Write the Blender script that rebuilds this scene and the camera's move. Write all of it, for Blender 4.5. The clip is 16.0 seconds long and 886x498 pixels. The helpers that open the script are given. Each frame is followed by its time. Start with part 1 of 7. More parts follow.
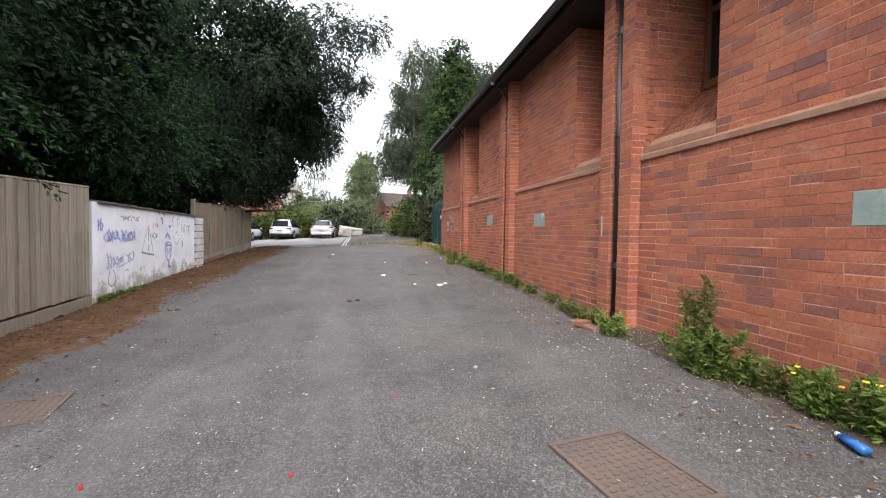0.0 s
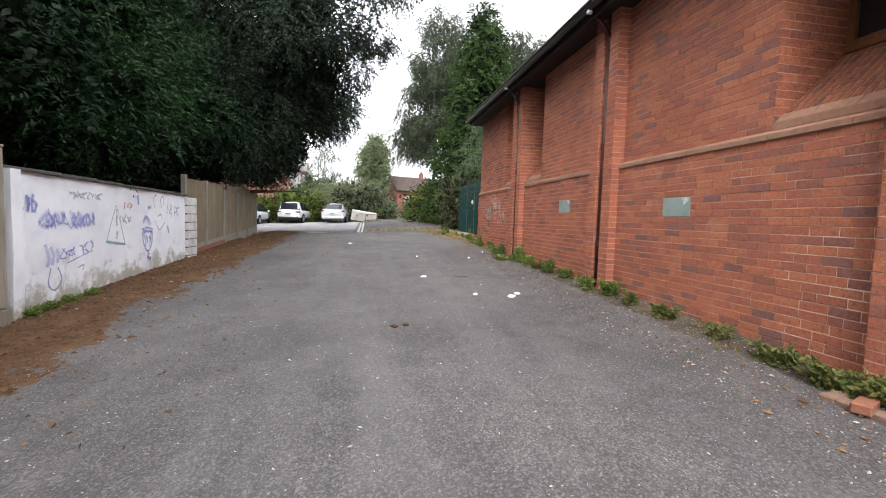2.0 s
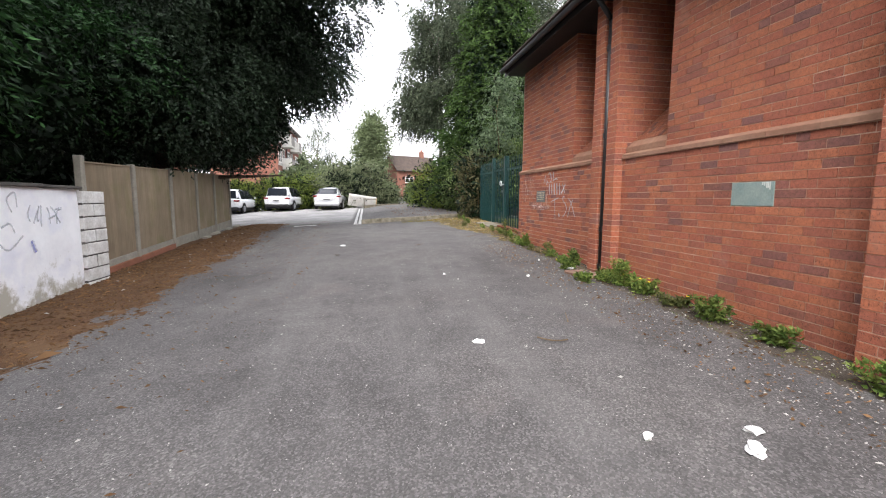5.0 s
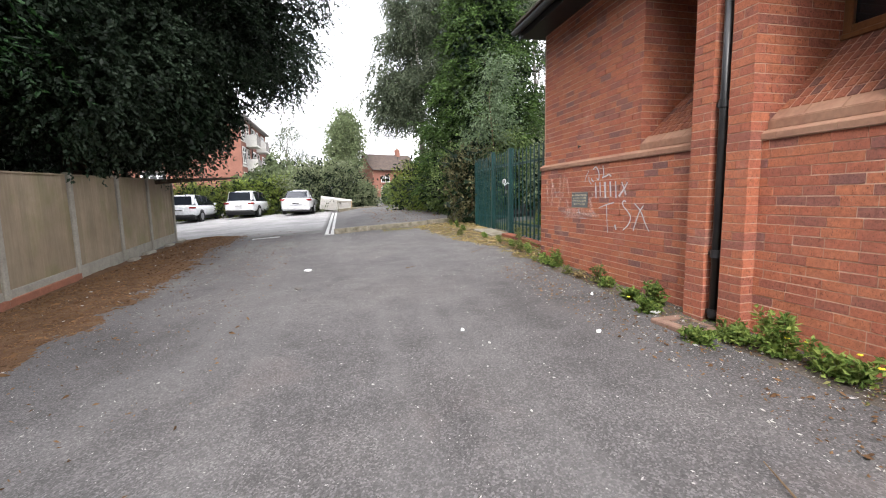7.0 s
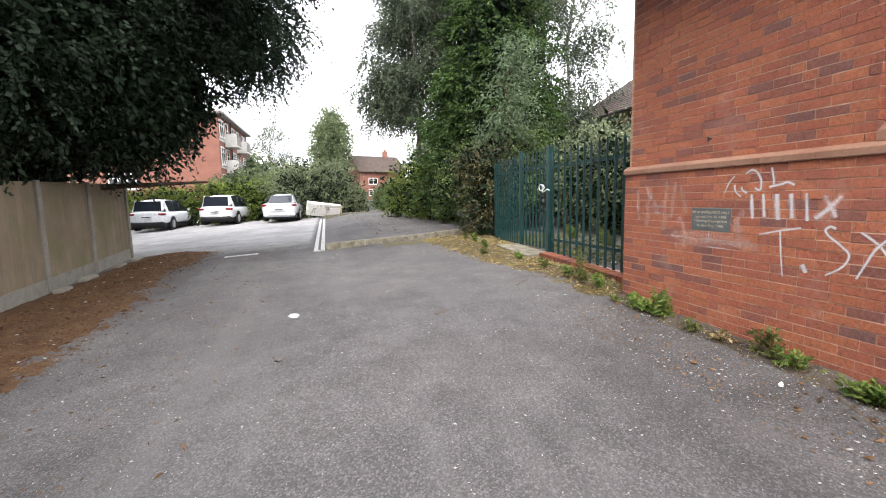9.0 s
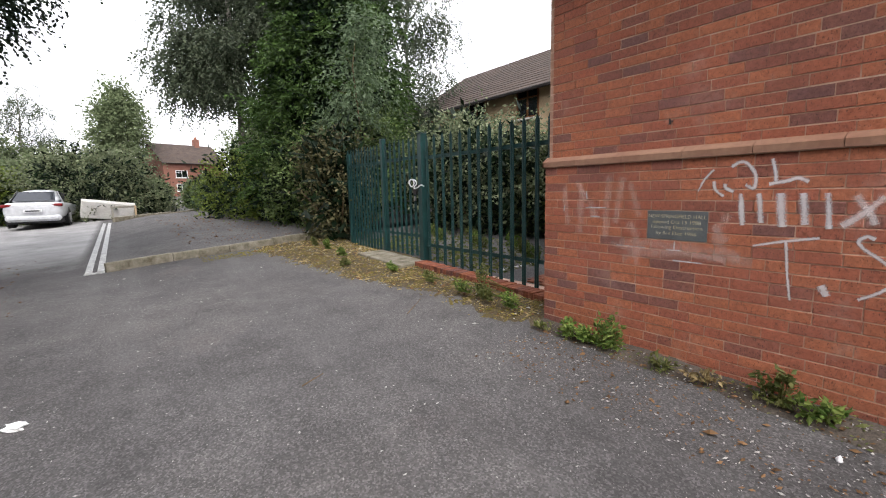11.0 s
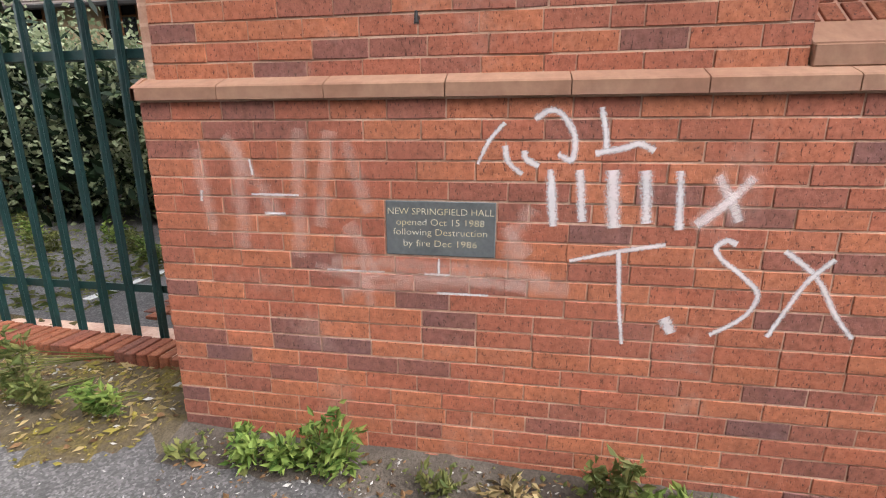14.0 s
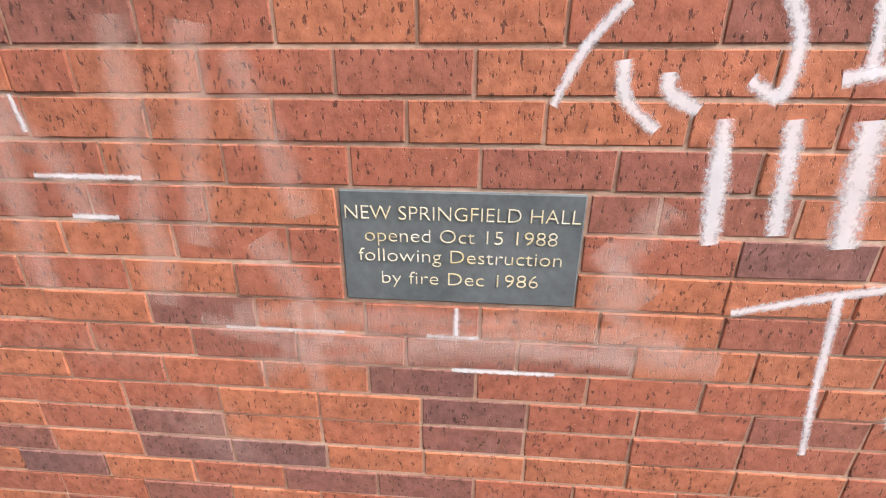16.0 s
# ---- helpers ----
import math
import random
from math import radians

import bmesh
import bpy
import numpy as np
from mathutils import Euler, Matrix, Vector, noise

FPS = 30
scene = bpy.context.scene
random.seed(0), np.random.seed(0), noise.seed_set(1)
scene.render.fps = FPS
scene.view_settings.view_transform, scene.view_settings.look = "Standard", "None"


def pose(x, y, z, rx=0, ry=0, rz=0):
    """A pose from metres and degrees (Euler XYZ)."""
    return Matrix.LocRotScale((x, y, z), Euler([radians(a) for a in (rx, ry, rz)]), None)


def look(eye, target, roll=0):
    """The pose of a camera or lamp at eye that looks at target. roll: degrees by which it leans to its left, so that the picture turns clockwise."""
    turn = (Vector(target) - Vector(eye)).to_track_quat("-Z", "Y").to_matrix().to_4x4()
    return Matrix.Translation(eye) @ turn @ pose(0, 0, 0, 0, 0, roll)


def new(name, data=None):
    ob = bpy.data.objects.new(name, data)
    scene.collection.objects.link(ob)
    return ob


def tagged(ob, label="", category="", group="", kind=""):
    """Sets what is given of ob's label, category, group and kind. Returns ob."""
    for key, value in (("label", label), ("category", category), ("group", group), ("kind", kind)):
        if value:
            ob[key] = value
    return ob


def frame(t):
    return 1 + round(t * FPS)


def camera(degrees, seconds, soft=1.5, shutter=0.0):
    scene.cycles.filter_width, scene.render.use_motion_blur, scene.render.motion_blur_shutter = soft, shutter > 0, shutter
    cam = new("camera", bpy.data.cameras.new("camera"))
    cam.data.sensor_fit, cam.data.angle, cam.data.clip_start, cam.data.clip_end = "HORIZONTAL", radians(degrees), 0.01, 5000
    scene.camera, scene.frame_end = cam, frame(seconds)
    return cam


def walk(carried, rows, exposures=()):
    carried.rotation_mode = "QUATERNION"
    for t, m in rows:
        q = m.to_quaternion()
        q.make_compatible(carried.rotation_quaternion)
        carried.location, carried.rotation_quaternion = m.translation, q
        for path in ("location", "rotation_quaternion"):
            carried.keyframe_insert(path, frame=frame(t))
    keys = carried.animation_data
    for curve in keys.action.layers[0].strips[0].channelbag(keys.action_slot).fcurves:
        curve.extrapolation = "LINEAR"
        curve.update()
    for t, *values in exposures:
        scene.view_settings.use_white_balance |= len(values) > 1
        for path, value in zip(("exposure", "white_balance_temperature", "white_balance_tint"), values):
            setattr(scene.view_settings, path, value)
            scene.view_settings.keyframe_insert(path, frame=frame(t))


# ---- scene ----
cam = camera(91.3, 16.0, soft=1.1)
PATH = [
    (0, (-0.393, -0.236, 1.262), (-0.009, 1.725, 1.195), 0.9),
    (0.5, (-0.52, 0.404, 1.293), (-0.134, 2.365, 1.231), 1.0),
    (1, (-0.649, 1.072, 1.308), (-0.276, 3.036, 1.237), 0.5),
    (1.5, (-0.715, 1.723, 1.297), (-0.352, 3.688, 1.206), 0.5),
    (2, (-0.83, 2.319, 1.307), (-0.479, 4.283, 1.172), 1.9),
    (2.5, (-0.893, 2.98, 1.357), (-0.527, 4.94, 1.196), 2.2),
    (3, (-0.916, 3.603, 1.439), (-0.556, 5.561, 1.241), 1.6),
    (3.5, (-0.957, 4.289, 1.494), (-0.591, 6.244, 1.287), 1.5),
    (3.7, (-0.939, 4.512, 1.499), (-0.584, 6.469, 1.286), 1.3),
    (5.8, (-0.67, 7.276, 1.609), (-0.311, 9.23, 1.377), -0.1),
    (6, (-0.645, 7.523, 1.627), (-0.27, 9.474, 1.397), 0.1),
    (6.5, (-0.653, 8.145, 1.692), (-0.251, 10.09, 1.45), -1.2),
    (7, (-0.71, 8.743, 1.694), (-0.262, 10.678, 1.455), -1.1),
    (7.5, (-0.761, 9.346, 1.696), (-0.268, 11.269, 1.455), -0.9),
    (8, (-0.835, 9.919, 1.71), (-0.34, 11.843, 1.475), -0.6),
    (8.2, (-0.879, 10.159, 1.75), (-0.383, 12.082, 1.515), -0.8),
    (10.3, (-0.85, 12.365, 1.901), (-0.254, 14.26, 1.673), -2.6),
    (10.5, (-0.813, 12.511, 1.893), (-0.106, 14.366, 1.652), -2.2),
    (11, (-0.645, 12.897, 1.915), (0.534, 14.49, 1.645), -1.3),
    (11.5, (-0.44, 13.238, 1.924), (1.046, 14.542, 1.622), -2.5),
    (12, (-0.199, 13.508, 1.917), (1.5, 14.513, 1.6), -1.0),
    (12.5, (0.05, 13.792, 1.947), (1.919, 14.423, 1.616), -0.0),
    (13, (0.367, 13.943, 1.928), (2.277, 14.415, 1.566), -0.8),
    (13.5, (0.656, 14.024, 1.935), (2.569, 14.443, 1.526), -0.5),
    (14, (1.011, 14.175, 1.927), (2.935, 14.471, 1.467), 0.2),
    (14.5, (1.316, 14.261, 1.922), (3.233, 14.511, 1.41), 0.3),
    (15, (1.616, 14.297, 1.928), (3.513, 14.539, 1.344), -0.1),
    (15.5, (1.794, 14.345, 1.909), (3.67, 14.59, 1.259), -0.2),
    (16, (1.919, 14.416, 1.906), (3.773, 14.553, 1.168), 0.3),
]
walk(cam, [(t, look(eye, target, roll)) for t, eye, target, roll in PATH],
     exposures=[(0.0, 1.41, 6500, 14), (3.5, 1.45, 6500, 14), (8.0, 1.76, 6500, 14), (10.5, 1.54, 6500, 14), (11.0, 1.17, 6500, 14), (11.6, 1.24, 6500, 14), (12.5, 1.57, 6500, 14), (14.0, 1.91, 6500, 14), (15.0, 2.24, 6500, 14), (16.0, 2.2, 6500, 14)])

# ---------------------------------------------------------------- world, sun, exposure
world = bpy.data.worlds.new("overcast_sky")
scene.world = world
world.use_nodes = True
wn, wl = world.node_tree.nodes, world.node_tree.links
wn.clear()
sky = wn.new("ShaderNodeTexSky")
sky.sky_type = "NISHITA"
sky.sun_disc = False
sky.sun_elevation, sky.sun_rotation = radians(48), radians(200)
sky.air_density, sky.dust_density = 2.0, 6.0
grey = wn.new("ShaderNodeHueSaturation")
grey.inputs["Saturation"].default_value = 0.12
wl.new(sky.outputs[0], grey.inputs["Color"])
bg_sky = wn.new("ShaderNodeBackground")
bg_sky.inputs["Strength"].default_value = 0.08
wl.new(grey.outputs[0], bg_sky.inputs["Color"])
bg_cloud = wn.new("ShaderNodeBackground")
bg_cloud.inputs["Color"].default_value = (0.93, 0.975, 1.04, 1)
bg_cloud.inputs["Strength"].default_value = 0.75
both = wn.new("ShaderNodeAddShader")
wout = wn.new("ShaderNodeOutputWorld")
wl.new(bg_sky.outputs[0], both.inputs[0])
wl.new(bg_cloud.outputs[0], both.inputs[1])
wl.new(both.outputs[0], wout.inputs["Surface"])

sun_data = bpy.data.lights.new("sun", "SUN")
sun_data.energy, sun_data.angle, sun_data.color = 0.8, radians(25), (1.0, 0.97, 0.92)
sun = new("sun", sun_data)
sun.matrix_world = look((-9, -24, 30), (0, 0, 0))

# ---------------------------------------------------------------- materials
def clamp(c):
    return (c[0], c[1], c[2], 1.0)


class Mat:
    """A node material around one Principled shader, with short calls for the usual parts."""

    def __init__(self, name, rough=0.8, metal=0.0, spec=0.3):
        self.m = bpy.data.materials.new(name)
        self.m.use_nodes = True
        self.n, self.l = self.m.node_tree.nodes, self.m.node_tree.links
        self.b = self.n["Principled BSDF"]
        self.out = self.n["Material Output"]
        self.b.inputs["Roughness"].default_value = rough
        self.b.inputs["Metallic"].default_value = metal
        self.b.inputs["Specular IOR Level"].default_value = spec
        tc = self.n.new("ShaderNodeTexCoord")
        self.pos = self.n.new("ShaderNodeNewGeometry").outputs["Position"]
        self.obj = tc.outputs["Object"]

    def noise(self, scale, detail=4.0, rough=0.6, co=None, stretch=None):
        t = self.n.new("ShaderNodeTexNoise")
        t.inputs["Scale"].default_value = scale
        t.inputs["Detail"].default_value = detail
        t.inputs["Roughness"].default_value = rough
        co = co or self.pos
        if stretch:
            mp = self.n.new("ShaderNodeMapping")
            mp.inputs["Scale"].default_value = stretch
            self.l.new(co, mp.inputs["Vector"])
            co = mp.outputs[0]
        self.l.new(co, t.inputs["Vector"])
        return t.outputs["Fac"]

    def voronoi(self, scale, feature="F1", co=None, out="Distance"):
        t = self.n.new("ShaderNodeTexVoronoi")
        t.feature = feature
        t.inputs["Scale"].default_value = scale
        self.l.new(co or self.pos, t.inputs["Vector"])
        return t.outputs[out]

    def island(self):
        return self.n.new("ShaderNodeNewGeometry").outputs["Random Per Island"]

    def random(self):
        return self.n.new("ShaderNodeObjectInfo").outputs["Random"]

    def ramp(self, fac, stops, constant=False):
        r = self.n.new("ShaderNodeValToRGB")
        e = r.color_ramp.elements
        while len(e) < len(stops):
            e.new(0.5)
        for i, (p, c) in enumerate(stops):
            e[i].position = p
            e[i].color = clamp(c) if not isinstance(c, (int, float)) else (c, c, c, 1)
        if constant:
            r.color_ramp.interpolation = "CONSTANT"
        self.l.new(fac, r.inputs["Fac"])
        return r.outputs["Color"]

    def mix(self, fac, a, b, mode="MIX"):
        m = self.n.new("ShaderNodeMix")
        m.data_type, m.blend_type = "RGBA", mode
        for sock, v in ((m.inputs[0], fac), (m.inputs[6], a), (m.inputs[7], b)):
            if isinstance(v, (int, float)):
                sock.default_value = v
            elif isinstance(v, tuple):
                sock.default_value = clamp(v)
            else:
                self.l.new(v, sock)
        return m.outputs[2]

    def math(self, op, a, b=0.0):
        m = self.n.new("ShaderNodeMath")
        m.operation = op
        for sock, v in zip(m.inputs, (a, b)):
            if isinstance(v, (int, float)):
                sock.default_value = v
            else:
                self.l.new(v, sock)
        return m.outputs[0]

    def axis(self, name):
        s = self.n.new("ShaderNodeSeparateXYZ")
        self.l.new(self.pos, s.inputs[0])
        return s.outputs[name]

    def color(self, c):
        if isinstance(c, tuple):
            self.b.inputs["Base Color"].default_value = clamp(c)
        else:
            self.l.new(c, self.b.inputs["Base Color"])
        return self

    def rough(self, fac):
        self.l.new(fac, self.b.inputs["Roughness"])
        return self

    def bump(self, height, strength=0.3, dist=0.005):
        b = self.n.new("ShaderNodeBump")
        b.inputs["Strength"].default_value = strength
        b.inputs["Distance"].default_value = dist
        self.l.new(height, b.inputs["Height"])
        self.l.new(b.outputs[0], self.b.inputs["Normal"])
        return self


def simple(name, a, b, scale=8.0, rough=0.7, metal=0.0, bump=0.0, stretch=None, fine=None, spec=0.3):
    m = Mat(name, rough, metal, spec)
    f = m.noise(scale, 5, 0.65, stretch=stretch)
    c = m.mix(m.ramp(f, [(0.32, 0.0), (0.68, 1.0)]), a, b)
    f2 = m.noise(fine or scale * 9, 3, 0.6)
    c = m.mix(0.35, c, m.ramp(f2, [(0.3, 0.55), (0.7, 1.25)]), "MULTIPLY")
    m.color(c)
    if bump:
        m.bump(f2, bump, 0.004)
    return m.m


def brick_material(name, per_object, tone=1.0):
    m = Mat(name, 0.85, 0, 0.2)
    rnd = m.random() if per_object else m.island()
    base = m.ramp(rnd, [(0.0, (0.40, 0.135, 0.072)), (0.28, (0.43, 0.150, 0.078)), (0.50, (0.375, 0.120, 0.070)),
                        (0.72, (0.33, 0.108, 0.068)), (0.87, (0.27, 0.098, 0.070)), (0.96, (0.215, 0.092, 0.076)), (1.0, (0.175, 0.088, 0.082))])
    f = m.noise(34, 5, 0.7)
    # browner clouds within a brick, drag marks and fine pits
    cloud = m.ramp(m.noise(7.5, 5, 0.65), [(0.36, 0.0), (0.66, 0.75)])
    c = m.mix(cloud, base, m.mix(0.5, base, (0.25, 0.105, 0.07)))
    c = m.mix(0.7, c, m.ramp(f, [(0.28, 0.45), (0.5, 1.0), (0.74, 1.45)]), "MULTIPLY")
    big = m.noise(1.1, 4, 0.6)
    c = m.mix(0.5, c, m.ramp(big, [(0.3, 0.74), (0.7, 1.18)]), "MULTIPLY")
    pits = m.ramp(m.noise(105, 3, 0.6, stretch=(1, 1.25, 0.6)), [(0.34, 0.0), (0.42, 1.0)])
    c = m.mix(pits, m.mix(0.75, c, (0.05, 0.022, 0.018)), c)
    specks = m.ramp(m.voronoi(62), [(0.035, 1.0), (0.07, 0.0)])
    c = m.mix(m.math("MULTIPLY", specks, 0.75), c, (0.62, 0.42, 0.32))
    salt = m.ramp(m.noise(1.9, 6, 0.7), [(0.58, 0.0), (0.78, 0.42)])
    c = m.mix(salt, c, (0.52, 0.34, 0.28))
    if tone != 1.0:
        c = m.mix(1.0, c, (tone, tone, tone * 0.96), "MULTIPLY")
    m.color(c).rough(m.ramp(f, [(0.3, 0.92), (0.7, 0.72)]))
    m.bump(m.math("ADD", m.math("MULTIPLY", pits, 0.7), f), 0.6, 0.004)
    return m.m


def leaf_material(name, dark, light, translucency=0.35, rough=0.55, patch=(0.5, 1.35), size=0.8):
    m = Mat(name, rough, 0, 0.15)
    rnd = m.island()
    c = m.mix(rnd, dark, light)
    # a wide patch range paints shaded depths and brighter masses into a crown
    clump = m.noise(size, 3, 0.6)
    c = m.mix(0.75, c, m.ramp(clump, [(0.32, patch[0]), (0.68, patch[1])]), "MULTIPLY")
    m.color(c)
    tr = m.n.new("ShaderNodeBsdfTranslucent")
    m.l.new(c, tr.inputs["Color"])
    mx = m.n.new("ShaderNodeMixShader")
    mx.inputs[0].default_value = translucency
    m.l.new(m.b.outputs[0], mx.inputs[1])
    m.l.new(tr.outputs[0], mx.inputs[2])
    m.l.new(mx.outputs[0], m.out.inputs["Surface"])
    return m.m


def spray_material(name, col, cover=0.8, scale=60.0):
    """Paint whose edge fades into specks; the strip's width runs along the mesh's second UV axis."""
    m = Mat(name, 0.6, 0, 0.3)
    m.color(m.mix(m.ramp(m.noise(25, 4), [(0.3, 0.0), (0.7, 1.0)]), tuple(v * 0.86 for v in col), col))
    uv = m.n.new("ShaderNodeUVMap")
    s = m.n.new("ShaderNodeSeparateXYZ")
    m.l.new(uv.outputs[0], s.inputs[0])
    edge = m.math("SUBTRACT", 1.0, m.math("ABSOLUTE", m.math("SUBTRACT", m.math("MULTIPLY", s.outputs[1], 2.0), 1.0)))
    speck = m.noise(scale, 5, 0.75)
    broad = m.noise(7, 3, 0.6)
    a = m.math("ADD", m.math("MULTIPLY", edge, 1.5), m.math("MULTIPLY", m.math("SUBTRACT", speck, 0.60), 2.2))
    a = m.math("ADD", a, m.math("MULTIPLY", m.math("SUBTRACT", broad, 0.5), 1.2))
    a = m.math("MULTIPLY", m.ramp(a, [(0.05, 0.0), (1.0, 1.0)]), cover)
    m.l.new(a, m.b.inputs["Alpha"])
    return m.m


M = {}
M["brick"] = brick_material("red_facing_brick_joined", False)
M["brick_piece"] = brick_material("red_facing_brick", True)
M["sill_brick"] = brick_material("sill_brick", True, 0.66)
def bed_mortar_material():
    """Mortar of the hall: pale in the level beds, weathered brown in the upright joints."""
    m = Mat("hall_lime_mortar", 0.95, 0, 0.15)
    course = m.math("FRACT", m.math("ADD", m.math("DIVIDE", m.math("SUBTRACT", m.axis("Z"), 2.10), 0.075), 20.5))
    off = m.math("ABSOLUTE", m.math("SUBTRACT", course, 0.5))
    bed = m.ramp(off, [(0.07, 1.0), (0.11, 0.0)])
    patchy = m.noise(5, 5, 0.65)
    beds = m.ramp(patchy, [(0.3, (0.40, 0.24, 0.17)), (0.55, (0.52, 0.35, 0.26)), (0.75, (0.66, 0.50, 0.40))])
    ups = m.ramp(patchy, [(0.3, (0.33, 0.175, 0.12)), (0.7, (0.50, 0.33, 0.245))])
    c = m.mix(bed, ups, beds)
    fine = m.noise(60, 3, 0.6)
    c = m.mix(0.4, c, m.ramp(fine, [(0.3, 0.6), (0.7, 1.2)]), "MULTIPLY")
    m.color(c).bump(fine, 0.5, 0.004)
    return m.m


M["bed_mortar"] = bed_mortar_material()
M["mortar"] = simple("lime_mortar", (0.60, 0.42, 0.33), (0.40, 0.24, 0.18), 6, 0.95, bump=0.5)
M["sill_mortar"] = simple("smeared_sill_mortar", (0.40, 0.225, 0.165), (0.31, 0.16, 0.115), 9, 0.95, bump=0.5)
M["pale_mortar"] = simple("pale_new_mortar", (0.70, 0.55, 0.43), (0.48, 0.33, 0.25), 7, 0.95, bump=0.4)
M["string"] = simple("buff_stone", (0.32, 0.185, 0.122), (0.255, 0.130, 0.084), 2.4, 0.9, bump=0.4)
M["slate"] = simple("grey_slate", (0.085, 0.095, 0.098), (0.14, 0.152, 0.155), 6, 0.5, bump=0.12)
M["slab"] = simple("weathered_green_slate", (0.20, 0.27, 0.25), (0.29, 0.35, 0.32), 6, 0.6, bump=0.15)
M["gilt"] = simple("worn_gilt_lettering", (0.74, 0.72, 0.62), (0.62, 0.48, 0.20), 11, 0.5)
M["chalk"] = simple("pale_streaks", (0.68, 0.70, 0.66), (0.55, 0.58, 0.54), 12, 0.9)
M["black_pipe"] = simple("black_painted_iron", (0.010, 0.010, 0.012), (0.022, 0.021, 0.021), 9, 0.35, bump=0.1, spec=0.5)
M["brown_pipe"] = simple("maroon_painted_iron", (0.075, 0.022, 0.015), (0.045, 0.016, 0.013), 6, 0.5, bump=0.1)
M["fascia"] = simple("black_painted_fascia", (0.014, 0.012, 0.012), (0.026, 0.022, 0.02), 5, 0.5)
M["roof_tile"] = simple("brown_roof_tile", (0.085, 0.062, 0.05), (0.055, 0.042, 0.036), 1.5, 0.9, bump=0.3)
M["wood_frame"] = simple("brown_stained_window_wood", (0.20, 0.085, 0.03), (0.13, 0.05, 0.02), 4, 0.5, stretch=(4, 4, 0.6))
M["white_frame"] = simple("white_window_frame", (0.78, 0.78, 0.76), (0.70, 0.70, 0.68), 5, 0.4)
M["green_steel"] = simple("dark_green_powder_coated_steel", (0.006, 0.034, 0.033), (0.012, 0.055, 0.053), 5, 0.38, bump=0.05, spec=0.5)
M["grey_steel"] = simple("galvanised_padlock_steel", (0.35, 0.35, 0.34), (0.22, 0.22, 0.22), 20, 0.4, 0.9)
M["white_plastic"] = simple("white_plastic", (0.82, 0.82, 0.82), (0.70, 0.71, 0.72), 14, 0.45)
M["bark"] = simple("dark_bark", (0.045, 0.032, 0.024), (0.09, 0.065, 0.048), 5, 0.95, bump=0.8, stretch=(3, 3, 0.5))
M["birch_bark"] = simple("pale_birch_bark", (0.30, 0.28, 0.25), (0.10, 0.09, 0.08), 5, 0.9, bump=0.4, stretch=(1, 1, 3))
M["twig"] = simple("brown_twig", (0.09, 0.06, 0.035), (0.16, 0.11, 0.06), 12, 0.9)
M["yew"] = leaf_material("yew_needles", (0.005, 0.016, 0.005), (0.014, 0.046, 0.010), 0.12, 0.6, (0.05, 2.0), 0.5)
# near-black leaf colour that paints shade inside crowns, shrubs and behind the fence
M["shade_leaf"] = leaf_material("shade_dark_sprays", (0.004, 0.010, 0.004), (0.010, 0.024, 0.009), 0.08)
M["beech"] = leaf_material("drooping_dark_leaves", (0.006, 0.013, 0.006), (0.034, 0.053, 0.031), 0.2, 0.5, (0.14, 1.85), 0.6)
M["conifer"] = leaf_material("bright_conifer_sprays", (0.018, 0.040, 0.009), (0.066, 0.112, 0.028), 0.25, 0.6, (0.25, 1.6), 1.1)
M["birch"] = leaf_material("birch_leaves", (0.034, 0.050, 0.028), (0.105, 0.125, 0.078), 0.35, 0.45)
M["sapling"] = leaf_material("ash_sapling_leaves", (0.075, 0.115, 0.060), (0.155, 0.205, 0.120), 0.4)
M["shrub"] = leaf_material("bramble_leaves", (0.055, 0.095, 0.028), (0.18, 0.235, 0.085), 0.35)
M["shrub_pale"] = leaf_material("dusty_shrub_leaves", (0.085, 0.115, 0.055), (0.25, 0.275, 0.165), 0.35)
M["shrub_brown"] = leaf_material("brown_dying_shrub_leaves", (0.06, 0.06, 0.025), (0.16, 0.145, 0.075), 0.25)
M["hedge"] = leaf_material("hedge_leaves", (0.065, 0.100, 0.018), (0.20, 0.25, 0.05), 0.35)
M["far_tree"] = leaf_material("far_tree_leaves", (0.085, 0.115, 0.055), (0.17, 0.205, 0.105), 0.35)
M["weed"] = leaf_material("weed_leaves", (0.055, 0.115, 0.022), (0.27, 0.345, 0.090), 0.4)
M["weed_dull"] = leaf_material("dull_weed_leaves", (0.07, 0.10, 0.025), (0.20, 0.20, 0.07), 0.3)
M["yellow_moss"] = leaf_material("yellow_moss", (0.10, 0.088, 0.018), (0.26, 0.215, 0.05), 0.1, 0.9)
M["dead_grass"] = leaf_material("dead_grass", (0.22, 0.16, 0.07), (0.42, 0.33, 0.17), 0.2)
M["needle_litter"] = leaf_material("brown_needle_litter", (0.070, 0.038, 0.019), (0.21, 0.122, 0.060), 0.05, 0.9)
M["petal"] = simple("yellow_petals", (0.75, 0.55, 0.02), (0.85, 0.68, 0.05), 20, 0.6)
M["stone_bit"] = simple("pale_grit", (0.42, 0.41, 0.38), (0.26, 0.25, 0.235), 40, 0.9)
M["paper"] = simple("crumpled_white_paper", (0.80, 0.80, 0.79), (0.66, 0.66, 0.65), 30, 0.8)
M["blue_plastic"] = simple("blue_plastic_bottle", (0.015, 0.09, 0.34), (0.04, 0.18, 0.45), 12, 0.25)
M["red_plastic"] = simple("red_wrapper", (0.45, 0.02, 0.02), (0.55, 0.05, 0.04), 12, 0.5)
M["kerb"] = simple("mossy_concrete_kerb", (0.10, 0.088, 0.055), (0.27, 0.245, 0.195), 7, 0.95, bump=0.5)
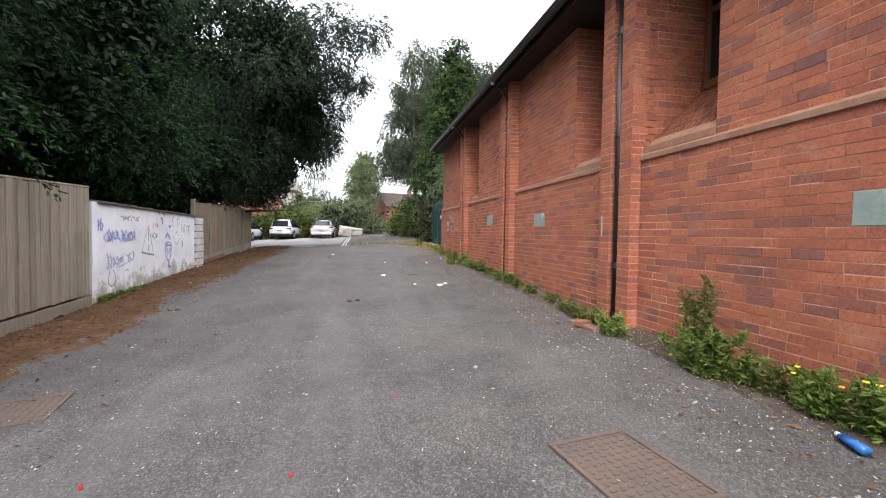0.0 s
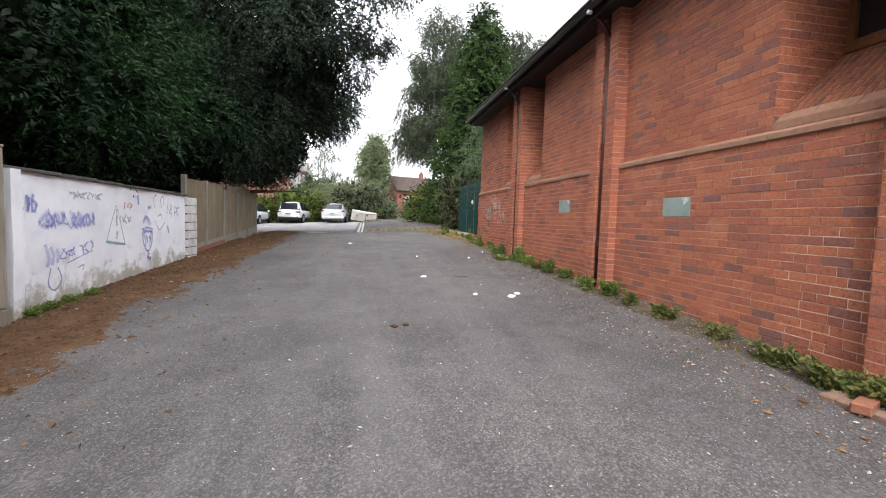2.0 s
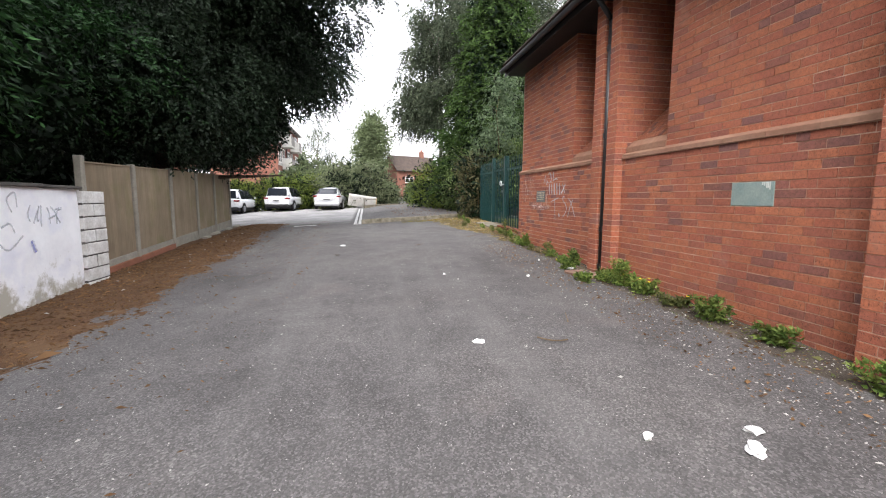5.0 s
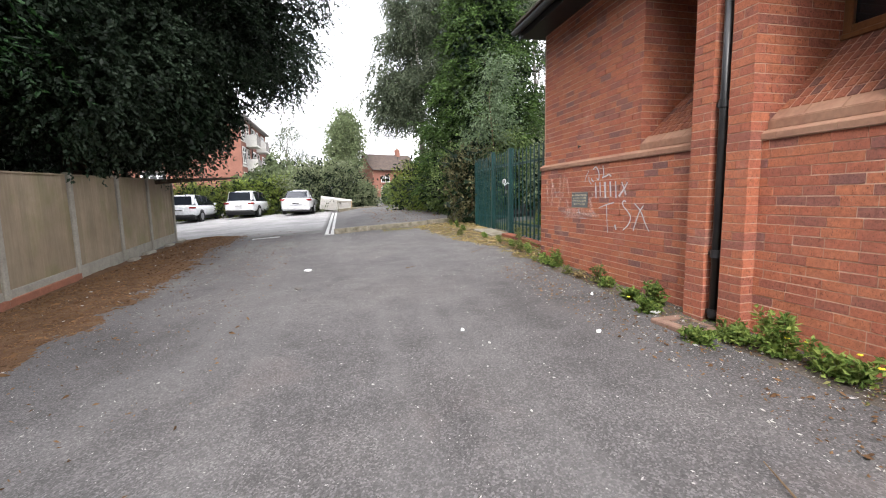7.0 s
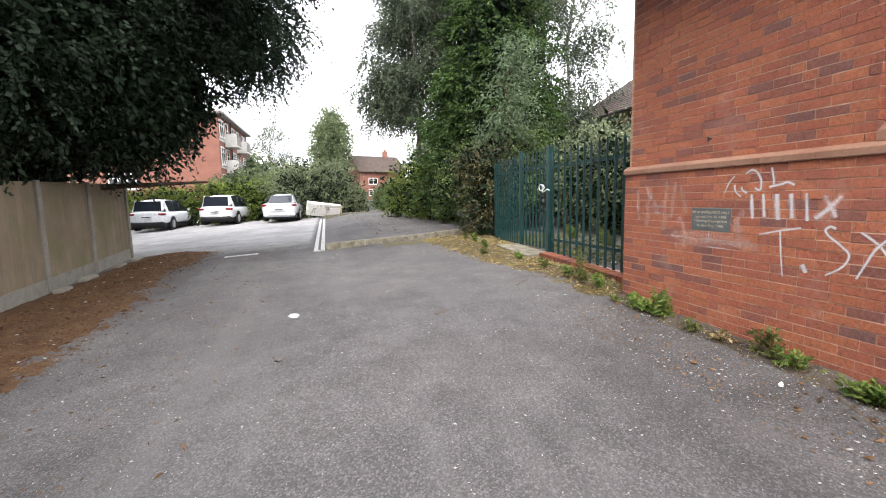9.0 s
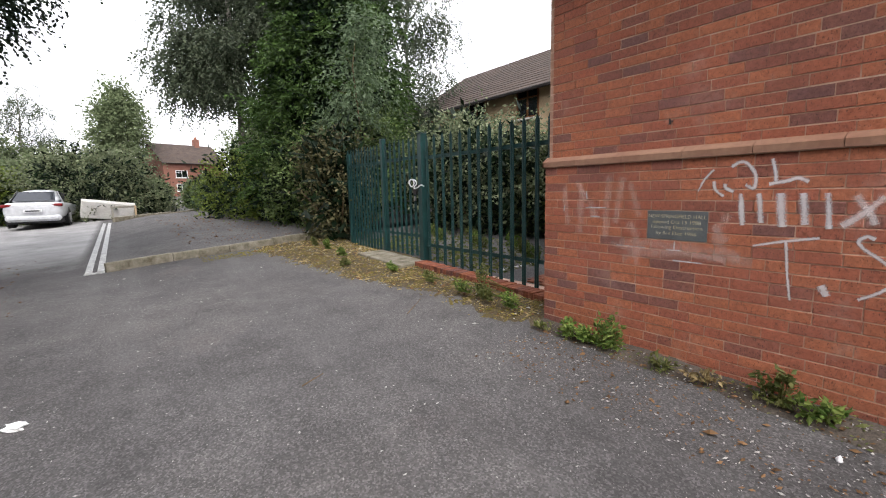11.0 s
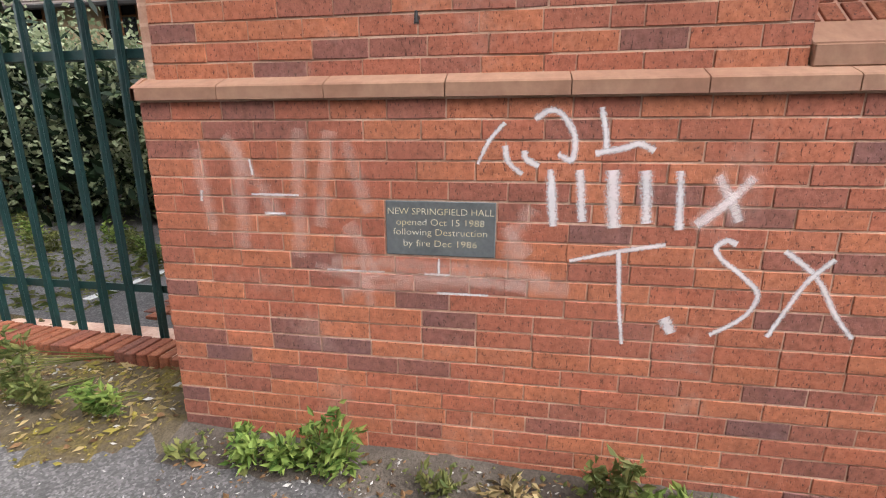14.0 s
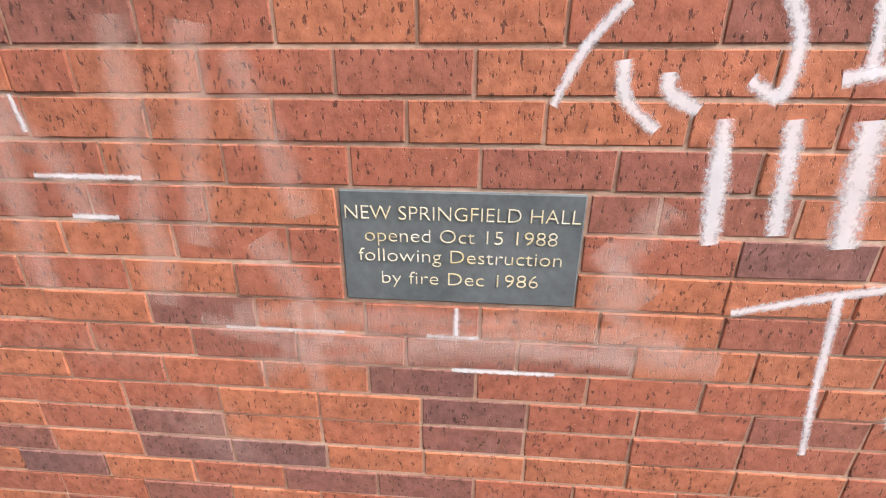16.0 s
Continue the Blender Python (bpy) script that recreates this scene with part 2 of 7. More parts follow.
M["concrete"] = simple("concrete_post", (0.30, 0.28, 0.235), (0.22, 0.205, 0.17), 4, 0.95, bump=0.4)
M["gravelboard_red"] = simple("red_painted_gravel_board", (0.27, 0.11, 0.068), (0.20, 0.085, 0.052), 4, 0.9, bump=0.3)
M["line_paint"] = simple("worn_road_paint", (0.58, 0.58, 0.56), (0.24, 0.24, 0.235), 11, 0.8, bump=0.2)
M["drain_edge"] = simple("weathered_red_drain_edge", (0.235, 0.145, 0.108), (0.165, 0.105, 0.08), 8, 0.95, bump=0.5)
M["rust"] = simple("rusted_manhole_iron", (0.150, 0.108, 0.086), (0.110, 0.092, 0.082), 5, 0.85, 0.2, bump=0.5)
M["car_white"] = simple("white_car_paint", (0.78, 0.79, 0.80), (0.74, 0.75, 0.77), 1, 0.2, spec=0.6)
M["car_silver"] = simple("silver_white_car_paint", (0.62, 0.63, 0.65), (0.58, 0.59, 0.61), 1, 0.2, spec=0.6)
M["car_black"] = simple("black_car_plastic", (0.02, 0.02, 0.022), (0.03, 0.03, 0.03), 5, 0.5)
M["car_glass"] = simple("tinted_car_glass", (0.012, 0.015, 0.020), (0.018, 0.022, 0.03), 2, 0.12, spec=0.25)
M["tail_red"] = simple("red_tail_lamp", (0.13, 0.010, 0.012), (0.20, 0.02, 0.02), 5, 0.2)
M["tyre"] = simple("tyre_rubber", (0.014, 0.014, 0.014), (0.022, 0.022, 0.022), 15, 0.8)
M["alloy"] = simple("alloy_wheel", (0.45, 0.45, 0.46), (0.35, 0.35, 0.36), 5, 0.3, 0.8)
M["cream_wall"] = simple("cream_brick_wall", (0.50, 0.375, 0.235), (0.42, 0.31, 0.19), 2, 0.9, bump=0.2)
M["far_brick"] = simple("far_red_brick", (0.225, 0.105, 0.075), (0.18, 0.080, 0.058), 1.2, 0.9, bump=0.2)
M["balcony"] = simple("pale_balcony_panel", (0.60, 0.59, 0.55), (0.50, 0.49, 0.45), 2, 0.8)
M["balcony_soffit"] = simple("grey_balcony_steel", (0.30, 0.29, 0.27), (0.22, 0.21, 0.20), 3, 0.7)
M["mattress"] = simple("stained_white_mattress", (0.74, 0.73, 0.70), (0.60, 0.58, 0.54), 3, 0.9, bump=0.2)
M["foil"] = simple("worn_notice", (0.6, 0.6, 0.6), (0.5, 0.5, 0.5), 9, 0.6)
M["blue_spray"] = spray_material("faded_blue_spray_paint", (0.17, 0.19, 0.52), 0.62, 30)
M["blue_wash"] = spray_material("washed_out_blue_spray_paint", (0.24, 0.25, 0.58), 0.42, 18)
M["grey_spray"] = spray_material("faded_grey_spray_paint", (0.33, 0.36, 0.40), 0.5, 30)
M["teal_spray"] = spray_material("teal_spray_paint", (0.04, 0.27, 0.25), 0.8, 30)
M["red_spray"] = spray_material("red_spray_paint", (0.55, 0.06, 0.07), 0.75, 30)
M["white_spray"] = spray_material("white_spray_paint", (0.80, 0.80, 0.82), 0.68, 110)
M["faint_spray"] = spray_material("scrubbed_white_spray_paint", (0.68, 0.47, 0.40), 0.29, 14)


def glass_material():
    m = Mat("dark_window_glass", 0.05, 0, 0.6)
    m.color((0.012, 0.014, 0.017))
    m.bump(m.noise(3, 2), 0.03, 0.01)
    return m.m


M["glass"] = glass_material()


def asphalt_material():
    m = Mat("worn_asphalt", 0.9, 0, 0.3)
    big = m.noise(0.33, 5, 0.62)
    mid = m.noise(2.2, 6, 0.7)
    c = m.ramp(big, [(0.28, (0.066, 0.064, 0.064)), (0.5, (0.092, 0.090, 0.090)), (0.72, (0.128, 0.124, 0.121))])
    c = m.mix(0.8, c, m.ramp(mid, [(0.28, 0.72), (0.72, 1.28)]), "MULTIPLY")
    chips = m.ramp(m.voronoi(95, out="Color"), [(0.2, 0.55), (0.62, 1.0), (0.9, 1.9)])
    c = m.mix(0.75, c, chips, "MULTIPLY")
    c = m.mix(1.0, c, (1.03, 1.0, 0.985), "MULTIPLY")
    chips2 = m.ramp(m.voronoi(38), [(0.06, 1.0), (0.13, 0.0)])
    sel = m.ramp(m.voronoi(38, out="Color"), [(0.70, 0.0), (0.82, 0.6)])
    c = m.mix(m.math("MULTIPLY", chips2, sel), c, (0.40, 0.385, 0.36))
    # reddish patches of grit and moss in worn places
    red = m.ramp(m.noise(0.55, 5, 0.65), [(0.60, 0.0), (0.75, 0.35)])
    c = m.mix(red, c, (0.125, 0.092, 0.080))
    wheel = m.ramp(m.noise(0.8, 4, 0.6, stretch=(1.6, 0.14, 1)), [(0.50, 0.0), (0.70, 0.35)])
    c = m.mix(wheel, c, (0.155, 0.150, 0.146))
    c = m.mix(1.0, c, (0.93, 0.93, 0.93), "MULTIPLY")
    # bald dark stretches where the top dressing has gone
    bald = m.ramp(m.noise(0.42, 6, 0.7), [(0.50, 0.0), (0.62, 0.55)])
    c = m.mix(bald, c, m.mix(1.0, c, (0.70, 0.69, 0.69), "MULTIPLY"))
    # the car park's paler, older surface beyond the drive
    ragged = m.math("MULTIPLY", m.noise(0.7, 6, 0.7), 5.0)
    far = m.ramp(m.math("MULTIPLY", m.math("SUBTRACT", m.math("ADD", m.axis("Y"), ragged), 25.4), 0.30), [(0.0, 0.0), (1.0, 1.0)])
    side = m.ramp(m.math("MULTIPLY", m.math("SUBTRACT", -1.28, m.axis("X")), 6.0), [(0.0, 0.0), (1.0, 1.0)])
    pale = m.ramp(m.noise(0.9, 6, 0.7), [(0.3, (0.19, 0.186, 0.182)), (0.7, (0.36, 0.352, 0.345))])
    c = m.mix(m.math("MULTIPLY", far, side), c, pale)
    m.color(c)
    m.bump(m.math("ADD", m.voronoi(120), m.math("MULTIPLY", mid, 0.6)), 0.5, 0.006)
    return m.m


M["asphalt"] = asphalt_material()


def soil_material(name, a, b, c3, needles):
    m = Mat(name, 0.97, 0, 0.1)
    f = m.noise(3.0, 6, 0.7)
    c = m.ramp(f, [(0.3, a), (0.5, b), (0.7, c3)])
    fine = m.noise(70, 4, 0.7, stretch=(1, 2.2, 1) if needles else None)
    c = m.mix(0.8, c, m.ramp(fine, [(0.3, 0.5), (0.7, 1.5)]), "MULTIPLY")
    m.color(c)
    m.bump(fine, 0.8, 0.012)
    return m.m


M["needle_bed"] = soil_material("fallen_needle_bed", (0.070, 0.042, 0.024), (0.104, 0.060, 0.034), (0.150, 0.094, 0.054), True)
M["soil"] = soil_material("dry_verge_soil", (0.055, 0.045, 0.037), (0.078, 0.065, 0.054), (0.115, 0.098, 0.082), False)
M["moss"] = soil_material("mossy_grit", (0.150, 0.118, 0.020), (0.080, 0.062, 0.038), (0.120, 0.100, 0.070), False)


def timber_material():
    m = Mat("weathered_fence_timber", 0.9, 0, 0.2)
    grain = m.noise(5, 6, 0.7, stretch=(9, 9, 0.5))
    c = m.ramp(grain, [(0.28, (0.185, 0.160, 0.125)), (0.55, (0.275, 0.240, 0.190)), (0.8, (0.35, 0.315, 0.255))])
    c = m.mix(0.6, c, m.ramp(m.random(), [(0, 0.70), (1, 1.22)]), "MULTIPLY")
    moss = m.ramp(m.noise(1.3, 4, 0.6), [(0.5, 0.0), (0.75, 0.5)])
    c = m.mix(moss, c, (0.16, 0.155, 0.085))
    knots = m.ramp(m.voronoi(3.3), [(0.02, 1.0), (0.05, 0.0)])
    c = m.mix(knots, c, (0.07, 0.05, 0.035))
    m.color(c)
    m.bump(grain, 0.5, 0.004)
    return m.m


M["timber"] = timber_material()


def panel_material():
    m = Mat("grey_brown_fence_panel", 0.9, 0, 0.2)
    f = m.noise(1.2, 5, 0.6)
    c = m.ramp(f, [(0.3, (0.20, 0.155, 0.105)), (0.7, (0.275, 0.22, 0.155))])
    streak = m.noise(6, 5, 0.7, stretch=(4, 4, 0.35))
    c = m.mix(0.6, c, m.ramp(streak, [(0.3, 0.75), (0.7, 1.2)]), "MULTIPLY")
    moss = m.ramp(m.noise(0.9, 5, 0.65), [(0.5, 0.0), (0.72, 0.65)])
    c = m.mix(moss, c, (0.155, 0.15, 0.06))
    c = m.mix(0.5, c, m.ramp(m.random(), [(0.0, 0.82), (1.0, 1.15)]), "MULTIPLY")
    m.color(c).bump(m.noise(90, 3), 0.4, 0.004)
    return m.m


M["panel"] = panel_material()


def whitewash_material():
    m = Mat("dirty_whitewashed_render", 0.85, 0, 0.25)
    f = m.noise(1.7, 6, 0.7)
    c = m.ramp(f, [(0.3, (0.72, 0.73, 0.76)), (0.6, (0.86, 0.87, 0.89))])
    # peeled paint and algae with shapes of their own along the foot
    grime = m.noise(2.6, 7, 0.75)
    foot = m.math("SUBTRACT", 0.62, m.axis("Z"))
    g = m.ramp(m.math("ADD", grime, m.math("MULTIPLY", foot, 0.45)), [(0.60, 0.0), (0.74, 0.8)])
    c = m.mix(g, c, (0.30, 0.27, 0.19))
    spots = m.ramp(m.noise(11, 5, 0.7), [(0.66, 0.0), (0.75, 0.5)])
    c = m.mix(spots, c, (0.42, 0.42, 0.40))
    old = m.ramp(m.noise(2.2, 4, 0.6), [(0.54, 0.0), (0.68, 0.22)])
    c = m.mix(old, c, (0.42, 0.45, 0.66))
    m.color(c).bump(m.math("ADD", m.noise(40, 4), m.math("MULTIPLY", grime, 2.0)), 0.4, 0.006)
    return m.m


M["whitewash"] = whitewash_material()
M["block"] = simple("whitewashed_concrete_block", (0.74, 0.74, 0.72), (0.46, 0.44, 0.41), 4, 0.95, bump=0.6)
M["coping"] = simple("dark_coping", (0.06, 0.058, 0.055), (0.11, 0.10, 0.09), 4, 0.9, bump=0.4)

# ---------------------------------------------------------------- mesh helpers
rng = np.random.default_rng(7)


def link(name, mesh, material=None, parent=None, label=""):
    ob = new(name, mesh)
    if material and not mesh.materials:
        mesh.materials.append(material)
    if parent:
        ob.parent = parent
    if label:
        ob["label"] = label
    return ob


def part(name, bm, material, parent=None, label="", smooth=False):
    mesh = bpy.data.meshes.new(name)
    bm.normal_update()
    bm.to_mesh(mesh)
    bm.free()
    if smooth:
        mesh.shade_smooth()
    return link(name, mesh, material, parent, label)


def array_mesh(name, verts, faces):
    """A mesh from numpy arrays: verts (n, 3), faces (m, k)."""
    mesh = bpy.data.meshes.new(name)
    verts = np.asarray(verts, dtype=np.float32)
    faces = np.asarray(faces, dtype=np.int32)
    m, k = faces.shape
    mesh.vertices.add(len(verts))
    mesh.vertices.foreach_set("co", verts.ravel())
    mesh.loops.add(m * k)
    mesh.loops.foreach_set("vertex_index", faces.ravel())
    mesh.polygons.add(m)
    mesh.polygons.foreach_set("loop_start", np.arange(0, m * k, k, dtype=np.int32))
    mesh.polygons.foreach_set("loop_total", np.full(m, k, dtype=np.int32))
    mesh.update(calc_edges=True)
    mesh.shade_flat()
    return mesh


def thing(name, label, category, at=(0, 0, 0), group="", kind="", rz=0.0):
    e = new(name)
    e.empty_display_size = 0.1
    e.matrix_basis = pose(*at, 0, 0, rz)
    return tagged(e, label, category, group, kind)


CUBE_V = np.array([[x, y, z] for x in (-.5, .5) for y in (-.5, .5) for z in (-.5, .5)])
CUBE_F = np.array([[0, 1, 3, 2], [4, 6, 7, 5], [0, 4, 5, 1], [2, 3, 7, 6], [0, 2, 6, 4], [1, 5, 7, 3]])


def box(bm, lo, hi, bevel=0.0, m=None):
    """Adds a box between two corners, with bevelled edges where asked for."""
    lo, hi = Vector(lo), Vector(hi)
    t = Matrix.Translation((lo + hi) / 2) @ Matrix.Diagonal((*(hi - lo), 1))
    if m:
        t = m @ t
    made = bmesh.ops.create_cube(bm, size=1.0, matrix=t)["verts"]
    if bevel:
        edges = list({e for v in made for e in v.link_edges})
        bmesh.ops.bevel(bm, geom=edges, offset=bevel, segments=1, affect="EDGES")
    return bm


def boxed(lo, hi, bevel=0.0, m=None):
    return box(bmesh.new(), lo, hi, bevel, m)


def tube(bm, a, b, r1, r2=None, seg=10, caps=True):
    a, b = Vector(a), Vector(b)
    d = b - a
    t = Matrix.Translation((a + b) / 2) @ d.to_track_quat("Z", "Y").to_matrix().to_4x4()
    bmesh.ops.create_cone(bm, cap_ends=caps, segments=seg, radius1=r1, radius2=r1 if r2 is None else r2, depth=d.length, matrix=t)
    return bm


def prism(bm, outline, y0, y1):
    """A solid from an outline of (x, z) pairs, drawn out along y."""
    a = [bm.verts.new((x, y0, z)) for x, z in outline]
    b = [bm.verts.new((x, y1, z)) for x, z in outline]
    n = len(outline)
    bm.faces.new(a)
    bm.faces.new(b[::-1])
    for i in range(n):
        bm.faces.new((a[i], b[i], b[(i + 1) % n], a[(i + 1) % n]))
    bmesh.ops.recalc_face_normals(bm, faces=bm.faces[:])
    return bm


def ground_z(x, y):
    x, y = np.asarray(x, dtype=float), np.asarray(y, dtype=float)
    z = -0.02 + 0.031 * np.minimum(y, 24) + 0.02 * np.clip(y - 24, 0, 40) + np.where(x > 0, 0.04, 0.055) * np.clip(x, -14, 9)
    return np.maximum(z, -0.6)


def gz(x, y):
    return float(ground_z(x, y))


# ---------------------------------------------------------------- ground
def lattice(xs, ys, zf):
    X, Y = np.meshgrid(xs, ys, indexing="ij")
    Z = zf(X, Y)
    V = np.stack([X, Y, Z], -1).reshape(-1, 3)
    n, m = len(xs), len(ys)
    i = np.arange(n * m).reshape(n, m)
    F = np.stack([i[:-1, :-1], i[1:, :-1], i[1:, 1:], i[:-1, 1:]], -1).reshape(-1, 4)
    return V, F


def wave(X, Y, s, seed=0.0):
    """A smooth uneven field between about -1 and 1."""
    Yw = Y + 0.7 * np.sin(Y * 0.61 * s + seed) + 0.35 * np.sin(Y * 1.37 * s + X * s)
    return (0.8 * np.sin(X * s + Yw * s * 0.47 + seed) * np.cos(Yw * s * 0.73 + seed * 2.1) + 0.6 * np.sin(X * s * 2.3 + Yw * s * 1.31 + seed * 3.3)
            + 0.45 * np.sin(X * s * 4.9 - Yw * s * 3.7 + seed) + 0.3 * np.sin(X * s * 8.3 + Yw * s * 7.1)) / 2.0


xs = np.concatenate([[-2500, -600, -150, -60, -30], np.arange(-16, 14.01, 0.25), [30, 60, 150, 600, 2500]])
ys = np.concatenate([[-2500, -600, -150, -60, -25], np.arange(-10, 46.01, 0.25), [60, 90, 150, 600, 2500]])
V, F = lattice(xs, ys, lambda X, Y: ground_z(X, Y) + 0.006 * wave(X, Y, 1.1) + 0.004 * wave(X, Y, 3.7, 1.0))
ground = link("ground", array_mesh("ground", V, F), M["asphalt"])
ground.data.shade_smooth()
tagged(ground, "worn grey asphalt drive with pale grit, sloping gently uphill", "asphalt ground", kind="structure")


def mound(name, x0, x1, y0, y1, profile, material, label, category, step=0.04):
    xs_, ys_ = np.arange(x0, x1 + step / 2, step), np.arange(y0, y1 + step / 2, step * 1.6)
    V_, F_ = lattice(xs_, ys_, lambda X, Y: ground_z(X, Y) + profile(X, Y))
    ob = link(name, array_mesh(name, V_, F_), M[material])
    ob.data.shade_smooth()
    return tagged(ob, label, category, kind="structure")


def needle_rise(X, Y):
    return (0.035 * np.clip((-3.75 - 0.25 * np.clip((Y - 12) / 10, -1, 1) - X) / 0.8, -0.9, 1.0) + 0.013 * wave(X, Y, 1.9, 2) + 0.010 * wave(X, Y, 6.3)
            + 0.006 * wave(X, Y, 21.0, 2) - 0.06 * np.clip(Y - 24.4, 0, 1))


def verge_rise(X, Y):
    end = np.clip((Y - 12.2) / 0.8, 0, 1)
    return 0.055 * np.clip((X - 2.33 - 0.12 * end) / (0.32 - 0.13 * end), -0.9, 1.0) + 0.012 * wave(X, Y, 2.3, 1) + 0.010 * wave(X, Y, 8.0, 3) + 0.010 * wave(X, Y, 19.0, 3)


def gate_rise(X, Y):
    return (0.05 * np.clip((X - (2.35 - 0.16 * np.clip(Y - 17, 0, 6))) / 0.5, -0.9, 1.0) * np.clip((23.1 - Y) / 0.5, -1, 1) + 0.022 * wave(X, Y, 2.1, 4)
            + 0.016 * wave(X, Y, 7.0, 2) + 0.016 * wave(X, Y, 17.0, 1) - 0.012)


mound("needle_bed", -5.7, -2.4, -6.0, 25.6, needle_rise, "needle_bed", "brown fallen needle litter lying along the fence foot", "needle litter")
mound("verge_soil", 1.9, 2.75, -6.0, 15.72, verge_rise, "soil", "dry soil verge gathered along the foot of the brick wall", "soil verge")
mound("mossy_grit", 0.4, 3.5, 15.6, 23.4, gate_rise, "moss", "yellow-brown moss and grit gathered before the gate", "moss")

# ---------------------------------------------------------------- brick laying
BRICK_L, COURSE, JOINT, PERPEND = 0.225, 0.075, 0.0075, 0.0055
Z_STRING = 2.10


def cuts(u0, u1, holes):
    """The stretches of u0..u1 that lie outside the holes."""
    out = [(u0, u1)]
    for a, b in holes:
        out = [(p, q) for s, e in out for p, q in ((s, min(e, a)), (max(s, b), e)) if q - p > 0.02]
    return out


def bricks_on(u0, u1, z0, z1, holes=(), shift=0.0, length=BRICK_L, seed=0):
    """Brick faces (u0, u1, z0, z1) in stretcher bond; the courses count from the string course."""
    r = random.Random(seed)
    k0, k1 = math.floor((z0 - Z_STRING) / COURSE + 1e-6), math.ceil((z1 - Z_STRING) / COURSE - 1e-6)
    made = []
    for k in range(k0, k1):
        za, zb = Z_STRING + k * COURSE, Z_STRING + (k + 1) * COURSE
        if zb <= z0 + 0.01 or za >= z1 - 0.01:
            continue
        za, zb = max(za, z0), min(zb, z1)
        slip = r.uniform(-0.11, 0.11) * length
        inside = [(h[0], h[1]) for h in holes if h[2] < zb - 0.01 and h[3] > za + 0.01]
        for s, e in cuts(u0, u1, inside):
            last = s
            u = s - ((k % 2) * 0.5 * length + shift + slip) % length
            while u < e - 0.01:
                step = length * (0.5 if r.random() < 0.05 else 1.0)
                a, b = last, min(u + step, e)
                if e - b < 0.05:
                    b = e
                if b - a > 0.05 or b == e:
                    made.append((a + PERPEND / 2, b - PERPEND / 2, za + JOINT / 2, zb - JOINT / 2))
                    last = b
                u += step
                if b == e:
                    break
    return made


def brick_mesh(name, faces, to_world, depth=0.05, jitter=0.0025, seed=1):
    """One mesh of five-sided bricks; to_world maps arrays (u, out, z) to x, y, z."""
    r = np.random.default_rng(seed)
    f = np.array(faces)
    n = len(f)
    push = r.uniform(-jitter, jitter, n)
    wob = r.uniform(-0.0015, 0.0015, (n, 4))
    c = 0.0018
    V_ = np.zeros((n, 12, 3))
    for i, (iu, iz) in enumerate(((0, 2), (1, 2), (1, 3), (0, 3))):
        su, sz = (1 if iu == 0 else -1), (1 if iz == 2 else -1)
        V_[:, i] = np.stack([f[:, iu] + wob[:, i] + su * c, push, f[:, iz] + wob[:, i] + sz * c], -1)
        V_[:, i + 4] = np.stack([f[:, iu] + wob[:, i], push - c, f[:, iz] + wob[:, i]], -1)
        V_[:, i + 8] = np.stack([f[:, iu] + wob[:, i], np.full(n, -depth), f[:, iz] + wob[:, i]], -1)
    quads = [[0, 1, 2, 3]] + [[i + 4, (i + 1) % 4 + 4, (i + 1) % 4, i] for i in range(4)] + [[i + 8, (i + 1) % 4 + 8, (i + 1) % 4 + 4, i + 4] for i in range(4)]
    F_ = (np.array(quads)[None] + 12 * np.arange(n)[:, None, None]).reshape(-1, 4)
    V_ = V_.reshape(-1, 3)
    W = np.stack(to_world(V_[:, 0], V_[:, 1], V_[:, 2]), -1)
    mesh = array_mesh(name, W, F_)
    return mesh


def facing_west(x):
    return lambda u, o, z: (x - o, u, z)


def facing_north(y):
    return lambda u, o, z: (u, y + o, z)


def facing_south(y):
    return lambda u, o, z: (u, y - o, z)


# ---------------------------------------------------------------- the hall
PLINTH_X, UPPER_X, PIER_X, WIN_X = 2.65, 2.705, 2.53, 3.41
Y0, Y1 = -7.0, 15.68
EAVE = 4.29
PIERS = (4.36, 8.25, 11.97)
PIER_W, CHASE_W = 0.62, 0.17
RECESSES = ((3.10, 4.05), (4.67, 5.66), (10.87, 11.66), (12.28, 13.22))
PLAQUE = (14.22, 14.66, 1.50, 1.725)
SLABS = ((1.50, 1.95, 1.35, 1.575), (6.53, 6.98, 1.425, 1.65), (9.38, 9.83, 1.50, 1.725))

hall = thing("brick_hall", "red brick hall with tall recessed windows and dark eaves", "building", (PLINTH_X, 5, 0), kind="structure")
HI = Matrix.Translation((-PLINTH_X, -5, 0))


def hpart(name, bm, material, parent=None, label="", smooth=False):
    """A part of the hall, made in world places."""
    bmesh.ops.transform(bm, matrix=HI, verts=bm.verts)
    return part(name, bm, M[material], parent or hall, label, smooth)


def hmesh(name, mesh, material, parent=None, label=""):
    mesh.transform(HI)
    return link(name, mesh, M[material], parent or hall, label)


bm = bmesh.new()
hole = 0.0034
segs = cuts(Y0, Y1 - hole, [(a - hole, b + hole) for a, b in RECESSES])
box(bm, (PLINTH_X + hole, Y0, -0.8), (WIN_X + 0.12, Y1 - hole, 2.15))
for s, e in segs:
    box(bm, (UPPER_X + hole, s, 2.15), (WIN_X + 0.12, e, EAVE + 0.02))
wall = hpart("wall", bm, "bed_mortar", label="red brick wall in stretcher bond with pale joints")

